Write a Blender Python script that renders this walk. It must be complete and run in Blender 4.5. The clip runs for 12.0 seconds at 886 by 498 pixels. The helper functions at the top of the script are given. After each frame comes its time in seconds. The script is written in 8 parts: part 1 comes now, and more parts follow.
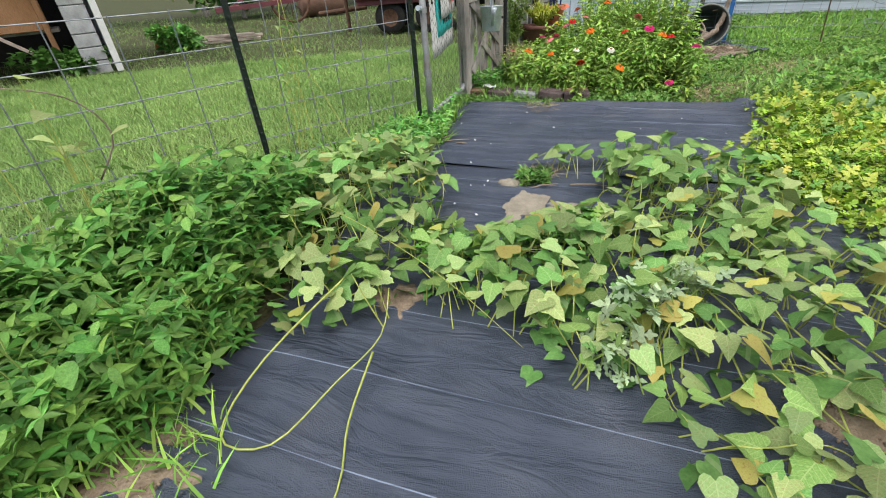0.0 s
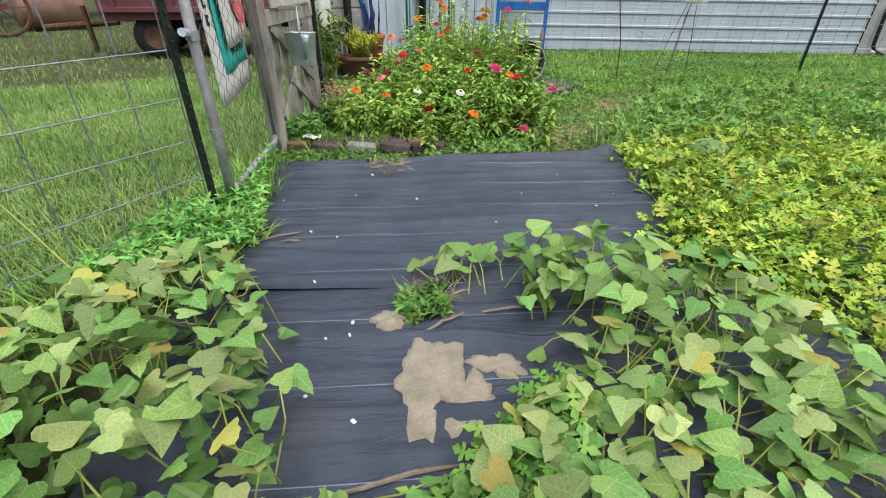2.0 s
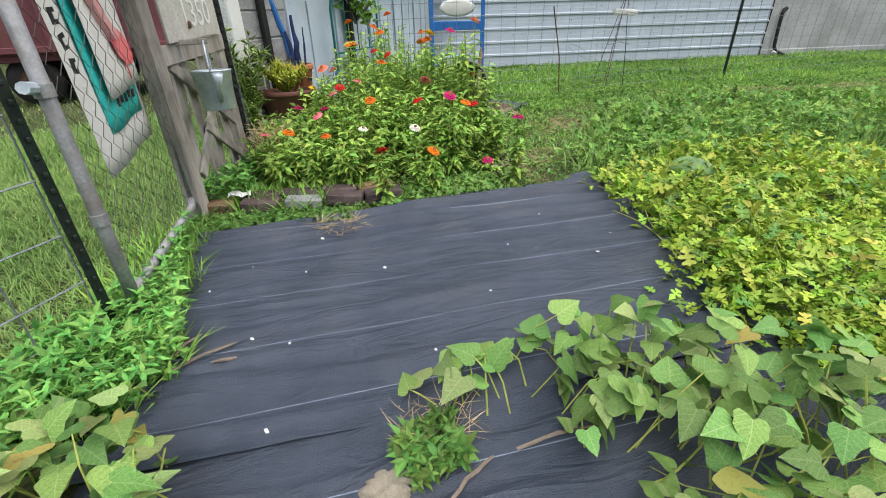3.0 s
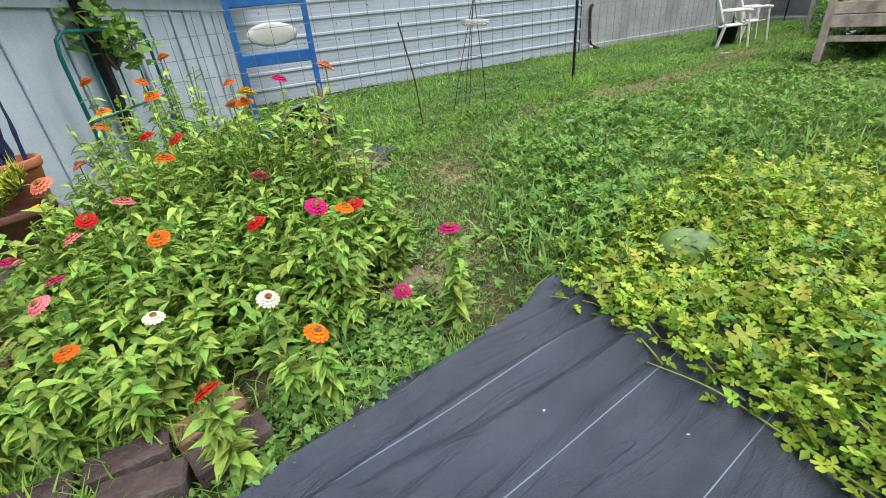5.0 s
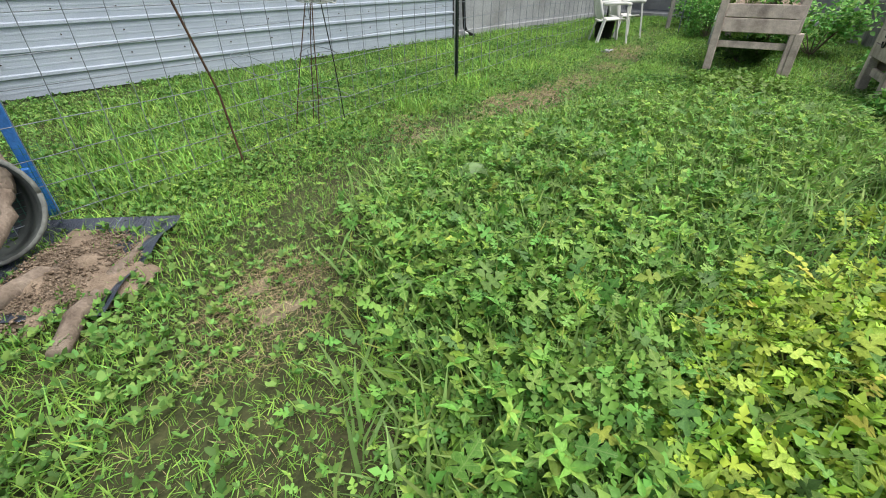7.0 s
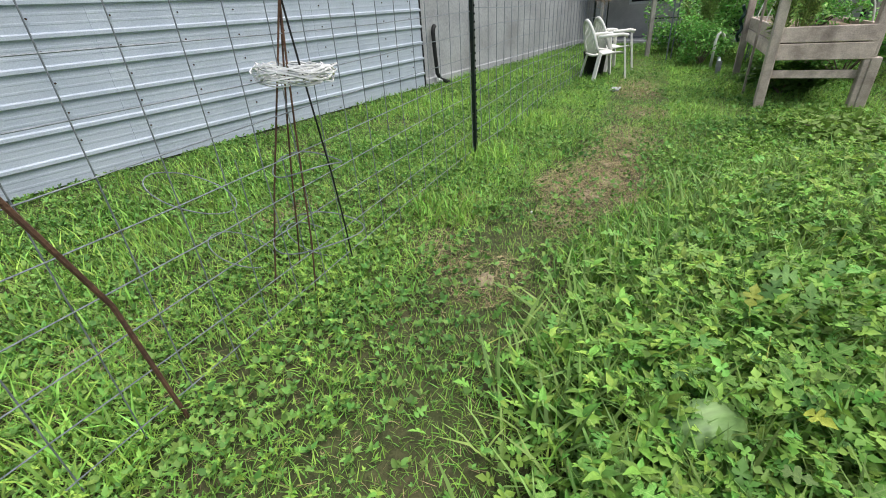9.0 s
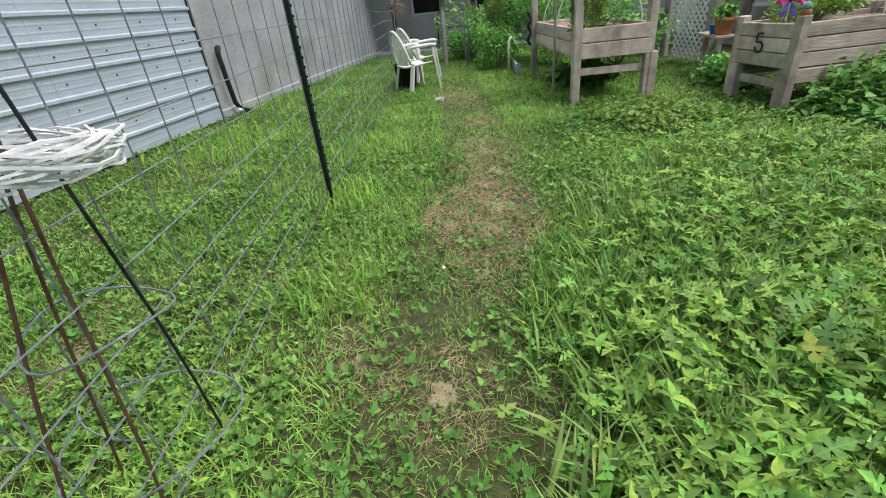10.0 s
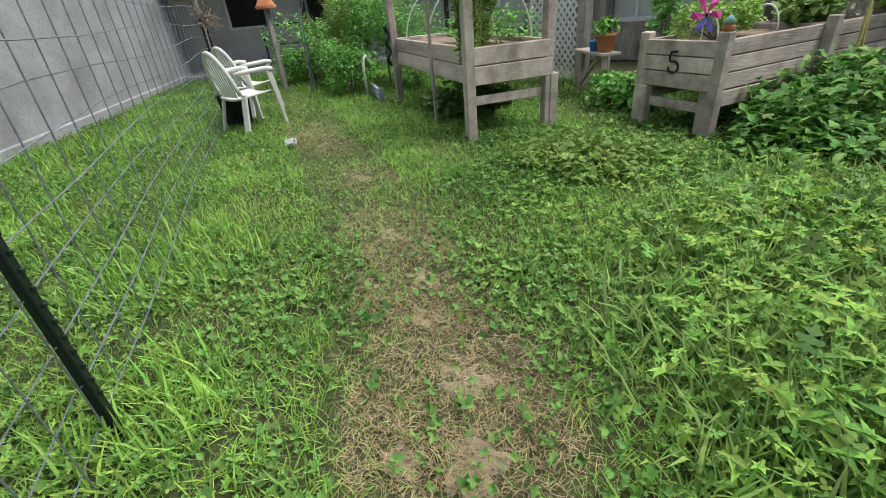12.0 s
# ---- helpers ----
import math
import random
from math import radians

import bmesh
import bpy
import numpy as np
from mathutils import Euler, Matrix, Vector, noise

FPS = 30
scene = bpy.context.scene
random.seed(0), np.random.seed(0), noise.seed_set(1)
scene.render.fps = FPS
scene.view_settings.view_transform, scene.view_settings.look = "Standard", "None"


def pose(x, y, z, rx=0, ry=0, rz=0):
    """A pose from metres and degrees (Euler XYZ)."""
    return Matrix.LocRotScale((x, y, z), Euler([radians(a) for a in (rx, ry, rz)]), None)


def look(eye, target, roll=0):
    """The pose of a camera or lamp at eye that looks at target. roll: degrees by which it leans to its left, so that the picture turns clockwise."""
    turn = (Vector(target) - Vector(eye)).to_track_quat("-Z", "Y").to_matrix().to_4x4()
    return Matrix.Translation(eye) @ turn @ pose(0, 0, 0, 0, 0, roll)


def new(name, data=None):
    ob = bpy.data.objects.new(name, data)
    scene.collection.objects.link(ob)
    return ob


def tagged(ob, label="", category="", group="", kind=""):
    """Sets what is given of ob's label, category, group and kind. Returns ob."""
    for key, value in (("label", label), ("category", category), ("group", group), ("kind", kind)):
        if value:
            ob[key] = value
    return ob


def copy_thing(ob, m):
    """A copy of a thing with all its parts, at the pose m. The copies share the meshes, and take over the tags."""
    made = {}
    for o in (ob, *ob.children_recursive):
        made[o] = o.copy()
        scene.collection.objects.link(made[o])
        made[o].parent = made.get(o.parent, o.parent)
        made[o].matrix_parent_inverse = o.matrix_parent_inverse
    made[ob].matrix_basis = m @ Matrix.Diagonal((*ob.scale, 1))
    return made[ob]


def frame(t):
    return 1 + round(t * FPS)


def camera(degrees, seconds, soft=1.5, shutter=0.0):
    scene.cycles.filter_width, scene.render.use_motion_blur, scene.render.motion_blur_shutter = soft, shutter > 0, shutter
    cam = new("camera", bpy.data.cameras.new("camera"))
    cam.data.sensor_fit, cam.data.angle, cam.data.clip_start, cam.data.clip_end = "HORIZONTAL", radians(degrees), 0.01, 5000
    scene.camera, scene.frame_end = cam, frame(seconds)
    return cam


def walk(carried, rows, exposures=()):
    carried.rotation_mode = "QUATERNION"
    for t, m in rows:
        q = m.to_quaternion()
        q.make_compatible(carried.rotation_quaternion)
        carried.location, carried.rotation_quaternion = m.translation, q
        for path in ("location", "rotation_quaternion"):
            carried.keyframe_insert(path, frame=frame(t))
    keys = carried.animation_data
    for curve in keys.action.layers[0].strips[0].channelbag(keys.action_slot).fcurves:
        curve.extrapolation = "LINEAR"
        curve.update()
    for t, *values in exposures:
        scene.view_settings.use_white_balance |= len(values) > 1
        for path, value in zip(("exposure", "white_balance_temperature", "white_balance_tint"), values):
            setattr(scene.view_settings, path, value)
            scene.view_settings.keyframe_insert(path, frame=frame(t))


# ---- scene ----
cam = camera(90.6, 12.0, soft=1.0)
PATH = [
    (0, (-0.071, 0.218, 1.128), (-0.003, 1.902, 0.05), -4.2),
    (0.5, (-0.085, 0.509, 1.112), (0.387, 2.129, 0.037), -0.3),
    (1, (-0.104, 0.813, 1.09), (0.774, 2.245, 0.005), 3.3),
    (1.5, (-0.004, 1.111, 1.071), (0.819, 2.543, -0.056), 0.4),
    (2, (0.029, 1.421, 1.074), (0.846, 2.934, 0.053), 1.0),
    (2.5, (0.035, 1.727, 1.087), (1.039, 3.187, 0.159), -1.1),
    (2.7, (0.084, 1.826, 1.058), (1.115, 3.252, 0.108), -1.2),
    (4.3, (0.591, 2.81, 1.153), (1.791, 4.092, 0.196), -6.6),
    (4.5, (0.709, 2.941, 1.143), (1.96, 4.157, 0.166), -7.8),
    (4.9, (0.969, 3.161, 1.17), (2.377, 4.175, 0.175), -5.7),
    (5, (1.042, 3.204, 1.172), (2.514, 4.157, 0.21), -5.4),
    (5.1, (1.124, 3.249, 1.166), (2.677, 4.123, 0.257), -4.9),
    (5.5, (1.448, 3.345, 1.181), (3.152, 3.74, 0.212), -1.6),
    (6, (1.904, 3.412, 1.159), (3.585, 3.831, 0.159), -1.7),
    (6.5, (2.321, 3.651, 1.144), (3.957, 4.203, 0.134), -1.8),
    (7, (2.713, 3.885, 1.137), (4.348, 4.322, 0.07), -0.4),
    (7.5, (3.103, 4.203, 1.231), (4.716, 4.874, 0.258), -3.8),
    (7.7, (3.248, 4.331, 1.235), (4.928, 4.93, 0.331), -2.4),
    (9.3, (4.465, 5.069, 1.166), (6.233, 5.16, 0.236), -6.2),
    (9.4, (4.532, 5.117, 1.164), (6.337, 5.129, 0.303), -8.1),
    (9.5, (4.614, 5.152, 1.17), (6.365, 5.026, 0.211), -4.7),
    (10, (5.047, 5.255, 1.165), (6.724, 4.755, 0.197), -6.1),
    (10.5, (5.456, 5.293, 1.219), (7.025, 4.349, 0.415), -3.4),
    (11, (5.767, 5.263, 1.156), (7.15, 4.16, 0.224), 1.0),
    (11.5, (6.203, 5.033, 1.172), (7.652, 4.004, 0.255), -1.8),
    (12, (6.58, 4.855, 1.155), (7.971, 3.801, 0.178), -5.2),
]
walk(cam, [(t, look(eye, target, roll)) for t, eye, target, roll in PATH])

# ---- world and sun: bright overcast ----
world = bpy.data.worlds.new("world")
scene.world = world
world.use_nodes = True
_wn = world.node_tree.nodes
_sky = _wn.new("ShaderNodeTexSky")
_sky.sky_type, _sky.sun_disc = "NISHITA", False
_sky.sun_elevation, _sky.sun_rotation = radians(58), radians(127)
_sky.air_density, _sky.dust_density, _sky.ozone_density = 1.0, 5.0, 1.0
_hsv = _wn.new("ShaderNodeHueSaturation")
_hsv.inputs["Saturation"].default_value = 0.62
_bg = _wn["Background"]
world.node_tree.links.new(_sky.outputs[0], _hsv.inputs["Color"])
world.node_tree.links.new(_hsv.outputs[0], _bg.inputs["Color"])
_bg.inputs["Strength"].default_value = 0.12
sun = new("sun", bpy.data.lights.new("sun", "SUN"))
sun.data.energy, sun.data.angle, sun.data.color = 1.75, radians(30), (1.0, 0.975, 0.945)
sun.matrix_world = pose(0, 0, 20, 32, 0, -53)
scene.view_settings.exposure = 0.75

# ---- materials ----
MATS = {}


def mat(name, dark, light, scale=8.0, rough=0.8, bump=0.2, metal=0.0, stain=None, stain_amount=0.3, stain_scale=1.2,
        fine=90.0, random_tint=0.0, island=False, stretch=(1, 1, 1), translucent=0.0, spec=0.3, detail=6.0, vein=None):
    """Two scales of noise between two colours, an optional stain, per-piece tint, relief."""
    if name in MATS:
        return MATS[name]
    m = bpy.data.materials.new(name)
    m.use_nodes = True
    nt = m.node_tree
    n, l = nt.nodes, nt.links
    b = n["Principled BSDF"]
    tc = n.new("ShaderNodeTexCoord")
    mp = n.new("ShaderNodeMapping")
    mp.inputs["Scale"].default_value = stretch
    l.new(tc.outputs["Object"], mp.inputs["Vector"])
    n1 = n.new("ShaderNodeTexNoise")
    n1.inputs["Scale"].default_value, n1.inputs["Detail"].default_value = scale, detail
    n1.inputs["Roughness"].default_value = 0.62
    l.new(mp.outputs[0], n1.inputs["Vector"])
    ramp = n.new("ShaderNodeValToRGB")
    ramp.color_ramp.elements[0].position, ramp.color_ramp.elements[1].position = 0.32, 0.68
    ramp.color_ramp.elements[0].color, ramp.color_ramp.elements[1].color = (*dark, 1), (*light, 1)
    l.new(n1.outputs["Fac"], ramp.inputs["Fac"])
    n2 = n.new("ShaderNodeTexNoise")
    n2.inputs["Scale"].default_value, n2.inputs["Detail"].default_value = fine, 3
    l.new(mp.outputs[0], n2.inputs["Vector"])
    col = ramp.outputs["Color"]
    if stain:
        n3 = n.new("ShaderNodeTexNoise")
        n3.inputs["Scale"].default_value, n3.inputs["Detail"].default_value = stain_scale, 5
        l.new(tc.outputs["Object"], n3.inputs["Vector"])
        r3 = n.new("ShaderNodeValToRGB")
        r3.color_ramp.elements[0].position, r3.color_ramp.elements[1].position = 0.5, 0.72
        r3.color_ramp.elements[0].color, r3.color_ramp.elements[1].color = (0, 0, 0, 1), (stain_amount,) * 3 + (1,)
        l.new(n3.outputs["Fac"], r3.inputs["Fac"])
        mx = n.new("ShaderNodeMixRGB")
        mx.inputs["Color2"].default_value = (*stain, 1)
        l.new(r3.outputs["Color"], mx.inputs["Fac"])
        l.new(col, mx.inputs["Color1"])
        col = mx.outputs["Color"]
    mul = n.new("ShaderNodeMixRGB")
    mul.blend_type, mul.inputs["Fac"].default_value = "OVERLAY", 0.35
    l.new(col, mul.inputs["Color1"])
    l.new(n2.outputs["Fac"], mul.inputs["Color2"])
    col = mul.outputs["Color"]
    if vein:
        sp = n.new("ShaderNodeSeparateXYZ")
        l.new(tc.outputs["Object"], sp.inputs[0])
        ab = n.new("ShaderNodeMath"); ab.operation = "ABSOLUTE"
        l.new(sp.outputs[1], ab.inputs[0])
        mid = n.new("ShaderNodeMath"); mid.operation = "LESS_THAN"; mid.inputs[1].default_value = 0.014
        l.new(ab.outputs[0], mid.inputs[0])
        k1 = n.new("ShaderNodeMath"); k1.operation = "MULTIPLY_ADD"; k1.inputs[1].default_value = -0.75
        l.new(ab.outputs[0], k1.inputs[0]); l.new(sp.outputs[0], k1.inputs[2])
        fr = n.new("ShaderNodeMath"); fr.operation = "PINGPONG"; fr.inputs[1].default_value = 0.09
        l.new(k1.outputs[0], fr.inputs[0])
        sd = n.new("ShaderNodeMath"); sd.operation = "LESS_THAN"; sd.inputs[1].default_value = 0.008
        l.new(fr.outputs[0], sd.inputs[0])
        mxv = n.new("ShaderNodeMath"); mxv.operation = "MAXIMUM"
        l.new(mid.outputs[0], mxv.inputs[0]); l.new(sd.outputs[0], mxv.inputs[1])
        mlt = n.new("ShaderNodeMath"); mlt.operation = "MULTIPLY"; mlt.inputs[1].default_value = 0.45
        l.new(mxv.outputs[0], mlt.inputs[0])
        vm = n.new("ShaderNodeMixRGB")
        vm.inputs["Color2"].default_value = (*vein, 1)
        l.new(mlt.outputs[0], vm.inputs["Fac"]); l.new(col, vm.inputs["Color1"])
        col = vm.outputs["Color"]
    if random_tint:
        hs = n.new("ShaderNodeHueSaturation")
        if island:
            src = n.new("ShaderNodeNewGeometry").outputs["Random Per Island"]
        else:
            src = n.new("ShaderNodeObjectInfo").outputs["Random"]
        wn = n.new("ShaderNodeTexWhiteNoise")
        wn.noise_dimensions = "1D"
        l.new(src, wn.inputs["W"])
        mr = n.new("ShaderNodeMapRange")
        mr.inputs["To Min"].default_value, mr.inputs["To Max"].default_value = 1 - random_tint, 1 + random_tint
        l.new(src, mr.inputs["Value"])
        mh = n.new("ShaderNodeMapRange")
        mh.inputs["To Min"].default_value, mh.inputs["To Max"].default_value = 0.5 - random_tint * 0.06, 0.5 + random_tint * 0.06
        l.new(wn.outputs["Value"], mh.inputs["Value"])
        l.new(mr.outputs[0], hs.inputs["Value"])
        l.new(mh.outputs[0], hs.inputs["Hue"])
        l.new(col, hs.inputs["Color"])
        col = hs.outputs["Color"]
    l.new(col, b.inputs["Base Color"])
    b.inputs["Roughness"].default_value, b.inputs["Metallic"].default_value = rough, metal
    b.inputs["Specular IOR Level"].default_value = spec
    if bump:
        bp = n.new("ShaderNodeBump")
        bp.inputs["Strength"].default_value, bp.inputs["Distance"].default_value = bump, 0.01
        ad = n.new("ShaderNodeMath")
        ad.operation = "ADD"
        l.new(n1.outputs["Fac"], ad.inputs[0])
        l.new(n2.outputs["Fac"], ad.inputs[1])
        l.new(ad.outputs[0], bp.inputs["Height"])
        l.new(bp.outputs[0], b.inputs["Normal"])
    if translucent:
        tr = n.new("ShaderNodeBsdfTranslucent")
        sh = n.new("ShaderNodeMixShader")
        sh.inputs["Fac"].default_value = translucent
        l.new(col, tr.inputs["Color"])
        l.new(b.outputs[0], sh.inputs[1])
        l.new(tr.outputs[0], sh.inputs[2])
        l.new(sh.outputs[0], n["Material Output"].inputs["Surface"])
    MATS[name] = m
    return m


def leafmat(name, dark, light, **kw):
    return mat(name, dark, light, **{**dict(scale=14, rough=0.55, bump=0.15, fine=120, random_tint=0.38, translucent=0.25, spec=0.3), **kw})


# weathered and painted surfaces
M_WOOD = mat("weathered_wood", (0.29, 0.24, 0.205), (0.60, 0.51, 0.445), 5, 0.85, 0.5, stain=(0.10, 0.085, 0.07), stain_amount=0.5, stain_scale=3, stretch=(1, 1, 1), random_tint=0.15)
M_WOODX = mat("weathered_board", (0.34, 0.275, 0.235), (0.69, 0.585, 0.51), 6, 0.85, 0.5, stain=(0.12, 0.10, 0.09), stain_amount=0.5, stain_scale=4, stretch=(0.12, 1, 1), random_tint=0.2)
M_WOODGREY = mat("grey_old_wood", (0.169, 0.156, 0.143), (0.429, 0.403, 0.364), 7, 0.9, 0.6, stain=(0.07, 0.065, 0.06), stain_amount=0.6, stain_scale=5, stretch=(1, 1, 0.15), random_tint=0.15)
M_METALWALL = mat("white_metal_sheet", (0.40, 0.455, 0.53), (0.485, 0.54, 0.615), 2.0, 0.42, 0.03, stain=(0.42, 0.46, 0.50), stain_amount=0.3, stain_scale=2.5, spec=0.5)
M_STUCCO = mat("stained_white_stucco", (0.30, 0.31, 0.32), (0.43, 0.44, 0.45), 1.5, 0.9, 0.35, stain=(0.20, 0.20, 0.19), stain_amount=0.55, stain_scale=0.9, fine=40)
M_PLY = mat("pale_blue_painted_plywood", (0.412, 0.496, 0.586), (0.549, 0.641, 0.739), 2.2, 0.7, 0.15, stain=(0.32, 0.34, 0.36), stain_amount=0.4, stain_scale=2)
M_BLOCK = mat("grey_block", (0.24, 0.25, 0.26), (0.42, 0.43, 0.44), 6, 0.95, 0.5, stain=(0.12, 0.12, 0.12), stain_amount=0.4, random_tint=0.15)
M_WHITE = mat("white_paint_worn", (0.62, 0.63, 0.63), (0.78, 0.79, 0.79), 4, 0.6, 0.15, stain=(0.35, 0.33, 0.30), stain_amount=0.35, stain_scale=4)
M_BLUE = mat("blue_painted_wood", (0.025, 0.13, 0.42), (0.045, 0.21, 0.58), 5, 0.55, 0.2, stain=(0.10, 0.22, 0.40), stain_amount=0.3, stain_scale=6)
M_TEAL = mat("teal_enamel", (0.0, 0.11, 0.11), (0.01, 0.19, 0.18), 6, 0.45, 0.1)
M_BLACK = mat("black_paint", (0.008, 0.009, 0.009), (0.02, 0.022, 0.021), 10, 0.6, 0.2)
M_POSTG = mat("dark_green_steel", (0.006, 0.013, 0.010), (0.014, 0.026, 0.020), 12, 0.5, 0.2, stain=(0.05, 0.03, 0.02), stain_amount=0.3, stain_scale=9)
M_RUST = mat("rusty_steel", (0.06, 0.035, 0.025), (0.14, 0.075, 0.045), 15, 0.85, 0.4)
M_WIRE = mat("galvanised_wire", (0.15, 0.17, 0.19), (0.29, 0.32, 0.35), 30, 0.5, 0.1, metal=0.5)
M_GALV = mat("galvanised_steel", (0.414, 0.48, 0.538), (0.644, 0.72, 0.794), 9, 0.45, 0.1, metal=0.5, stain=(0.25, 0.26, 0.27), stain_amount=0.3, stain_scale=8)
M_PIPE = mat("galvanised_pipe", (0.20, 0.21, 0.22), (0.36, 0.37, 0.38), 9, 0.55, 0.1, metal=0.4, stain=(0.17, 0.08, 0.04), stain_amount=0.5, stain_scale=7)
M_TERRA = mat("terracotta", (0.36, 0.13, 0.06), (0.50, 0.20, 0.10), 6, 0.85, 0.2, stain=(0.45, 0.38, 0.32), stain_amount=0.3, stain_scale=5)
M_BRICK = mat("mauve_paver", (0.06, 0.042, 0.044), (0.125, 0.09, 0.088), 12, 0.9, 0.7, stain=(0.22, 0.20, 0.17), stain_amount=0.35, stain_scale=7, random_tint=0.25)
M_MAROON = mat("maroon_painted_steel", (0.105, 0.032, 0.042), (0.175, 0.06, 0.07), 2, 0.65, 0.15, stain=(0.09, 0.04, 0.03), stain_amount=0.5, stain_scale=2.5)
M_RUBBER = mat("black_rubber", (0.010, 0.010, 0.010), (0.025, 0.025, 0.024), 9, 0.8, 0.3)
M_PLASTIC = mat("white_resin", (0.66, 0.66, 0.62), (0.76, 0.76, 0.72), 3, 0.4, 0.03, stain=(0.45, 0.44, 0.40), stain_amount=0.3, stain_scale=5)
M_LATTICE = mat("white_lattice", (0.660, 0.660, 0.627), (0.820, 0.820, 0.803), 6, 0.6, 0.1)
M_GLASS = mat("dusty_glass_pane", (0.36, 0.38, 0.38), (0.56, 0.58, 0.56), 2.0, 0.25, 0.05, spec=0.6)
# near-black base colour that holds the shade inside the shed and porch
M_SHADE = mat("interior_shade_black", (0.012, 0.012, 0.012), (0.03, 0.028, 0.026), 2, 0.9, 0.1)
M_CREAM = mat("cream_wall", (0.450, 0.435, 0.420), (0.630, 0.615, 0.585), 1.5, 0.9, 0.2, stain=(0.2, 0.19, 0.18), stain_amount=0.4)
M_PLYBROWN = mat("raw_plywood", (0.26, 0.13, 0.06), (0.38, 0.21, 0.11), 2.5, 0.8, 0.2, stain=(0.15, 0.08, 0.05), stain_amount=0.4, stretch=(1, 1, 0.3))
M_SAND = mat("pale_sand", (0.19, 0.168, 0.13), (0.30, 0.268, 0.208), 12, 0.95, 0.3, fine=160)
M_SOIL = mat("dry_brown_soil", (0.15, 0.112, 0.078), (0.30, 0.235, 0.17), 14, 0.95, 0.6, fine=120)
M_DIRT = mat("bare_path_soil", (0.17, 0.14, 0.09), (0.33, 0.275, 0.19), 9, 0.95, 0.5, stain=(0.10, 0.12, 0.05), stain_amount=0.5, stain_scale=6)
# soil tone lowered so the shade in gaps between plants is in its colour
M_GROUND = mat("gap_shade_lawn_soil", (0.026, 0.034, 0.012), (0.075, 0.085, 0.032), 22, 0.95, 0.9, stain=(0.10, 0.075, 0.046), stain_amount=0.6, stain_scale=1.6, fine=60, detail=9)


# ---- geometry helpers ----
class Geo:
    def __init__(self):
        self.v, self.f = [], []

    def add(self, verts, faces):
        o = len(self.v)
        self.v += [tuple(p) for p in verts]
        self.f += [tuple(i + o for i in f) for f in faces]
        return self

    def box(self, sx, sy, sz, m=None, bevel=0.004):
        """Box with chamfered edges, centred, then moved by m."""
        m = m or Matrix()
        h = (sx / 2, sy / 2, sz / 2)
        c = min(bevel, 0.3 * min(sx, sy, sz))
        idx, verts = {}, []
        for a in (-1, 1):
            for b in (-1, 1):
                for d in (-1, 1):
                    s = (a, b, d)
                    for ax in range(3):
                        p = [s[i] * (h[i] if i == ax else h[i] - c) for i in range(3)]
                        idx[s, ax] = len(verts)
                        verts.append(m @ Vector(p))
        faces = []
        for ax in range(3):
            u, w = [(1, 2), (2, 0), (0, 1)][ax]
            for sg in (-1, 1):
                q = []
                for su, sw in ((-1, -1), (1, -1), (1, 1), (-1, 1)):
                    s = [0, 0, 0]
                    s[ax], s[u], s[w] = sg, su, sw
                    q.append(idx[tuple(s), ax])
                faces.append(q if sg > 0 else q[::-1])
        for ax in range(3):
            u, w = [(1, 2), (2, 0), (0, 1)][ax]
            for su in (-1, 1):
                for sw in (-1, 1):
                    s0, s1 = [0, 0, 0], [0, 0, 0]
                    s0[ax], s0[u], s0[w] = -1, su, sw
                    s1[ax], s1[u], s1[w] = 1, su, sw
                    q = [idx[tuple(s0), u], idx[tuple(s1), u], idx[tuple(s1), w], idx[tuple(s0), w]]
                    faces.append(q if su * sw > 0 else q[::-1])
        for a in (-1, 1):
            for b in (-1, 1):
                for d in (-1, 1):
                    t = [idx[(a, b, d), 0], idx[(a, b, d), 1], idx[(a, b, d), 2]]
                    faces.append(t if a * b * d > 0 else t[::-1])
        return self.add(verts, faces)

    def tube(self, pts, r, sides=6, cap=True):
        """Round bar along points; r is one radius or one for each point."""
        pts = [Vector(p) for p in pts]
        rs = r if isinstance(r, (list, tuple)) else [r] * len(pts)
        rings, prev = [], None
        for i, p in enumerate(pts):
            d = (pts[min(i + 1, len(pts) - 1)] - pts[max(i - 1, 0)]).normalized()
            if prev is None:
                prev = d.orthogonal().normalized()
            prev = (prev - d * prev.dot(d)).normalized()
            q = d.cross(prev)
            rings.append([p + (prev * math.cos(a) + q * math.sin(a)) * rs[i] for a in (2 * math.pi * k / sides for k in range(sides))])
        faces = []
        for i in range(len(pts) - 1):
            for k in range(sides):
                k2 = (k + 1) % sides
                faces.append((i * sides + k, i * sides + k2, (i + 1) * sides + k2, (i + 1) * sides + k))
        if cap:
            faces.append(tuple(range(sides))[::-1])
            faces.append(tuple((len(pts) - 1) * sides + k for k in range(sides)))
        return self.add([v for ring in rings for v in ring], faces)

    def lathe(self, profile, seg=20, m=None, sx=1.0, sy=1.0):
        """Turned body from (radius, z) pairs."""
        m = m or Matrix()
        verts, faces = [], []
        for r, z in profile:
            for k in range(seg):
                a = 2 * math.pi * k / seg
                verts.append(m @ Vector((r * math.cos(a) * sx, r * math.sin(a) * sy, z)))
        for i in range(len(profile) - 1):
            for k in range(seg):
                k2 = (k + 1) % seg
                faces.append((i * seg + k, i * seg + k2, (i + 1) * seg + k2, (i + 1) * seg + k))
        return self.add(verts, faces)

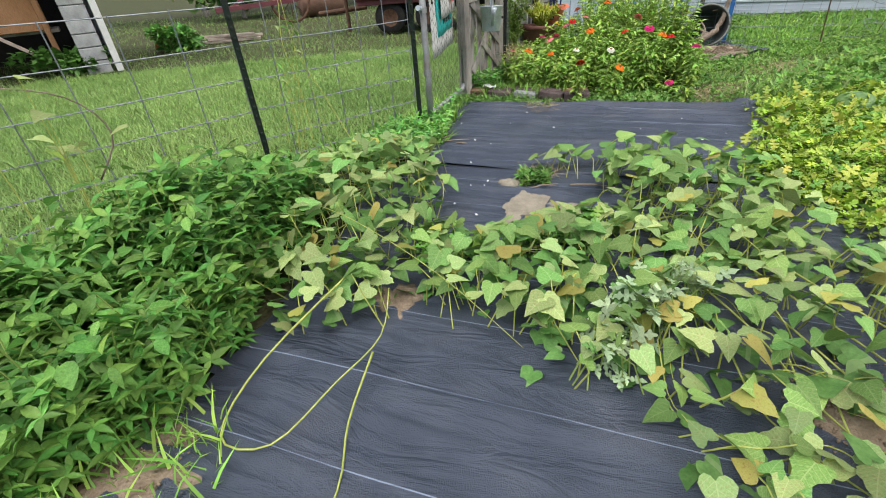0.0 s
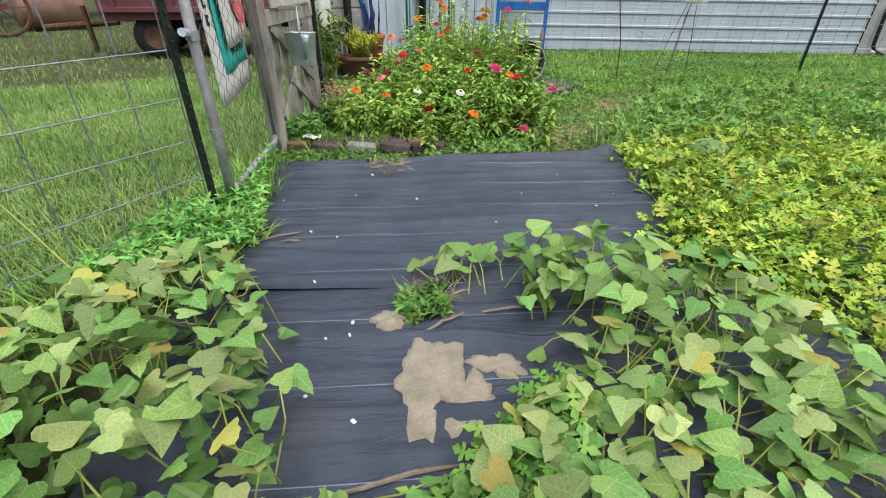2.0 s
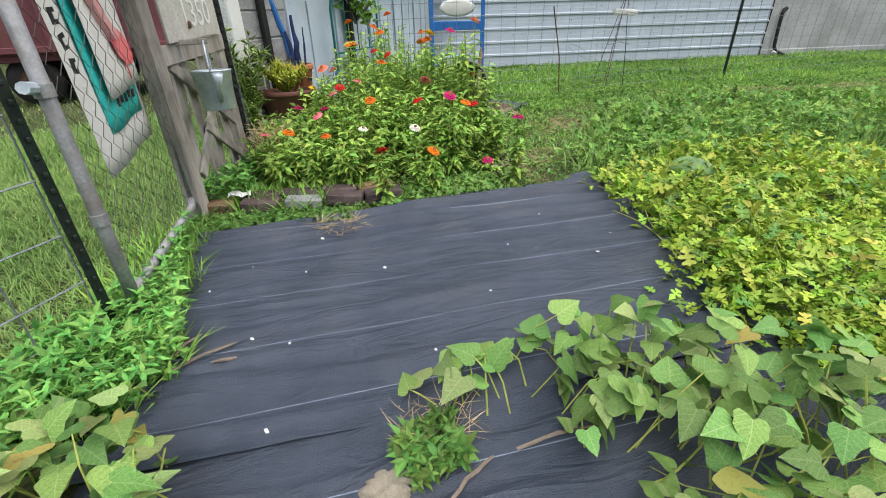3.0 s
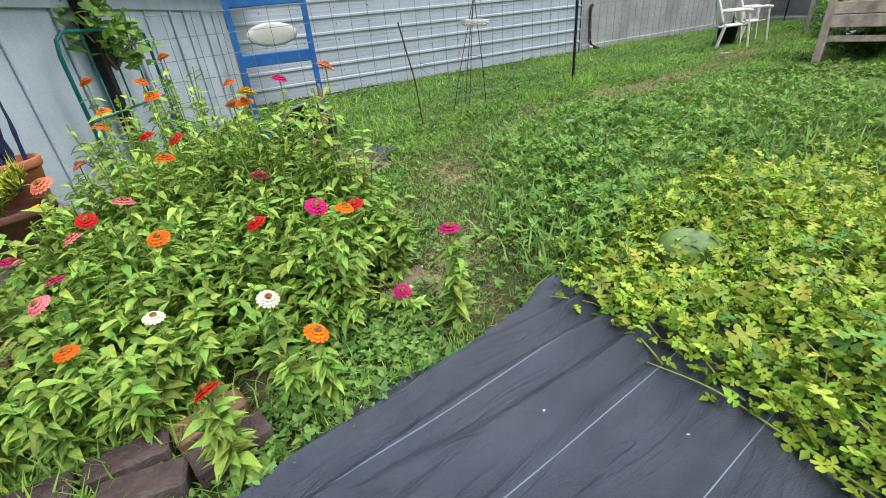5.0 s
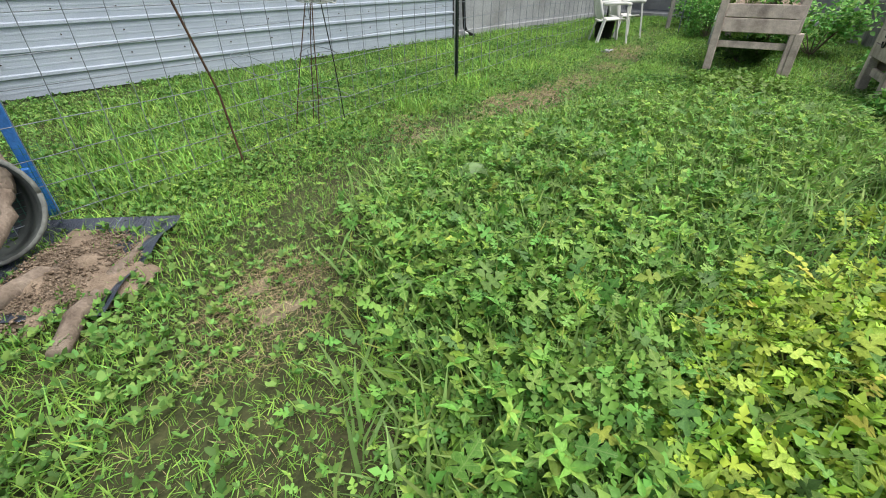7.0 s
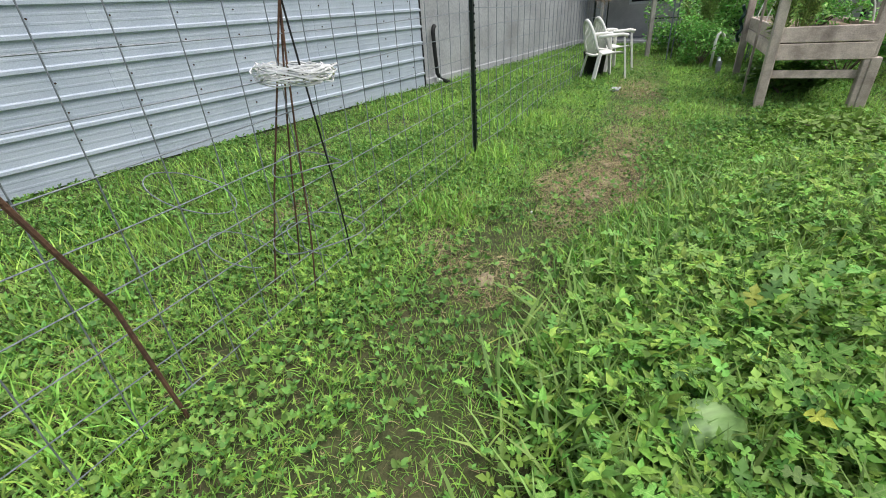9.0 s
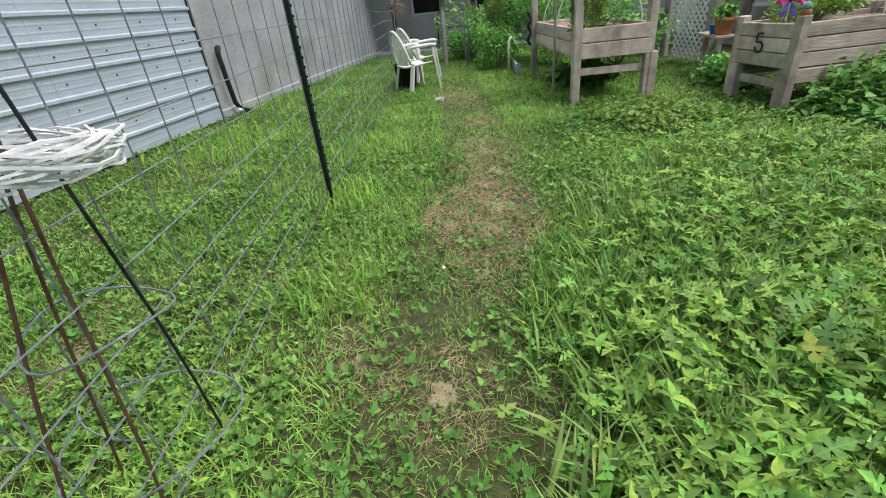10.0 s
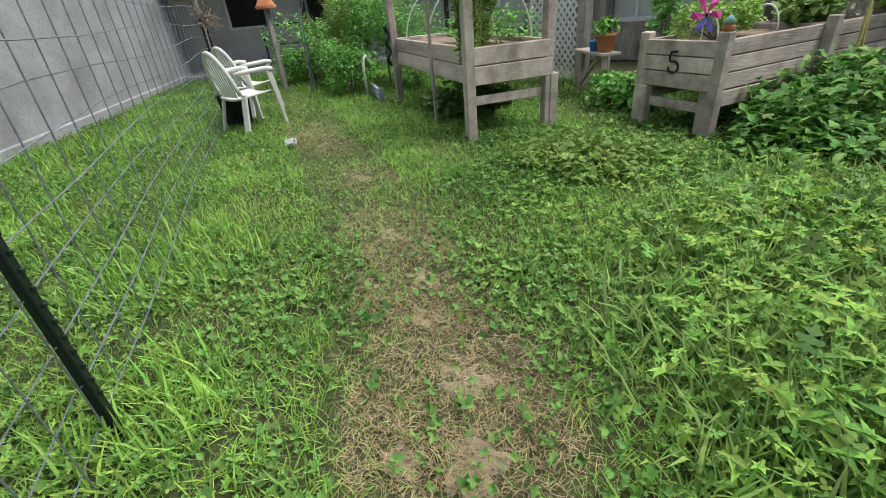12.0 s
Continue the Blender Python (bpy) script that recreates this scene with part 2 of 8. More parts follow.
    def beam(self, a, b, w, h, bevel=0.004, up=(0, 0, 1)):
        """Square-edged board from a to b, w wide and h thick."""
        a, b = Vector(a), Vector(b)
        x = (b - a).normalized()
        z = Vector(up)
        z = z - x * z.dot(x)
        if z.length < 1e-4:
            z = Vector((1, 0, 0)) - x * x.x
        z.normalize()
        y = z.cross(x)
        m = Matrix((( x.x, y.x, z.x, (a.x + b.x) / 2), (x.y, y.y, z.y, (a.y + b.y) / 2), (x.z, y.z, z.z, (a.z + b.z) / 2), (0, 0, 0, 1)))
        return self.box((b - a).length, w, h, m, bevel)

    def mesh(self, name, material=None, smooth=False):
        me = bpy.data.meshes.new(name)
        me.from_pydata(self.v, [], self.f)
        if smooth:
            me.shade_smooth()
        if material:
            me.materials.append(material)
        return me


def thing(name, m, label, category, group="", kind=""):
    """An empty at a thing's base, which parents its parts."""
    ob = new(name)
    ob.matrix_world = m
    ob.empty_display_size = 0.1
    return tagged(ob, label, category, group, kind)


def part(name, geo, material, parent, label="", smooth=False, m=None):
    me = geo if isinstance(geo, bpy.types.Mesh) else geo.mesh(name, material, smooth)
    ob = new(name, me)
    ob.parent = parent
    if m is not None:
        ob.matrix_basis = m
    return tagged(ob, label) if label else ob


def solid(name, geo, material, label, category="", group="", kind="", smooth=False, m=None):
    ob = new(name, geo.mesh(name, material, smooth))
    if m is not None:
        ob.matrix_basis = m
    return tagged(ob, label, category, group, kind)


def big_mesh(name, verts, faces, material, smooth=False):
    """Mesh from numpy arrays; faces all of one size."""
    me = bpy.data.meshes.new(name)
    nv, nf, k = len(verts), len(faces), faces.shape[1]
    me.vertices.add(nv)
    me.vertices.foreach_set("co", np.ascontiguousarray(verts, dtype=np.float32).ravel())
    me.loops.add(nf * k)
    me.loops.foreach_set("vertex_index", np.ascontiguousarray(faces, dtype=np.int32).ravel())
    me.polygons.add(nf)
    me.polygons.foreach_set("loop_start", np.arange(0, nf * k, k, dtype=np.int32))
    me.update(calc_edges=True)
    if smooth:
        me.shade_smooth()
    me.materials.append(material)
    return me


RNG = np.random.default_rng(7)


def rotations(yaw, tilt, roll):
    """Stack of rotation matrices Rz(yaw) Ry(-tilt) Rx(roll): local x leans up by tilt."""
    cz, sz, cy, sy, cx, sx = np.cos(yaw), np.sin(yaw), np.cos(tilt), np.sin(tilt), np.cos(roll), np.sin(roll)
    m = np.empty((len(yaw), 3, 3))
    m[:, 0, 0], m[:, 0, 1], m[:, 0, 2] = cz * cy, -sz * cx - cz * sy * sx, sz * sx - cz * sy * cx
    m[:, 1, 0], m[:, 1, 1], m[:, 1, 2] = sz * cy, cz * cx - sz * sy * sx, -cz * sx - sz * sy * cx
    m[:, 2, 0], m[:, 2, 1], m[:, 2, 2] = sy, cy * sx, cy * cx
    return m


def scatter(template, places, yaw, tilt, roll, size):
    """Copies of a small template (verts, faces) joined into one pair of arrays."""
    tv, tf = template
    rot = rotations(yaw, tilt, roll)
    v = np.einsum("nij,kj->nki", rot, tv) * size[:, None, None] + places[:, None, :]
    f = tf[None, :, :] + (np.arange(len(places)) * len(tv))[:, None, None]
    return v.reshape(-1, 3), f.reshape(-1, tf.shape[1])


def inside(px, py, poly):
    """Which points lie in a polygon."""
    ok = np.zeros(len(px), bool)
    n = len(poly)
    for i in range(n):
        x1, y1 = poly[i]
        x2, y2 = poly[(i + 1) % n]
        c = ((y1 > py) != (y2 > py)) & (px < (x2 - x1) * (py - y1) / (y2 - y1 + 1e-12) + x1)
        ok ^= c
    return ok


def sample_in(poly, n, rng=RNG):
    p = np.array(poly)
    lo, hi = p.min(0), p.max(0)
    got = np.empty((0, 2))
    while len(got) < n:
        q = rng.uniform(lo, hi, (n * 2, 2))
        got = np.vstack([got, q[inside(q[:, 0], q[:, 1], poly)]])
    return got[:n]


def smooth_noise(x, y, s, seed=0.0):
    """Cheap smooth 2D noise in 0..1."""
    a = np.sin(x * s * 1.7 + 1.3 + seed) * np.sin(y * s * 1.9 + 2.1 - seed)
    b = np.sin(x * s * 3.1 + y * s * 2.3 + 0.7 + seed * 2) * np.sin(y * s * 3.7 - x * s * 1.9 + 4.0)
    c = np.sin(x * s * 6.3 - y * s * 5.1 + seed) * np.sin(y * s * 7.1 + x * s * 4.3 + 1.0)
    return np.clip(0.5 + 0.3 * a + 0.2 * b + 0.1 * c, 0, 1)


# ---- ground ----
def grid_sheet(x0, x1, y0, y1, step, height):
    xs, ys = np.arange(x0, x1 + step / 2, step), np.arange(y0, y1 + step / 2, step)
    gx, gy = np.meshgrid(xs, ys)
    v = np.stack([gx, gy, height(gx, gy)], -1).reshape(-1, 3)
    nx, ny = len(xs), len(ys)
    i = (np.arange(ny - 1)[:, None] * nx + np.arange(nx - 1)[None]).ravel()
    return v, np.stack([i, i + 1, i + nx + 1, i + nx], 1)


def ground_sheet():
    edge = [-400, -150, -60, -30, -16] + [x * 0.5 for x in range(-20, 61)] + [34, 44, 70, 150, 400]
    xs = np.array(edge, float)
    gx, gy = np.meshgrid(xs, xs)
    near = np.clip(1 - np.hypot(gx - 6, gy - 3) / 14, 0, 1)
    z = (smooth_noise(gx, gy, 1.1) - 0.5) * 0.010 * near - 0.010
    v = np.stack([gx, gy, z], -1).reshape(-1, 3)
    n = len(xs)
    i = (np.arange(n - 1)[:, None] * n + np.arange(n - 1)[None]).ravel()
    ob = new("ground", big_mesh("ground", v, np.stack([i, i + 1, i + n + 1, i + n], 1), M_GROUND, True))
    return tagged(ob, "worn green lawn soil reaching to the horizon, darkened for shade between plants", "ground", kind="structure")


ground_sheet()

# landscape fabric: threads run along FD, counted along FN
FD, FN = np.array((0.918, -0.397)), np.array((0.397, 0.918))


def fabric_material():
    m = mat("black_landscape_fabric", (0.031, 0.042, 0.065), (0.058, 0.073, 0.106), 3.5, 0.40, 0.7, stain=(0.10, 0.098, 0.095), stain_amount=0.22, stain_scale=3.4, fine=260, spec=0.5)
    n, l = m.node_tree.nodes, m.node_tree.links
    b = n["Principled BSDF"]
    base = b.inputs["Base Color"].links[0].from_socket
    tc = n.new("ShaderNodeTexCoord")
    sep = n.new("ShaderNodeSeparateXYZ")
    l.new(tc.outputs["Object"], sep.inputs[0])
    x1 = n.new("ShaderNodeMath"); x1.operation = "MULTIPLY"; x1.inputs[1].default_value = float(FN[0])
    y1 = n.new("ShaderNodeMath"); y1.operation = "MULTIPLY_ADD"; y1.inputs[1].default_value = float(FN[1])
    l.new(sep.outputs[0], x1.inputs[0])
    l.new(sep.outputs[1], y1.inputs[0])
    l.new(x1.outputs[0], y1.inputs[2])
    off = n.new("ShaderNodeMath"); off.operation = "SUBTRACT"; off.inputs[1].default_value = 3.24 - 0.318 * 20
    l.new(y1.outputs[0], off.inputs[0])
    md = n.new("ShaderNodeMath"); md.operation = "MODULO"; md.inputs[1].default_value = 0.318
    l.new(off.outputs[0], md.inputs[0])
    lt = n.new("ShaderNodeMath"); lt.operation = "LESS_THAN"; lt.inputs[1].default_value = 0.0035
    l.new(md.outputs[0], lt.inputs[0])
    mx = n.new("ShaderNodeMixRGB")
    mx.inputs["Color2"].default_value = (0.22, 0.27, 0.36, 1)
    l.new(lt.outputs[0], mx.inputs["Fac"])
    l.new(base, mx.inputs["Color1"])
    l.new(mx.outputs[0], b.inputs["Base Color"])
    # creases drawn out along the weave
    x2 = n.new("ShaderNodeMath"); x2.operation = "MULTIPLY"; x2.inputs[1].default_value = float(FD[0])
    y2 = n.new("ShaderNodeMath"); y2.operation = "MULTIPLY_ADD"; y2.inputs[1].default_value = float(FD[1])
    l.new(sep.outputs[0], x2.inputs[0])
    l.new(sep.outputs[1], y2.inputs[0])
    l.new(x2.outputs[0], y2.inputs[2])
    cb = n.new("ShaderNodeCombineXYZ")
    l.new(y2.outputs[0], cb.inputs[0])
    l.new(y1.outputs[0], cb.inputs[1])
    mp = n.new("ShaderNodeMapping")
    mp.inputs["Scale"].default_value = (2.2, 8, 1)
    l.new(cb.outputs[0], mp.inputs[0])
    nz = n.new("ShaderNodeTexNoise")
    nz.inputs["Scale"].default_value = 1.0
    nz.inputs["Detail"].default_value = 5.0
    nz.inputs["Distortion"].default_value = 0.8
    l.new(mp.outputs[0], nz.inputs["Vector"])
    rd = n.new("ShaderNodeMath"); rd.operation = "PINGPONG"; rd.inputs[1].default_value = 0.09
    l.new(nz.outputs[0], rd.inputs[0])
    bp = n.new("ShaderNodeBump")
    bp.inputs["Strength"].default_value = 0.7
    bp.inputs["Distance"].default_value = 0.06
    l.new(rd.outputs[0], bp.inputs["Height"])
    if b.inputs["Normal"].links:
        l.new(b.inputs["Normal"].links[0].from_socket, bp.inputs["Normal"])
    l.new(bp.outputs[0], b.inputs["Normal"])
    return m


M_FABRIC = fabric_material()


def fabric_height(x, y, base, seed):
    u, w = x * FD[0] + y * FD[1], x * FN[0] + y * FN[1]
    warp = 1.2 * np.sin(u * 1.3 + seed) + 0.7 * np.sin(u * 2.9 + 3 * w)
    fold = 1.4 * (np.clip(np.sin(w * 17 + warp + seed), 0.68, 1) - 0.68)
    fine = np.clip(np.sin(w * 41 + 2.1 * np.sin(u * 1.9 + w) + 2 * seed), 0.3, 1) - 0.3
    edge = np.exp(-((w - 4.35) / 0.35) ** 2)
    amp = smooth_noise(x, y, 1.1, seed) ** 2
    return base + 0.012 + fold * (0.010 + 0.035 * amp + 0.04 * edge) + fine * (0.004 + 0.020 * amp + 0.034 * edge) + 0.014 * (smooth_noise(x, y, 1.6, seed) - 0.5)


def fabric_sheet(name, poly, base, seed, w0, w1, label):
    """Sheet woven along FD; cut by an outline, and by straight seams at w0 and w1."""
    p = np.array(poly)
    u, w = p @ FD, p @ FN
    us, ws = np.arange(u.min(), u.max(), 0.026), np.linspace(w0, w1, int((w1 - w0) / 0.014))
    gu, gw = np.meshgrid(us, ws)
    x, y = gu * FD[0] + gw * FN[0], gu * FD[1] + gw * FN[1]
    z = fabric_height(x, y, base, seed)
    if w0 > 0:
        z = z + 0.010 * np.exp(-((gw - w0) / 0.03) ** 2) * (0.6 + 0.6 * np.sin(gu * 4.1))
    v = np.stack([x, y, z], -1).reshape(-1, 3)
    nx = len(us)
    i = (np.arange(len(ws) - 1)[:, None] * nx + np.arange(nx - 1)[None]).ravel()
    f = np.stack([i, i + 1, i + nx + 1, i + nx], 1)
    wob = 0.015 * np.sin(v[:, 0] * 9 + v[:, 1] * 7)
    keep = inside(v[:, 0] + wob, v[:, 1] - wob, poly)
    f = f[keep[f].all(1)]
    used = np.unique(f)
    remap = np.zeros(len(v), int)
    remap[used] = np.arange(len(used))
    ob = new(name, big_mesh(name, v[used], remap[f], M_FABRIC, True))
    return tagged(ob, label, "ground cover", kind="structure")


FAB_FAR = [(-0.5, 2.6), (5.0, 0.0), (5.0, 1.6), (3.3, 3.0), (2.66, 3.74), (2.45, 3.78), (2.1, 3.86), (1.75, 4.07), (1.3, 4.16), (0.75, 4.38), (0.36, 4.5), (0.2, 4.05)]
FAB_NEAR = [(-1.15, -2.2), (5.0, -2.2), (5.0, 1.5), (2.4, 2.6), (1.2, 2.9), (0.0, 3.3), (-0.3, 2.95), (-0.55, 2.2), (-0.85, 1.3), (-1.0, 1.0)]
fabric_sheet("fabric_far", FAB_FAR, 0.007, 0.4, 2.785, 4.6, "dark grey woven landscape fabric, wrinkled, with pale threads")
fabric_sheet("fabric_near", FAB_NEAR, 0.0, 2.1, -3.0, 2.80, "dark grey woven landscape fabric, dusty, with pale threads")


def patch(name, cx, cy, rx, ry, yaw, z, material, label, seed, category="soil", bumpy=0.012, kind="structure"):
    """Irregular low mound or bare spot."""
    rng = np.random.default_rng(seed)
    ph = rng.uniform(0, 6.28, 6)
    rings, seg = 7, 40
    verts, faces = [(cx, cy, z + bumpy * 0.6)], []
    ca, sa = math.cos(radians(yaw)), math.sin(radians(yaw))
    for i in range(1, rings + 1):
        for k in range(seg):
            a = 2 * math.pi * k / seg
            w = 1 + 0.20 * math.sin(2 * a + ph[0]) + 0.16 * math.sin(3 * a + ph[1]) + 0.12 * math.sin(5 * a + ph[2]) + 0.09 * math.sin(9 * a + ph[3]) + 0.07 * math.sin(14 * a + ph[4])
            r = i / rings * w
            lx, ly = rx * r * math.cos(a), ry * r * math.sin(a)
            h = bumpy * (1 - (i / rings) ** 2) * (0.7 + 0.5 * math.sin(7 * lx / rx + ph[4]) * math.sin(6 * ly / ry + ph[5]))
            verts.append((cx + lx * ca - ly * sa, cy + lx * sa + ly * ca, z + h - (0.012 if i == rings else 0)))
    for k in range(seg):
        faces.append((0, 1 + k, 1 + (k + 1) % seg))
    for i in range(rings - 1):
        for k in range(seg):
            a, b = 1 + i * seg + k, 1 + i * seg + (k + 1) % seg
            faces.append((a, a + seg, b + seg, b))
    return solid(name, Geo().add(verts, faces), material, label, category, kind=kind, smooth=True)


patch("sand_patch", 0.47, 2.31, 0.10, 0.20, -20, 0.027, M_SAND, "pale dried sand washed over the black fabric", 3, bumpy=0.006)
patch("sand_patch", 0.53, 2.16, 0.075, 0.11, -35, 0.022, M_SAND, "pale dried sand spreading thinly over the black fabric", 4, bumpy=0.006)
patch("sand_patch", 0.69, 2.25, 0.05, 0.09, 40, 0.022, M_SAND, "thin pale sand streak on the black fabric", 6, bumpy=0.005)
patch("sand_patch", 0.46, 2.62, 0.075, 0.055, -40, 0.022, M_SAND, "small pale sand spill beside the fabric seam", 5)
patch("soil_patch", 1.15, 0.9, 0.2, 0.16, 10, 0.014, M_SOIL, "dry brown soil under yellowing vines", 8)
patch("soil_patch", -0.95, 0.95, 0.22, 0.35, 20, 0.012, M_SOIL, "bare brown soil beside the fabric edge", 9)
patch("soil_patch", 2.45, 4.32, 0.17, 0.2, -30, -0.006, M_SOIL, "bare stony soil beside the flower bed", 11)
patch("soil_patch", -0.22, 1.62, 0.10, 0.12, 0, 0.016, M_SOIL, "soil heaped in a fabric hole", 12)
BARE = [(7.85, 4.05, 0.30, 0.20), (7.35, 4.5, 0.22, 0.14), (7.12, 5.5, 0.24, 0.18), (6.38, 5.25, 0.2, 0.12), (3.85, 4.88, 0.30, 0.20), (3.98, 5.05, 0.22, 0.15), (6.1, 5.0, 0.2, 0.16), (7.2, 4.35, 0.38, 0.26), (7.45, 4.15, 0.34, 0.3), (8.1, 3.85, 0.36, 0.25), (8.6, 3.7, 0.32, 0.22),
        (6.75, 4.55, 0.2, 0.14), (11.5, 2.95, 0.5, 0.25), (10.8, 3.05, 0.4, 0.22), (7.0, 5.2, 0.25, 0.13), (9.6, 3.3, 0.3, 0.2), (2.95, 4.3, 0.2, 0.15), (5.35, 6.6, 0.4, 0.2), (6.9, 6.4, 0.35, 0.2), (2.45, 4.35, 0.3, 0.35)]
for i, (bx, by, brx, bry) in enumerate(BARE[:-1]):
    patch("bare_patch", bx, by, brx * 0.34, bry * 0.34, -25 + 13 * (i % 4), -0.011, M_DIRT, "worn bare earth with dry straw in the lawn", 20 + i, bumpy=0.006)

# ---- long building: white ribbed metal and stained stucco ----
W0, WA = Vector((12.0, 6.35, 0)), -28.5
WALL = pose(W0.x, W0.y, 0, 0, 0, WA)          # local x runs along the wall, local -y faces the garden
JOINT, LEFT, CORNER = 0.3, -7.0, 8.45


def metal_wall():
    t = thing("building_wall_metal", WALL, "white horizontally ribbed metal siding with screws", "wall", kind="structure")
    prof = []                                  # (offset, z) down the sheet: a rib every 0.24 m
    z = 0.02
    while z < 3.0:
        prof += [(0.0, z), (0.0, z + 0.05), (-0.0015, z + 0.055), (-0.0015, z + 0.07), (0.0, z + 0.075), (0.0, z + 0.118), (-0.0015, z + 0.123), (-0.0015, z + 0.138), (0, z + 0.143), (0.0, z + 0.188), (-0.022, z + 0.200), (-0.022, z + 0.228)]
        z += 0.24
    widths = [(-7.0, -4.35), (-4.35, -1.9), (-1.9, JOINT)]
    for i, (a, b) in enumerate(widths):
        v, f = [], []
        for o, zz in prof:
            v += [(a - 0.02, o - 0.004 * i, zz), (b, o - 0.004 * i, zz)]
        k = len(v)
        v += [(p[0], p[1] + 0.03, p[2]) for p in v]
        for j in range(len(prof) - 1):
            f.append((2 * j, 2 * j + 1, 2 * j + 3, 2 * j + 2))
            f.append((k + 2 * j, k + 2 * j + 2, k + 2 * j + 3, k + 2 * j + 1))
            f.append((2 * j, 2 * j + 2, k + 2 * j + 2, k + 2 * j))
            f.append((2 * j + 1, k + 2 * j + 1, k + 2 * j + 3, 2 * j + 3))
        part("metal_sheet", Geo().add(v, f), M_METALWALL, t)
    screw = Geo().lathe([(0.0, -0.004), (0.007, -0.004), (0.009, 0), (0.009, 0.004)], 6, pose(0, 0, 0, 90)).mesh("screw", M_RUST)
    for r in range(1, 7):
        for c in range(12):
            part("screw", screw, None, t, m=pose(-6.6 + 0.6 * c, -0.018, 0.12 + 0.24 * r))
    return t


metal_wall()
g = Geo().box(CORNER - JOINT, 0.22, 3.2, pose((CORNER + JOINT) / 2, 0.12, 1.6), 0.02)
g.box(CORNER - JOINT, 0.05, 0.16, pose((CORNER + JOINT) / 2, -0.01, 0.06), 0.02)
solid("building_wall_stucco", g, M_STUCCO, "stained whitewashed stucco wall of the long building", "wall", kind="structure", m=WALL)
solid("building_wall_end", Geo().box(0.22, 6.0, 3.2, pose(CORNER - 0.11, 3.23, 1.6), 0.02), M_STUCCO, "whitewashed end wall of the long building", "wall", kind="structure", m=WALL)
solid("building_roof", Geo().box(CORNER - LEFT + 0.6, 6.6, 0.12, pose((CORNER + LEFT) / 2, 3.1, 3.3, 4), 0.02), M_METALWALL, "pale metal roof of the long building", "roof", kind="structure", m=WALL)
g = Geo().box(0.02, 0.035, 3.0, pose(JOINT, -0.012, 1.5))
solid("corner_trim", g, M_BLACK, "dark edge trim where metal meets stucco", "trim", kind="structure", m=WALL)


def drain_pipe():
    t = thing("drain_pipe", WALL @ pose(0.55, -0.12, 0), "black drain pipe elbow on the stucco wall", "pipe")
    part("pipe", Geo().tube([(0.12, 0.12, 0.93), (0.02, 0.03, 0.94), (-0.05, 0, 0.92), (-0.07, 0, 0.85), (-0.05, 0, 0.5), (-0.02, 0, 0.2), (0.03, -0.03, 0.1), (0.16, -0.12, 0.03)], 0.035, 10), M_BLACK, t, smooth=True)
    part("collar", Geo().tube([(-0.04, -0.02, 0.10), (0.10, -0.06, 0.07)], 0.03, 8), M_WHITE, t, "white pipe stub")


drain_pipe()

# ---- small shed beside the flower bed ----
P0, P1 = Vector((1.86, 6.67, 0)), Vector((5.75, 9.72, 0))
_sd = (P1 - P0).normalized()
SHED = Matrix(((_sd.x, -_sd.y, 0, P0.x), (_sd.y, _sd.x, 0, P0.y), (0, 0, 1, 0), (0, 0, 0, 1)))   # local x along the panels, -y to the garden
SLEN = (P1 - P0).length


def shed_wall():
    t = thing("shed_wall", SHED, "pale blue painted plywood shed panels with battens", "wall", kind="structure")
    n = 5
    for i in range(n):
        a, b = SLEN * i / n, SLEN * (i + 1) / n
        part("panel", Geo().box(b - a - 0.006, 0.02, 2.1, pose((a + b) / 2, 0.01 + 0.003 * (i % 2), 1.08)), M_PLY, t)
        part("batten", Geo().box(0.05, 0.02, 2.0, pose(a + 0.03, -0.012, 1.05)), M_PLY, t)
        part("batten", Geo().box(0.035, 0.015, 2.0, pose(a + 0.42, -0.010, 1.05)), M_PLY, t)
    part("top_rail", Geo().box(SLEN, 0.03, 0.14, pose(SLEN / 2, -0.02, 1.46)), M_PLY, t)
    part("roof_sheet", Geo().box(SLEN + 0.3, 0.5, 0.015, pose(SLEN / 2, -0.05, 1.62, -8)), M_RUST, t, "rusty corrugated sheet edge")
    return t


shed_wall()


def block_wall():
    t = thing("block_wall", Matrix.Translation((1.84, 6.73, 0)) @ pose(0, 0, 0, 0, 0, 208), "grey concrete block wall with dark joints", "wall", kind="structure")
    part("mortar", Geo().box(0.62, 0.115, 2.42, pose(0.32, 0, 1.21)), M_BLOCK, t)
    bl = Geo().box(0.62, 0.14, 0.21, None, 0.008).mesh("block", M_BLOCK)
    bh = Geo().box(0.305, 0.14, 0.21, None, 0.008).mesh("block", M_BLOCK)
    for r in range(11):
        for c in range(1 + r % 2):
            part("block", bl if r % 2 == 0 else bh, None, t, m=pose(0.32 if r % 2 == 0 else 0.165 + 0.312 * c, 0, 0.11 + 0.22 * r, 0, 0, random.uniform(-0.6, 0.6)))


block_wall()
solid("corner_post", Geo().box(0.115, 0.115, 2.6, pose(0, 0, 1.3), 0.006), M_WHITE, "white painted corner post of the shed", "post", m=pose(1.286, 6.34, 0, 0, 0, 20))
solid("black_batten", Geo().box(0.06, 0.06, 2.5, pose(0, 0, 1.25), 0.006), M_BLACK, "black batten against the block wall", "post", m=pose(1.58, 6.47, 0, 0, 0, 20))

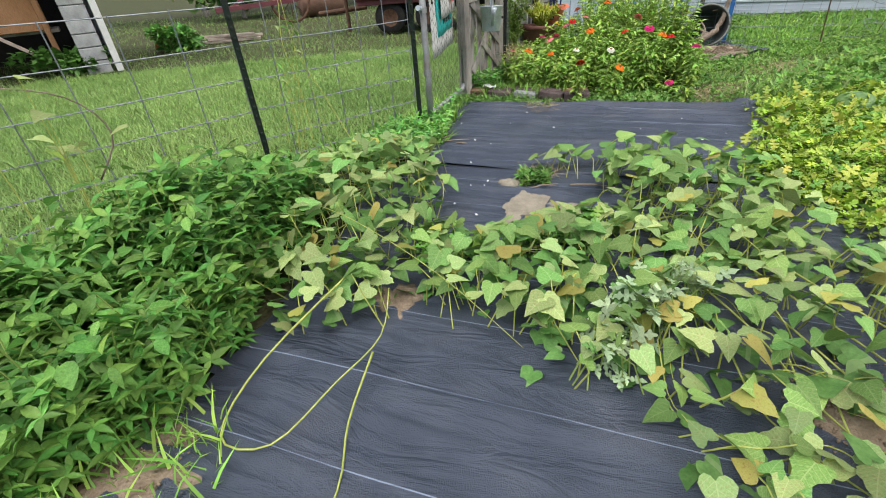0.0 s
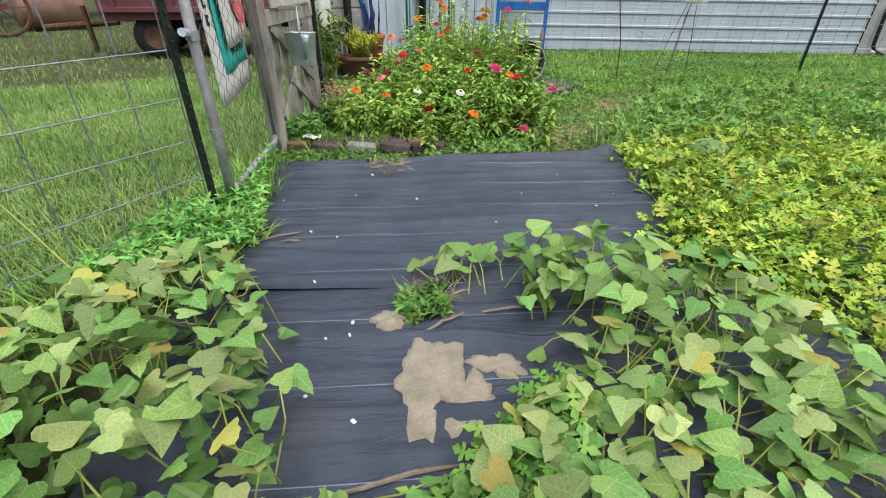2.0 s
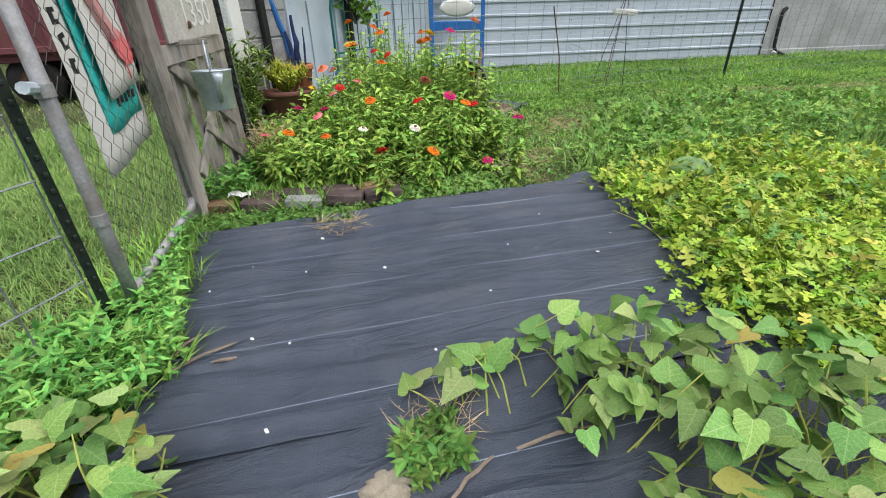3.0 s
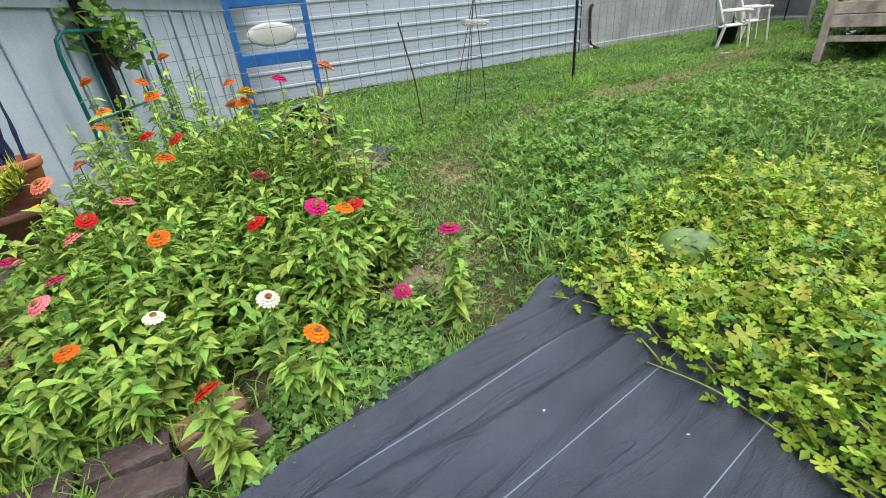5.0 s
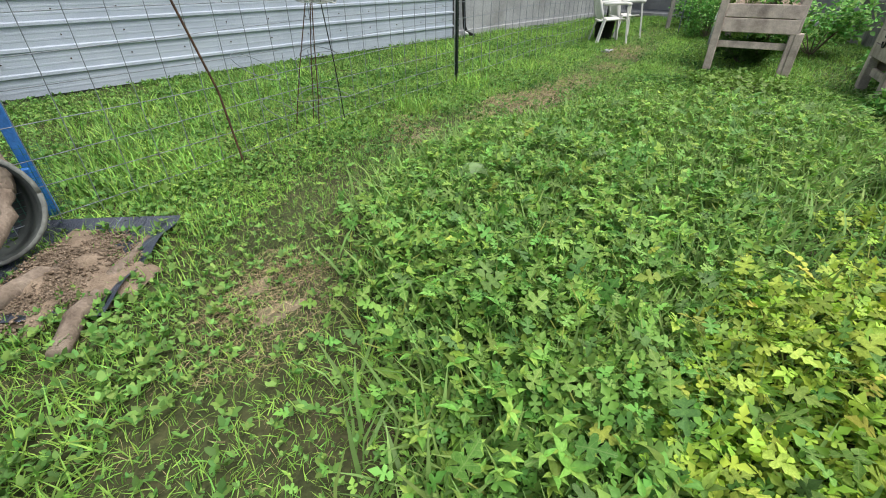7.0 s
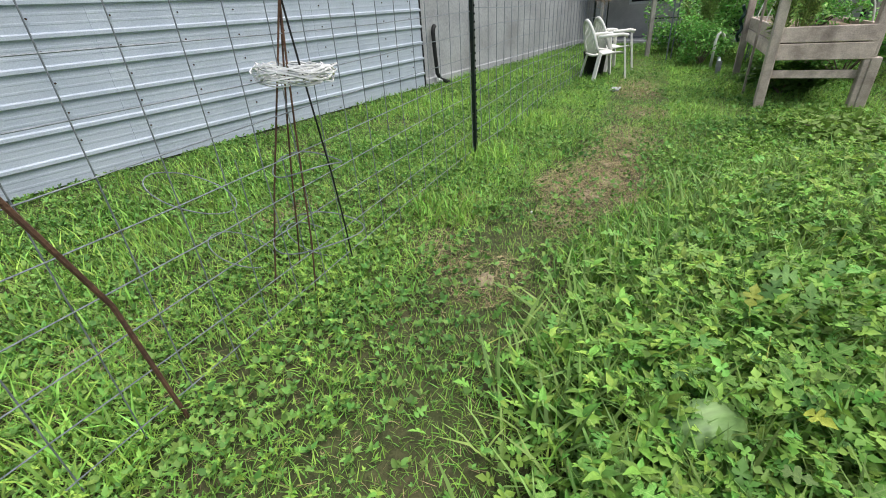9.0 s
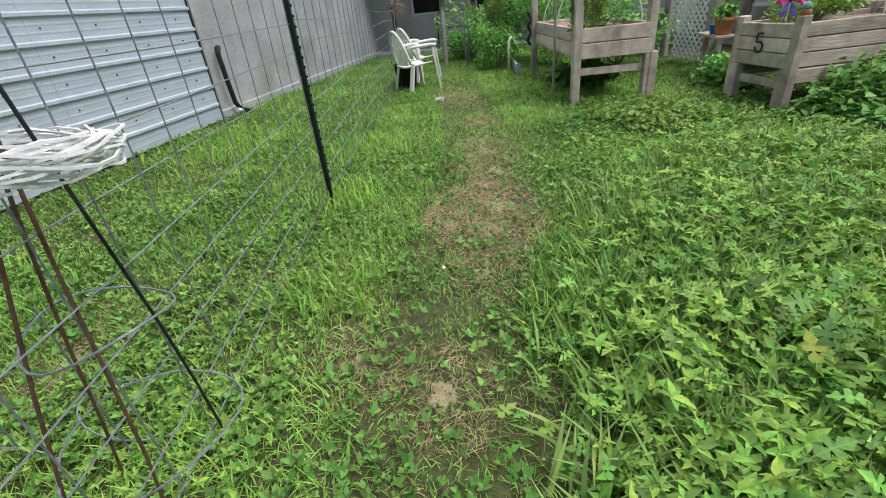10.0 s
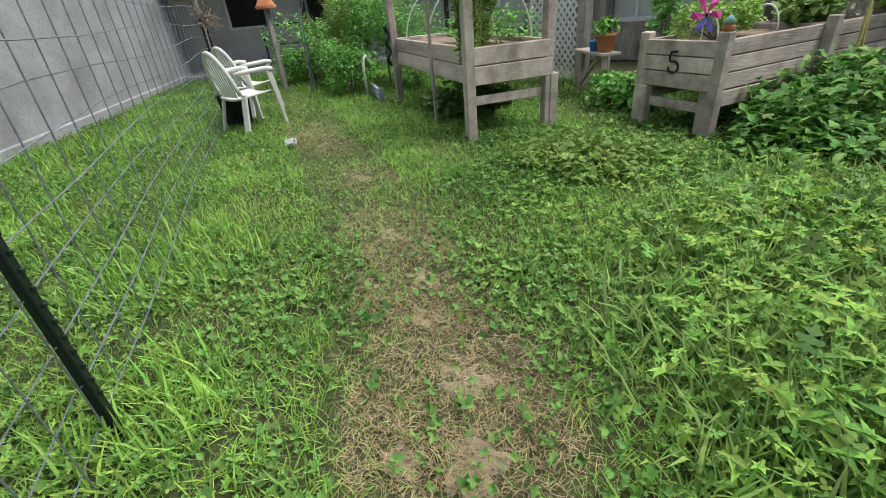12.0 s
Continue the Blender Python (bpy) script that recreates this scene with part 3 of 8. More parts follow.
# ---- wire fences ----
def t_post(name, x, y, h, lean=(0, 0), yaw=0, material=None, label="dark green steel T-post of a wire fence", group="fence posts"):
    g = Geo().box(0.035, 0.006, h, pose(0, 0, h / 2), 0.001)
    g.box(0.006, 0.030, h, pose(0, 0.016, h / 2), 0.001)
    t = thing(name, pose(x, y, -0.02, lean[0], lean[1], yaw), label, "fence post", group)
    part("bar", g, material or M_POSTG, t)
    stud = Geo().box(0.012, 0.012, 0.016, None, 0.003).mesh("stud", material or M_POSTG)
    for k in range(int((h - 0.25) / 0.055)):
        part("stud", stud, None, t, m=pose(0, -0.008, 0.22 + 0.055 * k))
    return t


def wire_panel(name, a, b, heights, spacing, r, label, sag=0.012, zbase=0.0, seed=1):
    """A stiff wire panel: every wire an object of its own."""
    rng = random.Random(seed)
    a, b = Vector((*a, 0)), Vector((*b, 0))
    L = (b - a).length
    d = (b - a).normalized()
    t = thing(name, Matrix(((d.x, -d.y, 0, a.x), (d.y, d.x, 0, a.y), (0, 0, 1, zbase), (0, 0, 0, 1))), label, "wire fence")
    n = max(2, int(L / 0.6))
    for h in heights:
        ph = rng.uniform(0, 6)
        pts = [(L * i / n, 0.006 + 0.012 * math.sin(i * 0.8 + ph), h + sag * math.sin(i * 1.1 + ph)) for i in range(n + 1)]
        part("wire", Geo().tube(pts, r, 5), M_WIRE, t)
    k = int(L / spacing)
    for i in range(k + 1):
        x = i * L / k
        w = rng.uniform(-0.006, 0.006)
        part("stay", Geo().tube([(x, 0, 0.02), (x + w, 0.008, max(heights) * 0.5), (x, 0, max(heights) + 0.005)], r, 5), M_WIRE, t)
    return t


T1, T2 = (-1.08, 3.09), (-0.03, 3.83)
_f = Vector((T2[0] - T1[0], T2[1] - T1[1])).normalized()
FA = (T1[0] - 3.6 * _f.x, T1[1] - 3.6 * _f.y)
H1 = [0.10, 0.26, 0.44, 0.63, 0.83, 1.03]
wire_panel("wire_fence", FA, T1, H1, 0.26, 0.0035, "galvanised welded wire fence panel along the vegetable bed", 0.008, seed=2)
wire_panel("wire_fence", T1, (T2[0] - 0.03, T2[1] - 0.02), H1, 0.2, 0.0035, "galvanised welded wire fence panel beside the gate", 0.008, seed=3)
t_post("fence_post", T1[0] + 0.02, T1[1] - 0.02, 1.08, yaw=35)
t_post("fence_post", T2[0], T2[1] - 0.02, 1.75, yaw=35)
t_post("fence_post", FA[0], FA[1], 1.1, yaw=35)

STAKE, TP = (5.14, 6.05), (8.04, 5.15)
FEND = (13.45, 3.2)
_f2 = Vector((TP[0] - STAKE[0], TP[1] - STAKE[1])).normalized()
FSTART = (TP[0] - 5.4 * _f2.x, TP[1] - 5.4 * _f2.y)
H2 = [0.08 + 0.152 * k for k in range(9)]
wire_panel("cattle_panel", FSTART, TP, H2, 0.19, 0.0024, "galvanised cattle panel fence beside the lawn path", 0.01, seed=4)
wire_panel("cattle_panel", TP, FEND, [h + 0.03 for h in H2], 0.2, 0.003, "galvanised cattle panel fence running to the porch", 0.02, seed=5)
t_post("fence_post", TP[0], TP[1] - 0.03, 1.75, yaw=-17)
t_post("fence_post", FEND[0], FEND[1], 1.25, yaw=-17)
t_post("fence_post", 18.3, 1.95, 1.3, yaw=-17)
wire_panel("cattle_panel", FEND, (18.3, 2.0), H2, 0.22, 0.003, "galvanised cattle panel fence near the porch", 0.02, seed=6)
solid("metal_stake", Geo().tube([(0.06, 0, 0), (0.02, 0.02, 0.5), (-0.16, 0.03, 1.08)], 0.008, 6), M_RUST, "rusty thin steel stake leaning at the fence", "stake", m=pose(STAKE[0], STAKE[1] - 0.05, 0))

# gauze netting at the foot of the fence behind the blue stand
def netting():
    g = Geo()
    a, b = Vector((2.9, 6.78, 0)), Vector((4.25, 6.38, 0))
    for k in range(14):
        g.tube([a + Vector((0, 0, 0.03 + 0.04 * k)), b + Vector((0, 0, 0.03 + 0.03 * k))], 0.0012, 3)
    for k in range(40):
        p = a.lerp(b, k / 39)
        g.tube([p, p + Vector((0, 0, 0.56 - 0.12 * k / 39))], 0.0012, 3)
    solid("plastic_netting", g, mat("green_net", (0.02, 0.10, 0.07), (0.04, 0.16, 0.11), 10, 0.6, 0), "green plastic garden netting at the fence foot", "netting", kind="stuff")


netting()


# plant tower: four rods meeting at the top, with hoops and a twig ring
def plant_tower():
    t = thing("plant_tower", pose(6.08, 5.72, 0), "dark metal plant tower with wire hoops", "plant support")
    top = Vector((0.0, 0.02, 1.30))
    for k, (x, y) in enumerate([(0.15, -0.02), (-0.12, 0.10), (0.10, 0.28), (-0.16, 0.30)]):
        p = [Vector((x, y, 0)).lerp(top, s) + Vector((0.008 * math.sin(9 * s + k), 0.008 * math.cos(7 * s + k), 0)) for s in (0, 0.2, 0.4, 0.6, 0.8, 1)]
        part("rod", Geo().tube(p, 0.0042, 6), M_RUST if k else M_BLACK, t)
    for z, r, cx, cy in ((0.30, 0.21, -0.05, 0.05), (0.62, 0.15, -0.02, 0.05)):
        pts = [(cx + r * math.cos(a), cy + r * math.sin(a), z + 0.02 * math.sin(2 * a)) for a in (2 * math.pi * i / 24 for i in range(25))]
        part("hoop", Geo().tube(pts, 0.003, 5), M_WIRE, t)
    part("cap", Geo().lathe([(0.0, 0.03), (0.02, 0.02), (0.025, 0), (0.02, -0.03), (0, -0.035)], 10, Matrix.Translation(top)), M_TEAL, t, "teal cap")
    ring = thing("twig_wreath", pose(6.06, 5.74, 0.99, 4, 3), "white painted twig wreath resting on the plant tower", "wreath")
    rng = random.Random(5)
    for k in range(26):
        r, zz, ph = rng.uniform(0.10, 0.165), rng.uniform(-0.028, 0.03), rng.uniform(0, 6.28)
        span = rng.uniform(3.5, 6.2)
        pts = [((r + 0.008 * math.sin(5 * a + k)) * math.cos(a + ph), (r + 0.008 * math.sin(5 * a + k)) * math.sin(a + ph), zz + 0.012 * math.sin(3 * a + k)) for a in (span * i / 18 for i in range(19))]
        part("twig", Geo().tube(pts, 0.0035, 4), M_WHITE, ring)


plant_tower()
for hx, hy, hr, hz, hl in ((6.22, 6.32, 0.17, 0.10, "loose wire hoop hung low on the fence"), (6.42, 5.98, 0.17, 0.06, "loose wire hoop tied to the fence"), (6.1, 6.4, 0.2, 0.48, "loose wire hoop tied to the plant tower")):
    solid("wire_hoop", Geo().tube([(hr * math.cos(a), hr * math.sin(a), 0.03 * math.sin(a)) for a in (2 * math.pi * i / 26 for i in range(27))], 0.003, 5), M_WIRE, hl, "wire hoop", m=pose(hx, hy, hz, 20, 10))
solid("hoop_stake", Geo().tube([(0, 0, 0), (0, 0, 0.55)], 0.003, 5), M_WIRE, "thin wire peg holding a hoop", "stake", m=pose(6.39, 6.32, 0))
solid("hoop_stake", Geo().tube([(0, 0, 0), (0, 0, 0.6)], 0.003, 5), M_WIRE, "thin wire peg holding a hoop", "stake", m=pose(6.25, 5.98, 0))


# ---- chain-link gate with banner ----
GA, GB = Vector((0.056, 3.84, 0)), Vector((0.45, 4.80, 0))


def local_frame(a, b, z=0.0):
    d = (b - a).normalized()
    return Matrix(((d.x, -d.y, 0, a.x), (d.y, d.x, 0, a.y), (0, 0, 1, z), (0, 0, 0, 1)))


def chain_gate():
    L = (GB - GA).length
    t = thing("chain_link_gate", local_frame(GA, GB), "galvanised chain-link gate, closed, rust at the foot", "gate")
    part("gate_post", Geo().tube([(0, 0, 0), (0, 0, 0.45), (0, 0, 1.9)], 0.024, 12), M_PIPE, t, smooth=True)
    part("bottom_rail", Geo().tube([(0.02, 0.0, 0.13), (L - 0.06, 0, 0.10), (L - 0.02, 0, 0.14)], 0.021, 10), M_PIPE, t, "rusted bottom rail", smooth=True)
    part("side_rail", Geo().tube([(L - 0.02, 0, 0.14), (L - 0.02, 0, 1.6)], 0.019, 10), M_PIPE, t, smooth=True)
    part("top_rail", Geo().tube([(0.02, 0, 1.62), (L - 0.02, 0, 1.62)], 0.019, 10), M_PIPE, t, smooth=True)
    for z in (0.45, 0.88, 1.3):
        part("hinge", Geo().tube([(-0.002, 0, z - 0.02), (-0.002, 0, z + 0.02)], 0.029, 10), M_PIPE, t)
    part("latch", Geo().tube([(-0.10, 0.0, 0.90), (-0.02, 0.01, 0.89)], 0.018, 8), M_GALV, t, "grey latch arm")
    step = 0.062
    mesh_mat = mat("dark_chain_wire", (0.05, 0.055, 0.05), (0.12, 0.12, 0.11), 20, 0.6, 0, metal=0.3)
    n = int(L / step) + 1
    for k in range(n):
        pts = []
        x0, z, side = 0.03 + k * step, 0.14, k % 2
        while z < 1.6:
            pts.append((min(max(x0 + (step / 2 if side else -step / 2), 0.0), L), 0.004 * (1 if side else -1), z))
            z += step * 0.62
            side ^= 1
        part("chain_wire", Geo().tube(pts, 0.0016, 4), mesh_mat, t)
    return t


chain_gate()
M_BANNER = mat("banner_white", (0.62, 0.62, 0.60), (0.74, 0.74, 0.72), 5, 0.7, 0.05, stain=(0.4, 0.38, 0.34), stain_amount=0.3)
M_AQUA = mat("banner_aqua", (0.02, 0.42, 0.40), (0.05, 0.55, 0.52), 5, 0.7, 0.05)
M_PINK = mat("banner_pink", (0.72, 0.10, 0.13), (0.82, 0.25, 0.25), 7, 0.7, 0.05)
M_INK = mat("black_ink", (0.012, 0.012, 0.012), (0.03, 0.03, 0.03), 9, 0.7, 0)


def letters(text, size, material, parent, m, name="lettering", depth=0.0015):
    cu = bpy.data.curves.new(name, "FONT")
    cu.body, cu.size, cu.extrude, cu.align_x, cu.align_y = text, size, depth, "CENTER", "CENTER"
    ob = new(name, cu)
    dg = bpy.context.evaluated_depsgraph_get()
    me = bpy.data.meshes.new_from_object(ob.evaluated_get(dg))
    bpy.data.objects.remove(ob)
    me.materials.clear()
    me.materials.append(material)
    return part(name, me, None, parent, m=m)


def wavy_sheet(w, h, th, amp, nx=14, nz=14):
    v, f = [], []
    for s in (-1, 1):
        for j in range(nz + 1):
            for i in range(nx + 1):
                x, z = w * (i / nx - 0.5), h * (j / nz)
                v.append((x, s * th / 2 + amp * math.sin(6 * x / w + 3 * z / h) * (1 - j / nz), z))
    o = (nx + 1) * (nz + 1)
    for j in range(nz):
        for i in range(nx):
            a = j * (nx + 1) + i
            f.append((a, a + 1, a + nx + 2, a + nx + 1))
            f.append((o + a, o + a + nx + 1, o + a + nx + 2, o + a + 1))
    for i in range(nx):
        f.append((i, o + i, o + i + 1, i + 1))
        k = nz * (nx + 1) + i
        f.append((k, k + 1, o + k + 1, o + k))
    for j in range(nz):
        a = j * (nx + 1)
        f.append((a, a + nx + 1, o + a + nx + 1, o + a))
        a += nx
        f.append((a, o + a, o + a + nx + 1, a + nx + 1))
    return Geo().add(v, f)


def banner():
    m = local_frame(GA, GB)
    t = thing("cloth_banner", m @ pose(0.70, 0.085, 0.50, 0, -4, 0), "white and aqua printed cloth banner behind the gate mesh", "banner")
    part("cloth", wavy_sheet(0.62, 1.25, 0.003, 0.012), M_BANNER, t, smooth=True)
    part("aqua_field", wavy_sheet(0.44, 1.02, 0.003, 0.012), M_AQUA, t, "aqua printed field", smooth=True, m=pose(0.05, -0.008, 0.14))
    s = thing("garden_flag", m @ pose(0.76, 0.045, 0.78, 0, -5, 0), "white garden flag with a pink bird print", "flag")
    part("cloth", wavy_sheet(0.40, 0.95, 0.003, 0.006), M_BANNER, s, smooth=True)
    body = Geo().lathe([(0.0, -0.004), (0.07, -0.003), (0.075, 0.0), (0.0, 0.001)], 18, pose(0.09, -0.011, 0.17, 90, 0, 0) @ pose(0, 0, 0, 0, 0, -35), 1.5, 0.9)
    part("bird_body", body, M_PINK, s, "pink bird shape")
    neck = mat("banner_pale_pink", (0.74, 0.34, 0.36), (0.82, 0.46, 0.46), 7, 0.7, 0.05)
    part("bird_neck", Geo().tube([(0.03, -0.009, 0.22), (-0.03, -0.009, 0.30), (-0.09, -0.009, 0.40), (-0.10, -0.009, 0.48), (-0.05, -0.009, 0.54)], [0.03, 0.028, 0.034, 0.026, 0.014], 6), neck, s, "pale pink curved neck")
    part("bird_head", Geo().tube([(-0.14, -0.012, 0.56), (-0.08, -0.012, 0.58), (-0.03, -0.012, 0.53)], [0.012, 0.03, 0.012], 6), M_PINK, s, "pink bird head")
    part("bird_leg", Geo().tube([(0.08, -0.009, 0.11), (0.075, -0.009, 0.03)], 0.004, 5), M_PINK, s)
    for k in range(11):
        part("print_bar", Geo().box(0.05, 0.003, 0.055, pose(-0.245, -0.008, 0.26 + 0.085 * k, 0, 8 * (k % 3 - 1), 0), 0.001), M_INK, t)
        part("print_gap", Geo().box(0.022, 0.003, 0.024, pose(-0.240 + 0.006 * (k % 3), -0.011, 0.26 + 0.085 * k, 0, 8 * (k % 3 - 1), 0), 0.001), M_BANNER, t)
    for k in range(7):
        part("print_bar", Geo().box(0.03, 0.003, 0.035, pose(-0.10 + 0.05 * k, -0.015, 0.235 + 0.008 * (k % 2), 0, 10 * (k % 2), 0), 0.001), M_INK, t)


banner()


# ---- old wooden panel with house number and hanging bucket ----
def wood_panel():
    a, b = Vector((0.46, 4.80, 0)), Vector((0.97, 5.56, 0))
    m = local_frame(a, b)
    t = thing("old_board_fence", m, "grey weathered board panel with diagonal braces and gaps", "fence panel")
    part("post", Geo().box(0.10, 0.09, 1.75, pose(0.0, 0, 0.875, 0, -1), 0.008), M_WOODGREY, t)
    part("post", Geo().box(0.05, 0.06, 1.65, pose(0.10, 0.03, 0.825, 0, 1), 0.006), M_WOODGREY, t)
    part("post", Geo().box(0.11, 0.05, 1.35, pose(0.90, 0.02, 0.675, 0, -2), 0.006), M_WOODGREY, t)
    for i, (x, h, lean) in enumerate(((0.24, 0.92, 5), (0.42, 0.88, -7), (0.58, 0.86, 6), (0.76, 0.90, -4))):
        part("board", Geo().box(0.085, 0.018, h, pose(x, 0.035, h / 2, 0, lean), 0.003), M_WOODGREY, t)
    part("cross_board", Geo().box(0.86, 0.025, 0.10, pose(0.50, -0.01, 0.90, 0, -2), 0.004), M_WOODGREY, t)
    part("foot_board", Geo().box(0.80, 0.022, 0.07, pose(0.48, 0.0, 0.10, 0, 2), 0.004), M_WOODGREY, t)
    part("brace", Geo().beam((0.16, 0.0, 0.84), (0.86, 0.0, 0.40), 0.022, 0.07), M_WOODGREY, t)
    part("brace", Geo().beam((0.20, 0.012, 0.20), (0.66, 0.012, 0.62), 0.022, 0.07), M_WOODGREY, t)
    part("brace", Geo().beam((0.40, 0.0, 0.46), (0.86, 0.0, 0.14), 0.022, 0.06), M_WOODGREY, t)
    s = thing("number_board", m @ pose(0.50, -0.035, 1.08, 0, -2, 0), "faded white house number board", "sign")
    part("board", Geo().box(0.72, 0.015, 0.25, None, 0.003), mat("faded_board", (0.40, 0.39, 0.36), (0.55, 0.54, 0.51), 6, 0.8, 0.2, stain=(0.25, 0.23, 0.2), stain_amount=0.4, stain_scale=7), s)
    letters("1350", 0.20, M_WHITE, s, pose(0.05, -0.010, 0.0, 90, 0, 0), "house_number")
    part("nail", Geo().lathe([(0, 0.0), (0.02, 0.0), (0.02, 0.008), (0, 0.01)], 10, pose(-0.08, -0.008, -0.05, 90)), M_RUST, s)
    k = thing("garden_bucket", m @ pose(0.28, -0.16, 0.58, 0, 3, 20), "galvanised garden bucket hanging from the wooden panel", "bucket")
    part("body", Geo().lathe([(0.0, 0.0), (0.085, 0.0), (0.088, 0.004), (0.105, 0.205), (0.11, 0.208), (0.11, 0.216), (0.102, 0.216), (0.082, 0.012), (0, 0.010)], 28), M_GALV, k, smooth=True)
    part("bail", Geo().tube([(0.108 * math.cos(a), 0.0, 0.20 + 0.17 * math.sin(a)) for a in (math.pi * i / 14 for i in range(15))], 0.005, 6), M_GALV, k, smooth=True)
    part("spout", Geo().tube([(-0.09, -0.02, 0.05), (-0.15, -0.03, 0.14), (-0.17, -0.035, 0.20)], [0.014, 0.014, 0.03], 8), M_GALV, k, smooth=True)
    letters("GARDEN", 0.03, M_INK, k, pose(0.03, -0.104, 0.11, 95, 0, 10), "lettering")
    part("bracket", Geo().beam((0, -0.02, 0.365), (0, 0.16, 0.365), 0.02, 0.03), M_WOODGREY, k)


wood_panel()
t_post("fence_post", 1.03, 5.64, 2.1, yaw=30, material=M_BLACK, label="black steel post wrapped with garden wire")
_g = Geo()
for k in range(12):
    z = 0.15 + 0.15 * k
    _g.tube([(0.80, 5.38, z), (1.03, 5.66, z + 0.01), (1.24, 6.28, z)], 0.0016, 4)
for k in range(9):
    q = k / 8
    _g.tube([(1.03 + 0.2 * q, 5.66 + 0.6 * q, 0.1), (1.03 + 0.2 * q, 5.66 + 0.6 * q, 1.95)], 0.0012, 4)
solid("wire_netting", _g, M_WIRE, "thin grey wire netting stretched from the post", "netting", kind="stuff")

# ---- paver edging ----
def pavers():
    t = thing("paver_edging", pose(0, 0, 0), "two rows of worn mauve paver bricks edging the flower bed", "edging", kind="structure")
    brick = Geo().box(0.225, 0.105, 0.075, None, 0.009).mesh("brick", M_BRICK)
    pale = Geo().box(0.225, 0.105, 0.075, None, 0.012).mesh("brick", M_BLOCK)
    ochre = Geo().box(0.225, 0.105, 0.075, None, 0.012).mesh("brick", mat("ochre_brick", (0.16, 0.095, 0.05), (0.26, 0.17, 0.10), 10, 0.9, 0.5, stain=(0.12, 0.10, 0.08), stain_amount=0.5, stain_scale=8))
    rng = random.Random(3)
    front = [((0.43, 4.84), (0.63, 4.71), ochre, 0.0), ((0.64, 4.70), (0.87, 4.55), brick, 0.0), ((0.88, 4.54), (1.08, 4.42), pale, 0.004), ((1.09, 4.42), (1.29, 4.27), brick, 0.020), ((1.31, 4.26), (1.52, 4.20), brick, 0.022)]
    rear = [((0.70, 4.80), (0.90, 4.68), brick, 0.0), ((0.91, 4.67), (1.10, 4.56), brick, 0.004), ((1.12, 4.55), (1.33, 4.43), brick, 0.010), ((1.35, 4.42), (1.55, 4.36), ochre, 0.012)]
    for row in (front, rear):
        for (x1, y1), (x2, y2), me, dz in row:
            d = Vector((x2 - x1, y2 - y1, 0)).normalized()
            p = Vector(((x1 + x2) / 2, (y1 + y2) / 2, 0)) + Vector((-d.y, d.x, 0)) * 0.053
            part("brick", me, None, t, m=pose(p.x, p.y, 0.036 + dz, rng.uniform(-4, 4), rng.uniform(-3, 3), math.degrees(math.atan2(d.y, d.x)) + rng.uniform(-2, 2)))


pavers()


# ---- blue stand with a white oval, barrel, driftwood, soil ----
def blue_stand():
    a, b = Vector((3.68, 6.80, 0)), Vector((4.17, 6.42, 0))
    t = thing("blue_stand", local_frame(a, b), "blue painted wooden chair-back frame with a white oval panel", "garden stand")
    L = (b - a).length
    part("upright", Geo().box(0.05, 0.035, 1.62, pose(0.0, 0.06, 0.81, 7), 0.006), M_BLUE, t)
    part("upright", Geo().box(0.05, 0.035, 1.62, pose(L, 0.06, 0.81, 7), 0.006), M_BLUE, t)
    part("rail", Geo().box(L, 0.03, 0.10, pose(L / 2, 0.05, 0.90, 7), 0.006), M_BLUE, t)
    part("rail", Geo().box(L, 0.03, 0.10, pose(L / 2, 0.0, 1.36, 7), 0.006), M_BLUE, t)
    part("rail", Geo().box(L, 0.03, 0.08, pose(L / 2, 0.11, 0.26, 7), 0.006), M_BLUE, t)
    part("oval_panel", Geo().lathe([(0.0, 0.02), (0.75, 0.02), (0.92, 0.014), (1.0, 0.0), (0.97, -0.01), (0, -0.012)], 36, pose(L / 2, 0.015, 1.09, 97), 0.21, 0.095), M_PLASTIC, t, "white oval plate", smooth=True)
    return t


blue_stand()


def barrel():
    t = thing("barrel_planter", pose(3.88, 6.42, 0.235, 72, 0, -28) @ Matrix.Scale(1.18, 4), "dark plastic half barrel lying on its side with soil", "planter")
    part("shell", Geo().lathe([(0.0, -0.22), (0.14, -0.22), (0.165, -0.2), (0.20, 0.10), (0.205, 0.13), (0.215, 0.135), (0.215, 0.155), (0.20, 0.155), (0.19, 0.12), (0.155, -0.17), (0.0, -0.18)], 30), mat("grey_black_plastic", (0.03, 0.035, 0.035), (0.075, 0.085, 0.08), 6, 0.5, 0.1), t, smooth=True)
    part("rim", Geo().tube([(0.21 * math.cos(a), 0.21 * math.sin(a), 0.148) for a in (2 * math.pi * i / 30 for i in range(31))], 0.011, 6), mat("dusty_rim", (0.13, 0.14, 0.13), (0.22, 0.23, 0.21), 9, 0.7, 0.1), t, "dusty grey rim", smooth=True)
    return t


barrel()
M_DRIFT = mat("driftwood", (0.13, 0.10, 0.075), (0.34, 0.28, 0.22), 5, 0.9, 0.8, stain=(0.08, 0.055, 0.04), stain_amount=0.6, stain_scale=8, stretch=(1, 1, 0.3))


def branch(g, pts, radii, rng, sides=8):
    out, rr = [], []
    for i in range(len(pts) - 1):
        for s in (0, 0.34, 0.67):
            p = Vector(pts[i]).lerp(Vector(pts[i + 1]), s)
            r = radii[i] * (1 - s) + radii[i + 1] * s
            out.append(p + Vector((rng.uniform(-1, 1), rng.uniform(-1, 1), rng.uniform(-1, 1))) * r * 0.3)
            rr.append(r * rng.uniform(0.82, 1.18))
    out.append(Vector(pts[-1]))
    rr.append(radii[-1])
    return g.tube(out, rr, sides)


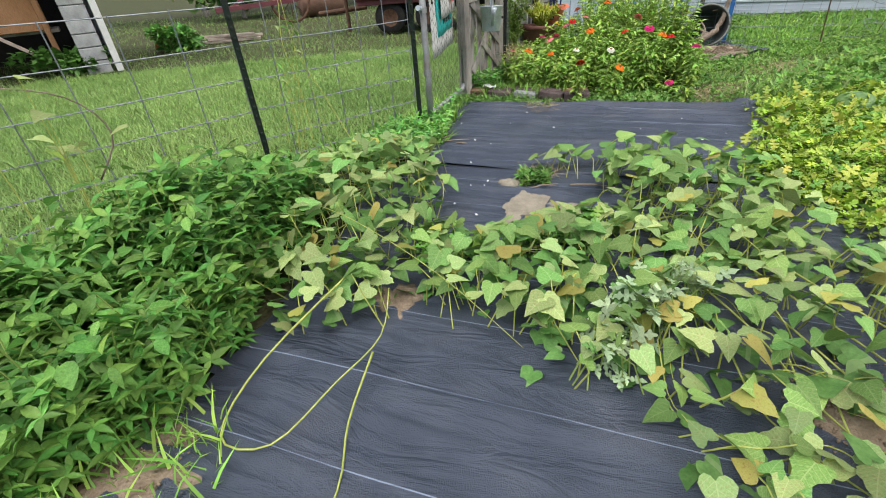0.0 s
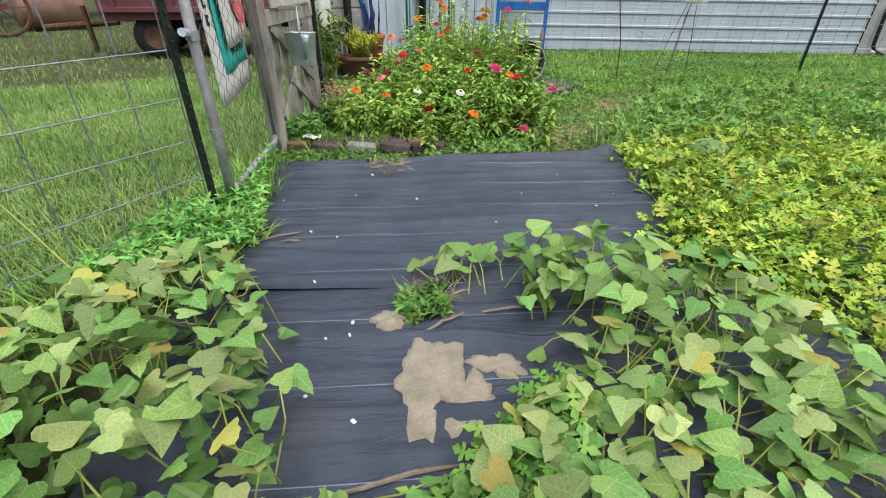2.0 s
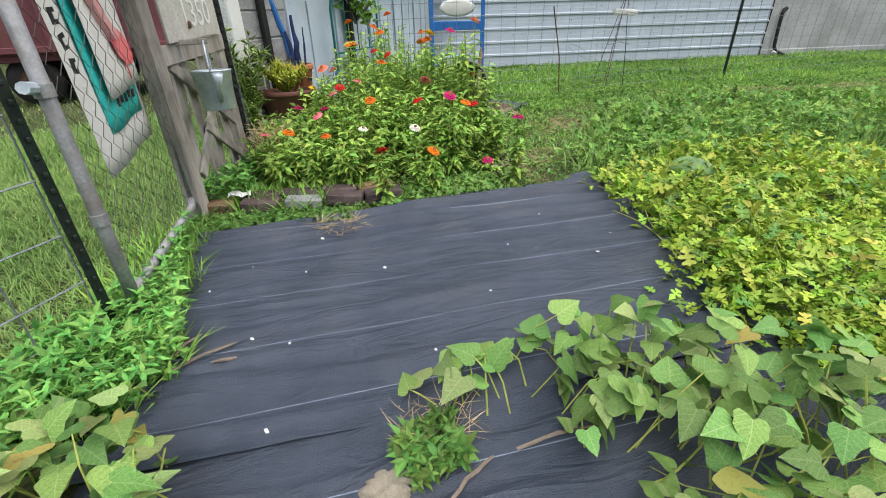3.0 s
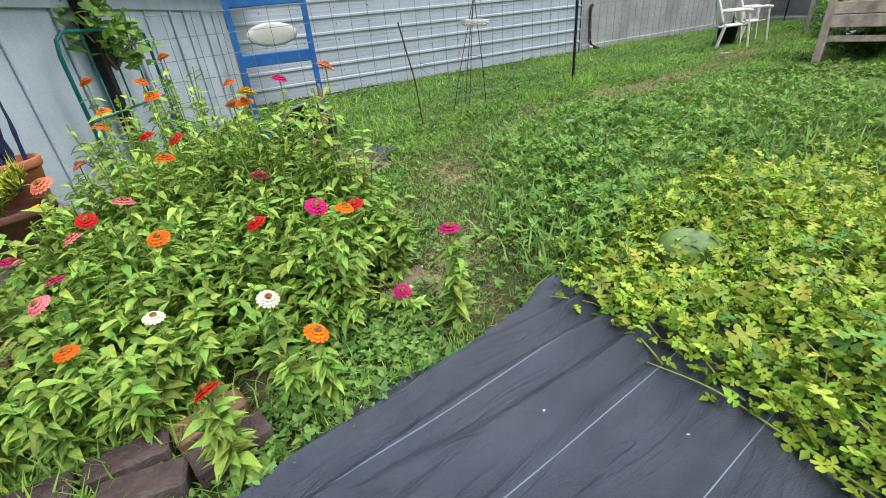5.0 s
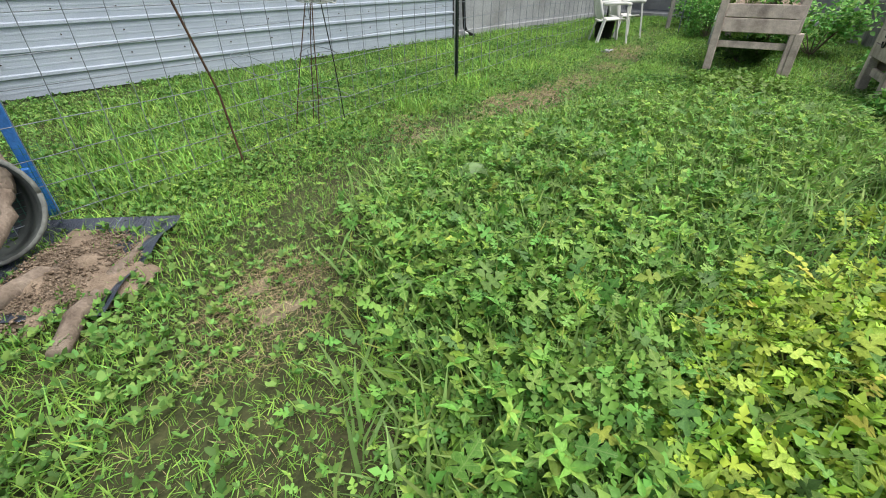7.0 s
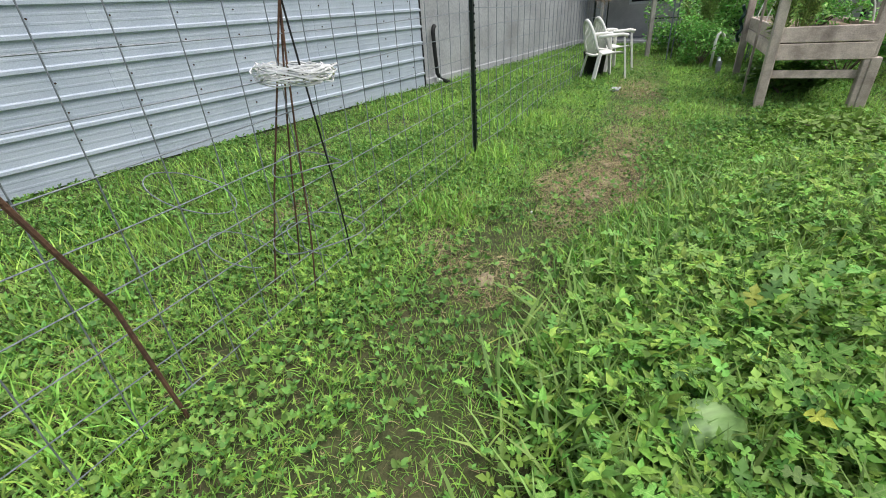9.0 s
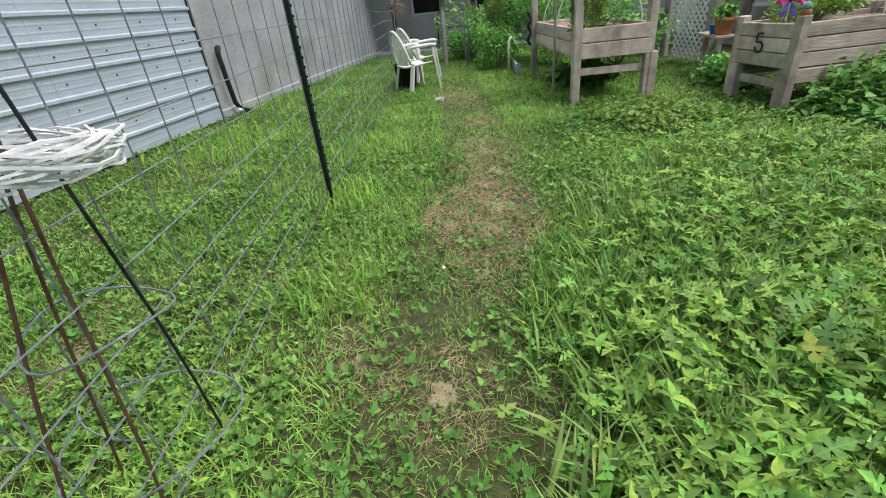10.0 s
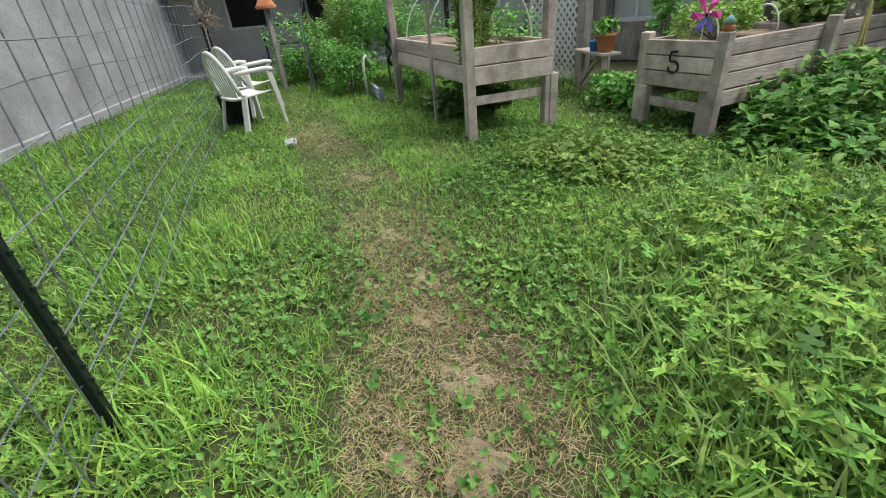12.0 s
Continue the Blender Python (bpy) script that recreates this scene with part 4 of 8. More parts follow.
def driftwood():
    rng = random.Random(9)
    t = thing("driftwood", pose(3.66, 6.05, 0.0), "twisted grey-brown driftwood lying at the barrel mouth", "driftwood")
    limbs = [([(-0.22, 0.02, 0.10), (-0.08, 0.0, 0.15), (0.08, 0.06, 0.19), (0.22, 0.14, 0.24), (0.30, 0.20, 0.33)], [0.035, 0.04, 0.036, 0.03, 0.026]),
             ([(0.30, 0.20, 0.31), (0.345, 0.22, 0.40), (0.36, 0.24, 0.50), (0.375, 0.25, 0.60), (0.38, 0.255, 0.67)], [0.028, 0.036, 0.026, 0.02, 0.010]),
             ([(-0.05, 0.0, 0.16), (0.02, 0.05, 0.27), (-0.02, 0.12, 0.36)], [0.022, 0.014, 0.006]),
             ([(-0.24, -0.05, 0.05), (-0.10, -0.13, 0.07), (0.08, -0.14, 0.06), (0.22, -0.10, 0.03)], [0.038, 0.042, 0.036, 0.018]),
             ([(0.12, 0.08, 0.20), (0.02, 0.14, 0.25), (-0.10, 0.15, 0.29)], [0.018, 0.012, 0.005]),
             ([(0.36, 0.24, 0.42), (0.30, 0.28, 0.46), (0.22, 0.30, 0.45)], [0.014, 0.009, 0.004])]
    for p, r in limbs:
        part("limb", branch(Geo(), p, r, rng, 9), M_DRIFT, t, smooth=True)
    solid("driftwood_log", branch(Geo(), [(-0.40, -0.20, 0.03), (-0.15, -0.06, 0.035), (0.12, 0.04, 0.03), (0.36, 0.16, 0.015)], [0.030, 0.034, 0.03, 0.012], rng), M_DRIFT, "weathered driftwood log edging the soil heap", "driftwood", smooth=True, m=pose(3.82, 5.66, 0.0, 0, 0, 0))


driftwood()
patch("soil_heap", 3.82, 5.88, 0.40, 0.26, 22, 0.02, M_SOIL, "heap of crumbly brown soil spilled from the barrel", 31, bumpy=0.07, kind="", category="soil heap")
v, f = grid_sheet(-0.40, 0.40, -0.40, 0.40, 0.03, lambda x, y: 0.012 + 0.012 * np.sin(x * 17 + 3 * y) + 0.35 * np.clip(np.maximum(np.abs(x), np.abs(y)) - 0.30, 0, 1))
ob = new("fabric_scrap", big_mesh("fabric_scrap", v, f, M_FABRIC, True))
ob.matrix_basis = pose(3.84, 6.0, 0.0, 0, 0, 22)
tagged(ob, "black fabric scrap under the soil heap", "fabric")

# ---- flower-bed pots and teal frame ----
def pot(name, x, y, z, r, h, material, label, sx=1.0, sy=1.0, yaw=0, category="flower pot"):
    t = thing(name, pose(x, y, z, 0, 0, yaw), label, category)
    part("body", Geo().lathe([(0.0, 0.0), (r * 0.68, 0.0), (r * 0.72, 0.01), (r * 0.94, h * 0.82), (r * 0.96, h * 0.83)], 26, None, sx, sy), material, t, smooth=True)
    part("rim", Geo().lathe([(r * 0.95, h * 0.82), (r * 1.03, h * 0.83), (r * 1.05, h * 0.87), (r * 1.05, h * 0.98), (r * 1.02, h), (r * 0.92, h), (r * 0.90, h * 0.85), (0.0, h * 0.84)], 26, None, sx, sy), material, t, smooth=True)
    return t


pot("trough_planter", 1.60, 6.26, 0.214, 0.225, 0.24, mat("maroon_glaze", (0.12, 0.05, 0.04), (0.2, 0.09, 0.07), 6, 0.6, 0.1), "oval brown trough planter with yellow-green fern", 1.15, 0.7, -25, "planter")
solid("plant_stand", Geo().box(0.40, 0.26, 0.214, pose(0, 0, 0.107), 0.01), M_WOODGREY, "wooden crate stand under the trough planter", "stand", m=pose(1.60, 6.26, 0, 0, 0, -25))
fp = pot("terracotta_pot", 1.81, 6.42, 0.367, 0.133, 0.28, M_TERRA, "terracotta pot with two dark eyes painted on")
for ex in (-0.05, 0.05):
    part("eye", Geo().lathe([(0, -0.004), (0.016, -0.003), (0.020, 0.004)], 12, pose(ex, -0.120, 0.15, 80)), M_INK, fp, "black painted eye")
solid("pot_stand", Geo().lathe([(0, 0), (0.13, 0), (0.13, 0.02), (0.10, 0.04), (0.10, 0.35), (0.12, 0.367), (0, 0.367)], 16), M_BLOCK, "grey block stand under the terracotta pot", "stand", m=pose(1.81, 6.42, 0))
for i, (dx, dy, h, w) in enumerate(((-0.04, 0.0, 0.33, 0.026), (0.01, 0.01, 0.46, 0.030), (0.07, 0.0, 0.36, 0.012))):
    solid("painted_stick", branch(Geo(), [(0, 0, 0), (0.01 * i, 0, h * 0.5), (0.03 * (i - 1), 0, h)], [w, w * 0.8, w * 0.4], random.Random(i), 6), mat("navy_paint", (0.008, 0.012, 0.04), (0.02, 0.04, 0.14), 8, 0.7, 0.3), "dark blue painted driftwood stick in a pot", "stick", m=pose(1.81 + dx, 6.42 + dy, 0.60))
solid("painted_branch", branch(Geo(), [(0, 0, 0), (-0.08, 0.02, 0.45), (-0.20, 0.0, 0.85), (-0.26, 0, 1.05), (-0.42, 0, 1.35)], [0.03, 0.034, 0.026, 0.032, 0.016], random.Random(4)), M_BLUE, "tall blue painted branch leaning on the shed", "branch", m=pose(1.92, 6.60, 0.29))
solid("branch_foot", Geo().box(0.16, 0.14, 0.30, pose(0, 0, 0.15), 0.01), M_BLOCK, "grey block under the painted branch", "block", m=pose(1.93, 6.60, 0))


def teal_frame():
    t = thing("teal_frame", SHED @ pose(0.70, -0.12, 0), "teal painted tubular bed-end frame leaning at the shed", "metal frame")
    w, h = 1.30, 1.24
    pts = [(0, 0, 0), (0, 0, h - 0.14), (0.03, 0, h - 0.05), (0.12, 0, h), (w - 0.12, 0, h), (w - 0.03, 0, h - 0.05), (w, 0, h - 0.14), (w, 0, 0)]
    part("frame", Geo().tube(pts, 0.014, 8), M_TEAL, t, smooth=True)
    part("crossbar", Geo().tube([(0, 0, 0.66), (w, 0, 0.66)], 0.010, 8), M_TEAL, t, smooth=True)
    for k in range(1, 4):
        part("bar", Geo().tube([(w * k / 4, 0, 0.66), (w * k / 4, 0, h)], 0.007, 6), M_TEAL, t)
    for x in (0, w):
        part("foot_ball", Geo().lathe([(0, -0.045), (0.03, -0.03), (0.045, 0), (0.03, 0.03), (0, 0.045)], 12, pose(x, 0, 0.45)), M_BLUE, t, "blue ball", smooth=True)


teal_frame()
for i in range(3):
    solid("picket_hoop", Geo().tube([(-0.03, 0, 0), (-0.03, 0, 0.60), (0, 0, 0.66), (0.03, 0, 0.60), (0.03, 0, 0)], 0.008, 5), M_WHITE, "small white wire border hoop", "border hoop", group="white border hoops", m=pose(1.50 + 0.06 * i, 6.44 + 0.02 * i, 0.0, 0, 0, 20))

# ---- white resin chairs ----
def resin_chair(m):
    t = thing("resin_chair", m, "white moulded resin armchair standing on the lawn", "chair", "white resin chairs")
    P = M_PLASTIC
    for sx in (-1, 1):
        part("front_leg", Geo().beam((0.27 * sx, -0.27, 0), (0.235 * sx, -0.20, 0.62), 0.055, 0.03), P, t)
        part("rear_leg", Geo().beam((0.25 * sx, 0.27, 0), (0.215 * sx, 0.17, 0.42), 0.07, 0.03), P, t)
        part("armrest", Geo().tube([(0.235 * sx, -0.22, 0.62), (0.25 * sx, -0.24, 0.645), (0.26 * sx, -0.15, 0.66), (0.25 * sx, 0.08, 0.655), (0.22 * sx, 0.22, 0.64)], 0.026, 8), P, t, smooth=True)
    seat = Geo()
    v, f = [], []
    n = 10
    for s in (0, 1):
        for j in range(n + 1):
            for i in range(n + 1):
                x, y = (i / n - 0.5) * 0.44, (j / n - 0.5) * 0.44
                v.append((x, y, 0.40 + 0.05 * (abs(x) / 0.22) ** 2 * 0.5 - 0.03 * (j / n) - 0.02 * s - (0.02 if j == 0 else 0)))
    o = (n + 1) ** 2
    for j in range(n):
        for i in range(n):
            a = j * (n + 1) + i
            f += [(a, a + 1, a + n + 2, a + n + 1), (o + a, o + a + n + 1, o + a + n + 2, o + a + 1)]
    for i in range(n):
        f += [(i, o + i, o + i + 1, i + 1), (n * (n + 1) + i, n * (n + 1) + i + 1, o + n * (n + 1) + i + 1, o + n * (n + 1) + i)]
        a, b = i * (n + 1), i * (n + 1) + n
        f += [(a, a + n + 1, o + a + n + 1, o + a), (b, o + b, o + b + n + 1, b + n + 1)]
    part("seat", seat.add(v, f), P, t, smooth=True)
    rail = [(0.21 * math.cos(a), 0.19 + 0.13 * math.sin(a) + 0.02, 0.42 + 0.46 * math.sin(a)) for a in (math.pi * i / 16 for i in range(17))]
    part("back_rim", Geo().tube(rail, 0.024, 8), P, t, smooth=True)
    for k in range(-3, 4):
        x = 0.052 * k
        top = 0.42 + 0.46 * math.sqrt(max(0, 1 - (x / 0.21) ** 2))
        part("back_slat", Geo().beam((x * 0.8, 0.205, 0.39), (x, 0.19 + 0.13 * (top - 0.42) / 0.46 + 0.02, top), 0.008, 0.036, 0.002, up=(1, 0, 0)), P, t)
    return t


ch = resin_chair(pose(12.31, 3.22, 0.0, 0, 0, 15))
copy_thing(ch, pose(13.22, 2.90, 0.0, 0, 0, 22))
solid("black_tub", Geo().lathe([(0, 0), (0.15, 0), (0.155, 0.01), (0.19, 0.36), (0.2, 0.36), (0.2, 0.38), (0.18, 0.38), (0.15, 0.03), (0, 0.03)], 22), M_RUBBER, "black plastic tub behind the resin chairs", "tub", smooth=True, m=pose(12.72, 3.28, 0))
solid("stepping_stone", Geo().box(0.30, 0.13, 0.035, None, 0.012), M_BLOCK, "broken pale stone slab lying in the lawn", "stone", m=pose(11.14, 3.26, 0.012, 0, 3, -20))
solid("pebble", Geo().lathe([(0, -0.02), (0.025, -0.012), (0.03, 0), (0.022, 0.014), (0, 0.02)], 9, None, 1.2, 0.8), M_WHITE, "pale pebble on the worn path", "stone", smooth=True, m=pose(6.87, 4.72, 0.006) @ Matrix.Scale(0.42, 4))


# ---- raised wooden planters ----
def planter(name, m, L, W, zs_end, zs_side, posts, label):
    """Box on legs: local x is its length from the end face, y its width (0 to W)."""
    t = thing(name, m, label, "planter")
    for a, b in zs_end:
        for x in (0.0, L):
            part("end_board", Geo().box(W, 0.035, b - a - 0.008, pose(x, W / 2, (a + b) / 2, 0, 0, 90), 0.006), M_WOODX, t)
    for a, b in zs_side:
        for y in (0.0, W):
            part("side_board", Geo().box(L, 0.035, b - a - 0.008, pose(L / 2, y, (a + b) / 2), 0.006), M_WOODX, t)
    for x, y, h in posts:
        part("leg", Geo().box(0.09, 0.09, h, pose(x, y, h / 2), 0.008), M_WOOD, t)
    lo = zs_end[0][0]
    part("stretcher", Geo().box(W, 0.035, 0.08, pose(0.05, W / 2, lo - 0.14, 0, 0, 90), 0.006), M_WOODX, t)
    part("bottom", Geo().box(L - 0.05, W - 0.05, 0.03, pose(L / 2, W / 2, lo + 0.02), 0.004), M_WOODX, t)
    part("soil", Geo().box(L - 0.06, W - 0.06, 0.20, pose(L / 2, W / 2, zs_end[-1][1] - 0.15), 0.004), M_SOIL, t)
    return t


PL1 = local_frame(Vector((9.36, 1.29, 0)), Vector((9.36 + 2.3, 1.29 - 0.78, 0)))
planter("raised_planter", PL1, 2.45, 0.80, [(0.48, 0.645), (0.645, 0.80)], [(0.48, 0.645), (0.645, 0.80)],
        [(0.0, 0.84, 1.16), (0.02, -0.03, 0.5), (0.03, 0.02, 1.14), (2.42, 0.84, 1.25), (2.42, -0.02, 0.5)], "weathered wooden raised planter on tall legs")
solid("post_ornament", Geo().lathe([(0, 0.03), (0.03, 0.025), (0.04, 0), (0, 0)], 12), M_PINK, "small red knob on a planter post", "ornament", m=PL1 @ pose(0.0, 0.84, 1.16))
solid("post_ornament", Geo().lathe([(0, 0.035), (0.03, 0.03), (0.045, 0), (0, 0)], 12), M_PLASTIC, "white cap on a planter post", "ornament", m=PL1 @ pose(0.03, 0.02, 1.14))
solid("bamboo_stick", Geo().box(0.045, 0.025, 1.45, pose(0, 0, 0.725), 0.004), M_WOOD, "thin wooden slat standing at the planter side", "stick", m=PL1 @ pose(0.80, 0.90, 0))
solid("garden_hose", Geo().tube([(0.03 * math.sin(k * 0.9), 0.02 * math.cos(k * 0.9), 0.95 - 0.028 * k) for k in range(18)], 0.022, 7), mat("dark_green_hose", (0.004, 0.02, 0.015), (0.01, 0.04, 0.03), 9, 0.5, 0.1), "dark green cloth hung on a planter post", "cloth", smooth=True, m=PL1 @ pose(2.43, 0.92, 0))

PL2 = Matrix.Translation((8.08, 0.92, 0)) @ pose(0, 0, 0, 0, 0, -103)
planter("raised_planter", PL2, 1.42, 0.66, [(0.36, 0.49), (0.49, 0.615), (0.615, 0.74)], [(0.22, 0.355), (0.36, 0.49), (0.49, 0.615), (0.615, 0.74)],
        [(0.03, -0.03, 0.80), (0.06, 0.05, 0.36), (0.02, 0.63, 0.36), (0.03, 0.69, 0.79), (1.40, -0.06, 0.80), (1.42, 0.66, 0.8)], "long weathered wooden raised planter with a metal ornament")
PL3 = PL2 @ pose(1.52, 0, 0)
planter("raised_planter", PL3, 1.6, 0.66, [(0.36, 0.49), (0.49, 0.615), (0.615, 0.74)], [(0.22, 0.355), (0.36, 0.49), (0.49, 0.615), (0.615, 0.74)],
        [(1.60, -0.06, 0.8), (1.6, 0.66, 0.8), (0.08, 0.05, 0.4), (0.08, 0.6, 0.4)], "weathered wooden raised planter joined to another")
g = Geo().tube([(0.03, 0, 0.17), (-0.05, 0, 0.165), (-0.062, 0, 0.11), (-0.055, 0, 0.07)] + [(0.065 * math.cos(a), 0, 0.065 * math.sin(a)) for a in (radians(120 - 300 * i / 16) for i in range(17))], 0.012, 7)
solid("metal_ornament", g, M_BLACK, "black wrought metal curl hung on the planter end", "ornament", smooth=True, m=PL2 @ pose(-0.035, 0.34, 0.53, 0, 0, -90) @ Matrix.Scale(0.72, 4))
pin = thing("pinwheel", PL2 @ pose(0.06, 0.20, 0.72, 0, 0, 50) @ Matrix.Diagonal((1, 0.75, 0.95, 1)), "pink and purple toy pinwheel stuck in the planter", "pinwheel")
part("stick", Geo().tube([(0, 0, 0), (0, 0, 0.2)], 0.005, 6), M_WHITE, pin)
for k in range(6):
    a = radians(60 * k)
    c, s = math.cos(a), math.sin(a)
    part("vane", Geo().add([(-0.02, 0, 0.2), (-0.035, 0.13 * c - 0.035 * s, 0.2 + 0.13 * s + 0.035 * c), (-0.01, 0.15 * c + 0.02 * s, 0.2 + 0.15 * s - 0.02 * c), (-0.05, 0.07 * c + 0.03 * s, 0.2 + 0.07 * s - 0.03 * c)], [(0, 1, 3), (0, 3, 2), (1, 2, 3)]),
         mat("pinwheel_pink", (0.75, 0.05, 0.32), (0.85, 0.10, 0.42), 8, 0.4, 0) if k < 4 else mat("pinwheel_violet", (0.18, 0.12, 0.6), (0.28, 0.2, 0.75), 8, 0.4, 0), pin)
part("hub", Geo().lathe([(0, 0.01), (0.014, 0.006), (0.014, -0.006), (0, -0.01)], 10, pose(-0.03, 0, 0.2, 0, 90)), M_INK, pin)
finial = thing("post_finial", PL2 @ pose(0.03, -0.03, 0.80), "small painted bird-shaped post finial", "ornament")
part("base", Geo().lathe([(0, 0), (0.04, 0), (0.042, 0.03), (0.035, 0.05), (0, 0.055)], 14), M_TERRA, finial, smooth=True)
part("top", Geo().lathe([(0, 0.11), (0.02, 0.10), (0.045, 0.065), (0.035, 0.05), (0, 0.05)], 14), mat("verdigris", (0.12, 0.25, 0.22), (0.25, 0.4, 0.36), 12, 0.6, 0.1), finial, smooth=True)
for hx, hy in ((0.22, 0.3), (1.0, 0.3)):
    solid("hoop", Geo().tube([(0.0, 0.13 * math.cos(a), 0.20 * math.sin(a)) for a in (math.pi * i / 14 for i in range(15))], 0.008, 6), M_PLASTIC, "white plastic hoop over the planter bed", "hoop", group="planter hoops", smooth=True, m=PL2 @ pose(hx, hy, 0.72))
for k in range(2):
    solid("bamboo_cane", Geo().tube([(0, 0, 0), (0.05 * (1 - 2 * k), 0.04, 0.6), (0.10 * (1 - 2 * k), 0.08, 1.15)], 0.014, 6), mat("yellow_bamboo", (0.42, 0.36, 0.12), (0.6, 0.52, 0.22), 8, 0.6, 0.1), "yellow bamboo cane standing at the planter", "cane", m=PL2 @ pose(1.72 + 0.16 * k, -0.16, 0.0))

# galvanised ribbed edging box
t = thing("metal_edging", pose(12.1, 1.50, 0, 0, 0, -22), "low ribbed galvanised steel planter edge", "edging")
for k in range(3):
    part("rib", Geo().tube([(0, 0, 0.035 + 0.055 * k), (0.85, 0, 0.035 + 0.055 * k)], 0.028, 8), M_GALV, t, smooth=True)
part("end_cap", Geo().box(0.03, 0.07, 0.2, pose(-0.02, 0, 0.1), 0.004), M_BLOCK, t)


# ---- greenhouse of old windows with lattice ----
GH = local_frame(Vector((12.9, -0.98, 0)), Vector((6.0, -2.25, 0)))


def greenhouse():
    t = thing("greenhouse", GH, "greenhouse of old window sashes and grey posts", "greenhouse", kind="structure")
    part("back_wall", Geo().box(7.2, 0.1, 2.6, pose(3.5, 1.7, 1.3), 0.01), M_WOODGREY, t, "grey rear wall")
    for x in (0.0, 1.15, 2.45, 3.2, 4.35, 5.3, 6.6):
        part("post", Geo().box(0.11, 0.11, 2.6, pose(x, 0, 1.3), 0.008), M_WOODGREY, t)
    for x0, x1 in ((0.1, 1.1), (2.5, 3.15), (3.25, 4.3)):
        for z0, z1 in ((0.75, 1.45), (1.5, 2.3)):
            w = part("window_frame", Geo().box(x1 - x0, 0.03, 0.05, pose((x0 + x1) / 2, 0, z0), 0.004).box(x1 - x0, 0.03, 0.05, pose((x0 + x1) / 2, 0, z1), 0.004).box(0.04, 0.03, z1 - z0, pose((x0 + x1) / 2, 0, (z0 + z1) / 2), 0.004), M_WHITE, t)
            part("pane", Geo().box(x1 - x0, 0.006, z1 - z0, pose((x0 + x1) / 2, 0.01, (z0 + z1) / 2), 0.001), M_GLASS, w)
    part("knee_wall", Geo().box(1.1, 0.05, 0.7, pose(0.55, 0, 0.35), 0.005), M_WOODGREY, t)
    part("roof_beam", Geo().box(7.0, 0.1, 0.14, pose(3.4, 0, 2.6), 0.008), M_WOODGREY, t)


greenhouse()


def lattice(m, w, h, label):
    t = thing("garden_lattice", m, label, "lattice")
    step = 0.115
    n = int((w + h) / step)
    for s in (1, -1):
        for k in range(n + 1):
            c = k * step
            x0, z0 = (c, 0) if c <= w else (w, c - w)
            x1, z1 = (0, c) if c <= h else (c - h, h)
            if abs(x1 - x0) + abs(z1 - z0) < 0.05:
                continue
            if s < 0:
                x0, x1 = w - x0, w - x1
            part("slat", Geo().beam((x0, 0.006 * s, z0), (x1, 0.006 * s, z1), 0.008, 0.034, 0.001), M_LATTICE, t)
    return t


lattice(Matrix.Translation((11.20, -0.80, 0.08)) @ pose(0, 0, 0, 0, 0, 169), 0.72, 2.3, "white plastic diamond lattice panel on a grey post")
lattice(GH @ pose(4.45, -0.09, 0.55), 0.8, 1.7, "white plastic diamond lattice panel on the greenhouse")
lattice(GH @ pose(1.25, -0.08, 0.4), 0.42, 1.9, "narrow white plastic diamond lattice panel")
solid("lattice_post", Geo().box(0.14, 0.14, 2.6, pose(0, 0, 1.3), 0.008), M_WOODGREY, "grey weathered square post beside the lattice", "post", m=pose(10.38, -0.68, 0, 0, 0, -11))
t = thing("wall_shelf", pose(9.75, -0.12, 0, 0, 0, -30), "rough wooden shelf on a diagonal bracket", "shelf")
part("board", Geo().box(0.75, 0.24, 0.03, pose(0.12, 0, 0.50), 0.004), M_WOODX, t)
part("bracket", Geo().beam((0.45, 0, 0.12), (0.0, 0, 0.48), 0.04, 0.05), M_WOOD, t)
part("leg", Geo().box(0.06, 0.06, 0.5, pose(0.46, 0, 0.25)), M_WOOD, t)
part("leg", Geo().box(0.05, 0.05, 0.5, pose(-0.2, 0.05, 0.25)), M_WOOD, t)
pot("terracotta_pot", 9.66, -0.06, 0.517, 0.115, 0.19, M_TERRA, "terracotta pot with leafy plant on a shelf")
pot("blue_pot", 9.83, -0.10, 0.517, 0.06, 0.11, M_BLUE, "small bright blue pot on a shelf")
pot("blue_tub", 9.15, 0.15, 0.0, 0.2, 0.3, mat("blue_plastic", (0.01, 0.09, 0.22), (0.02, 0.15, 0.32), 6, 0.4, 0.05), "blue plastic tub half hidden in leaves", category="tub")

# ---- house with porch ----
PA, PB = Vector((19.0, 2.75, 0)), Vector((13.6, -4.9, 0))
PO = local_frame(PA, PB)          # local y points away from the garden or towards it by the sign below
_back = 1 if (PO.to_3x3() @ Vector((0, 1, 0))).x > 0 else -1


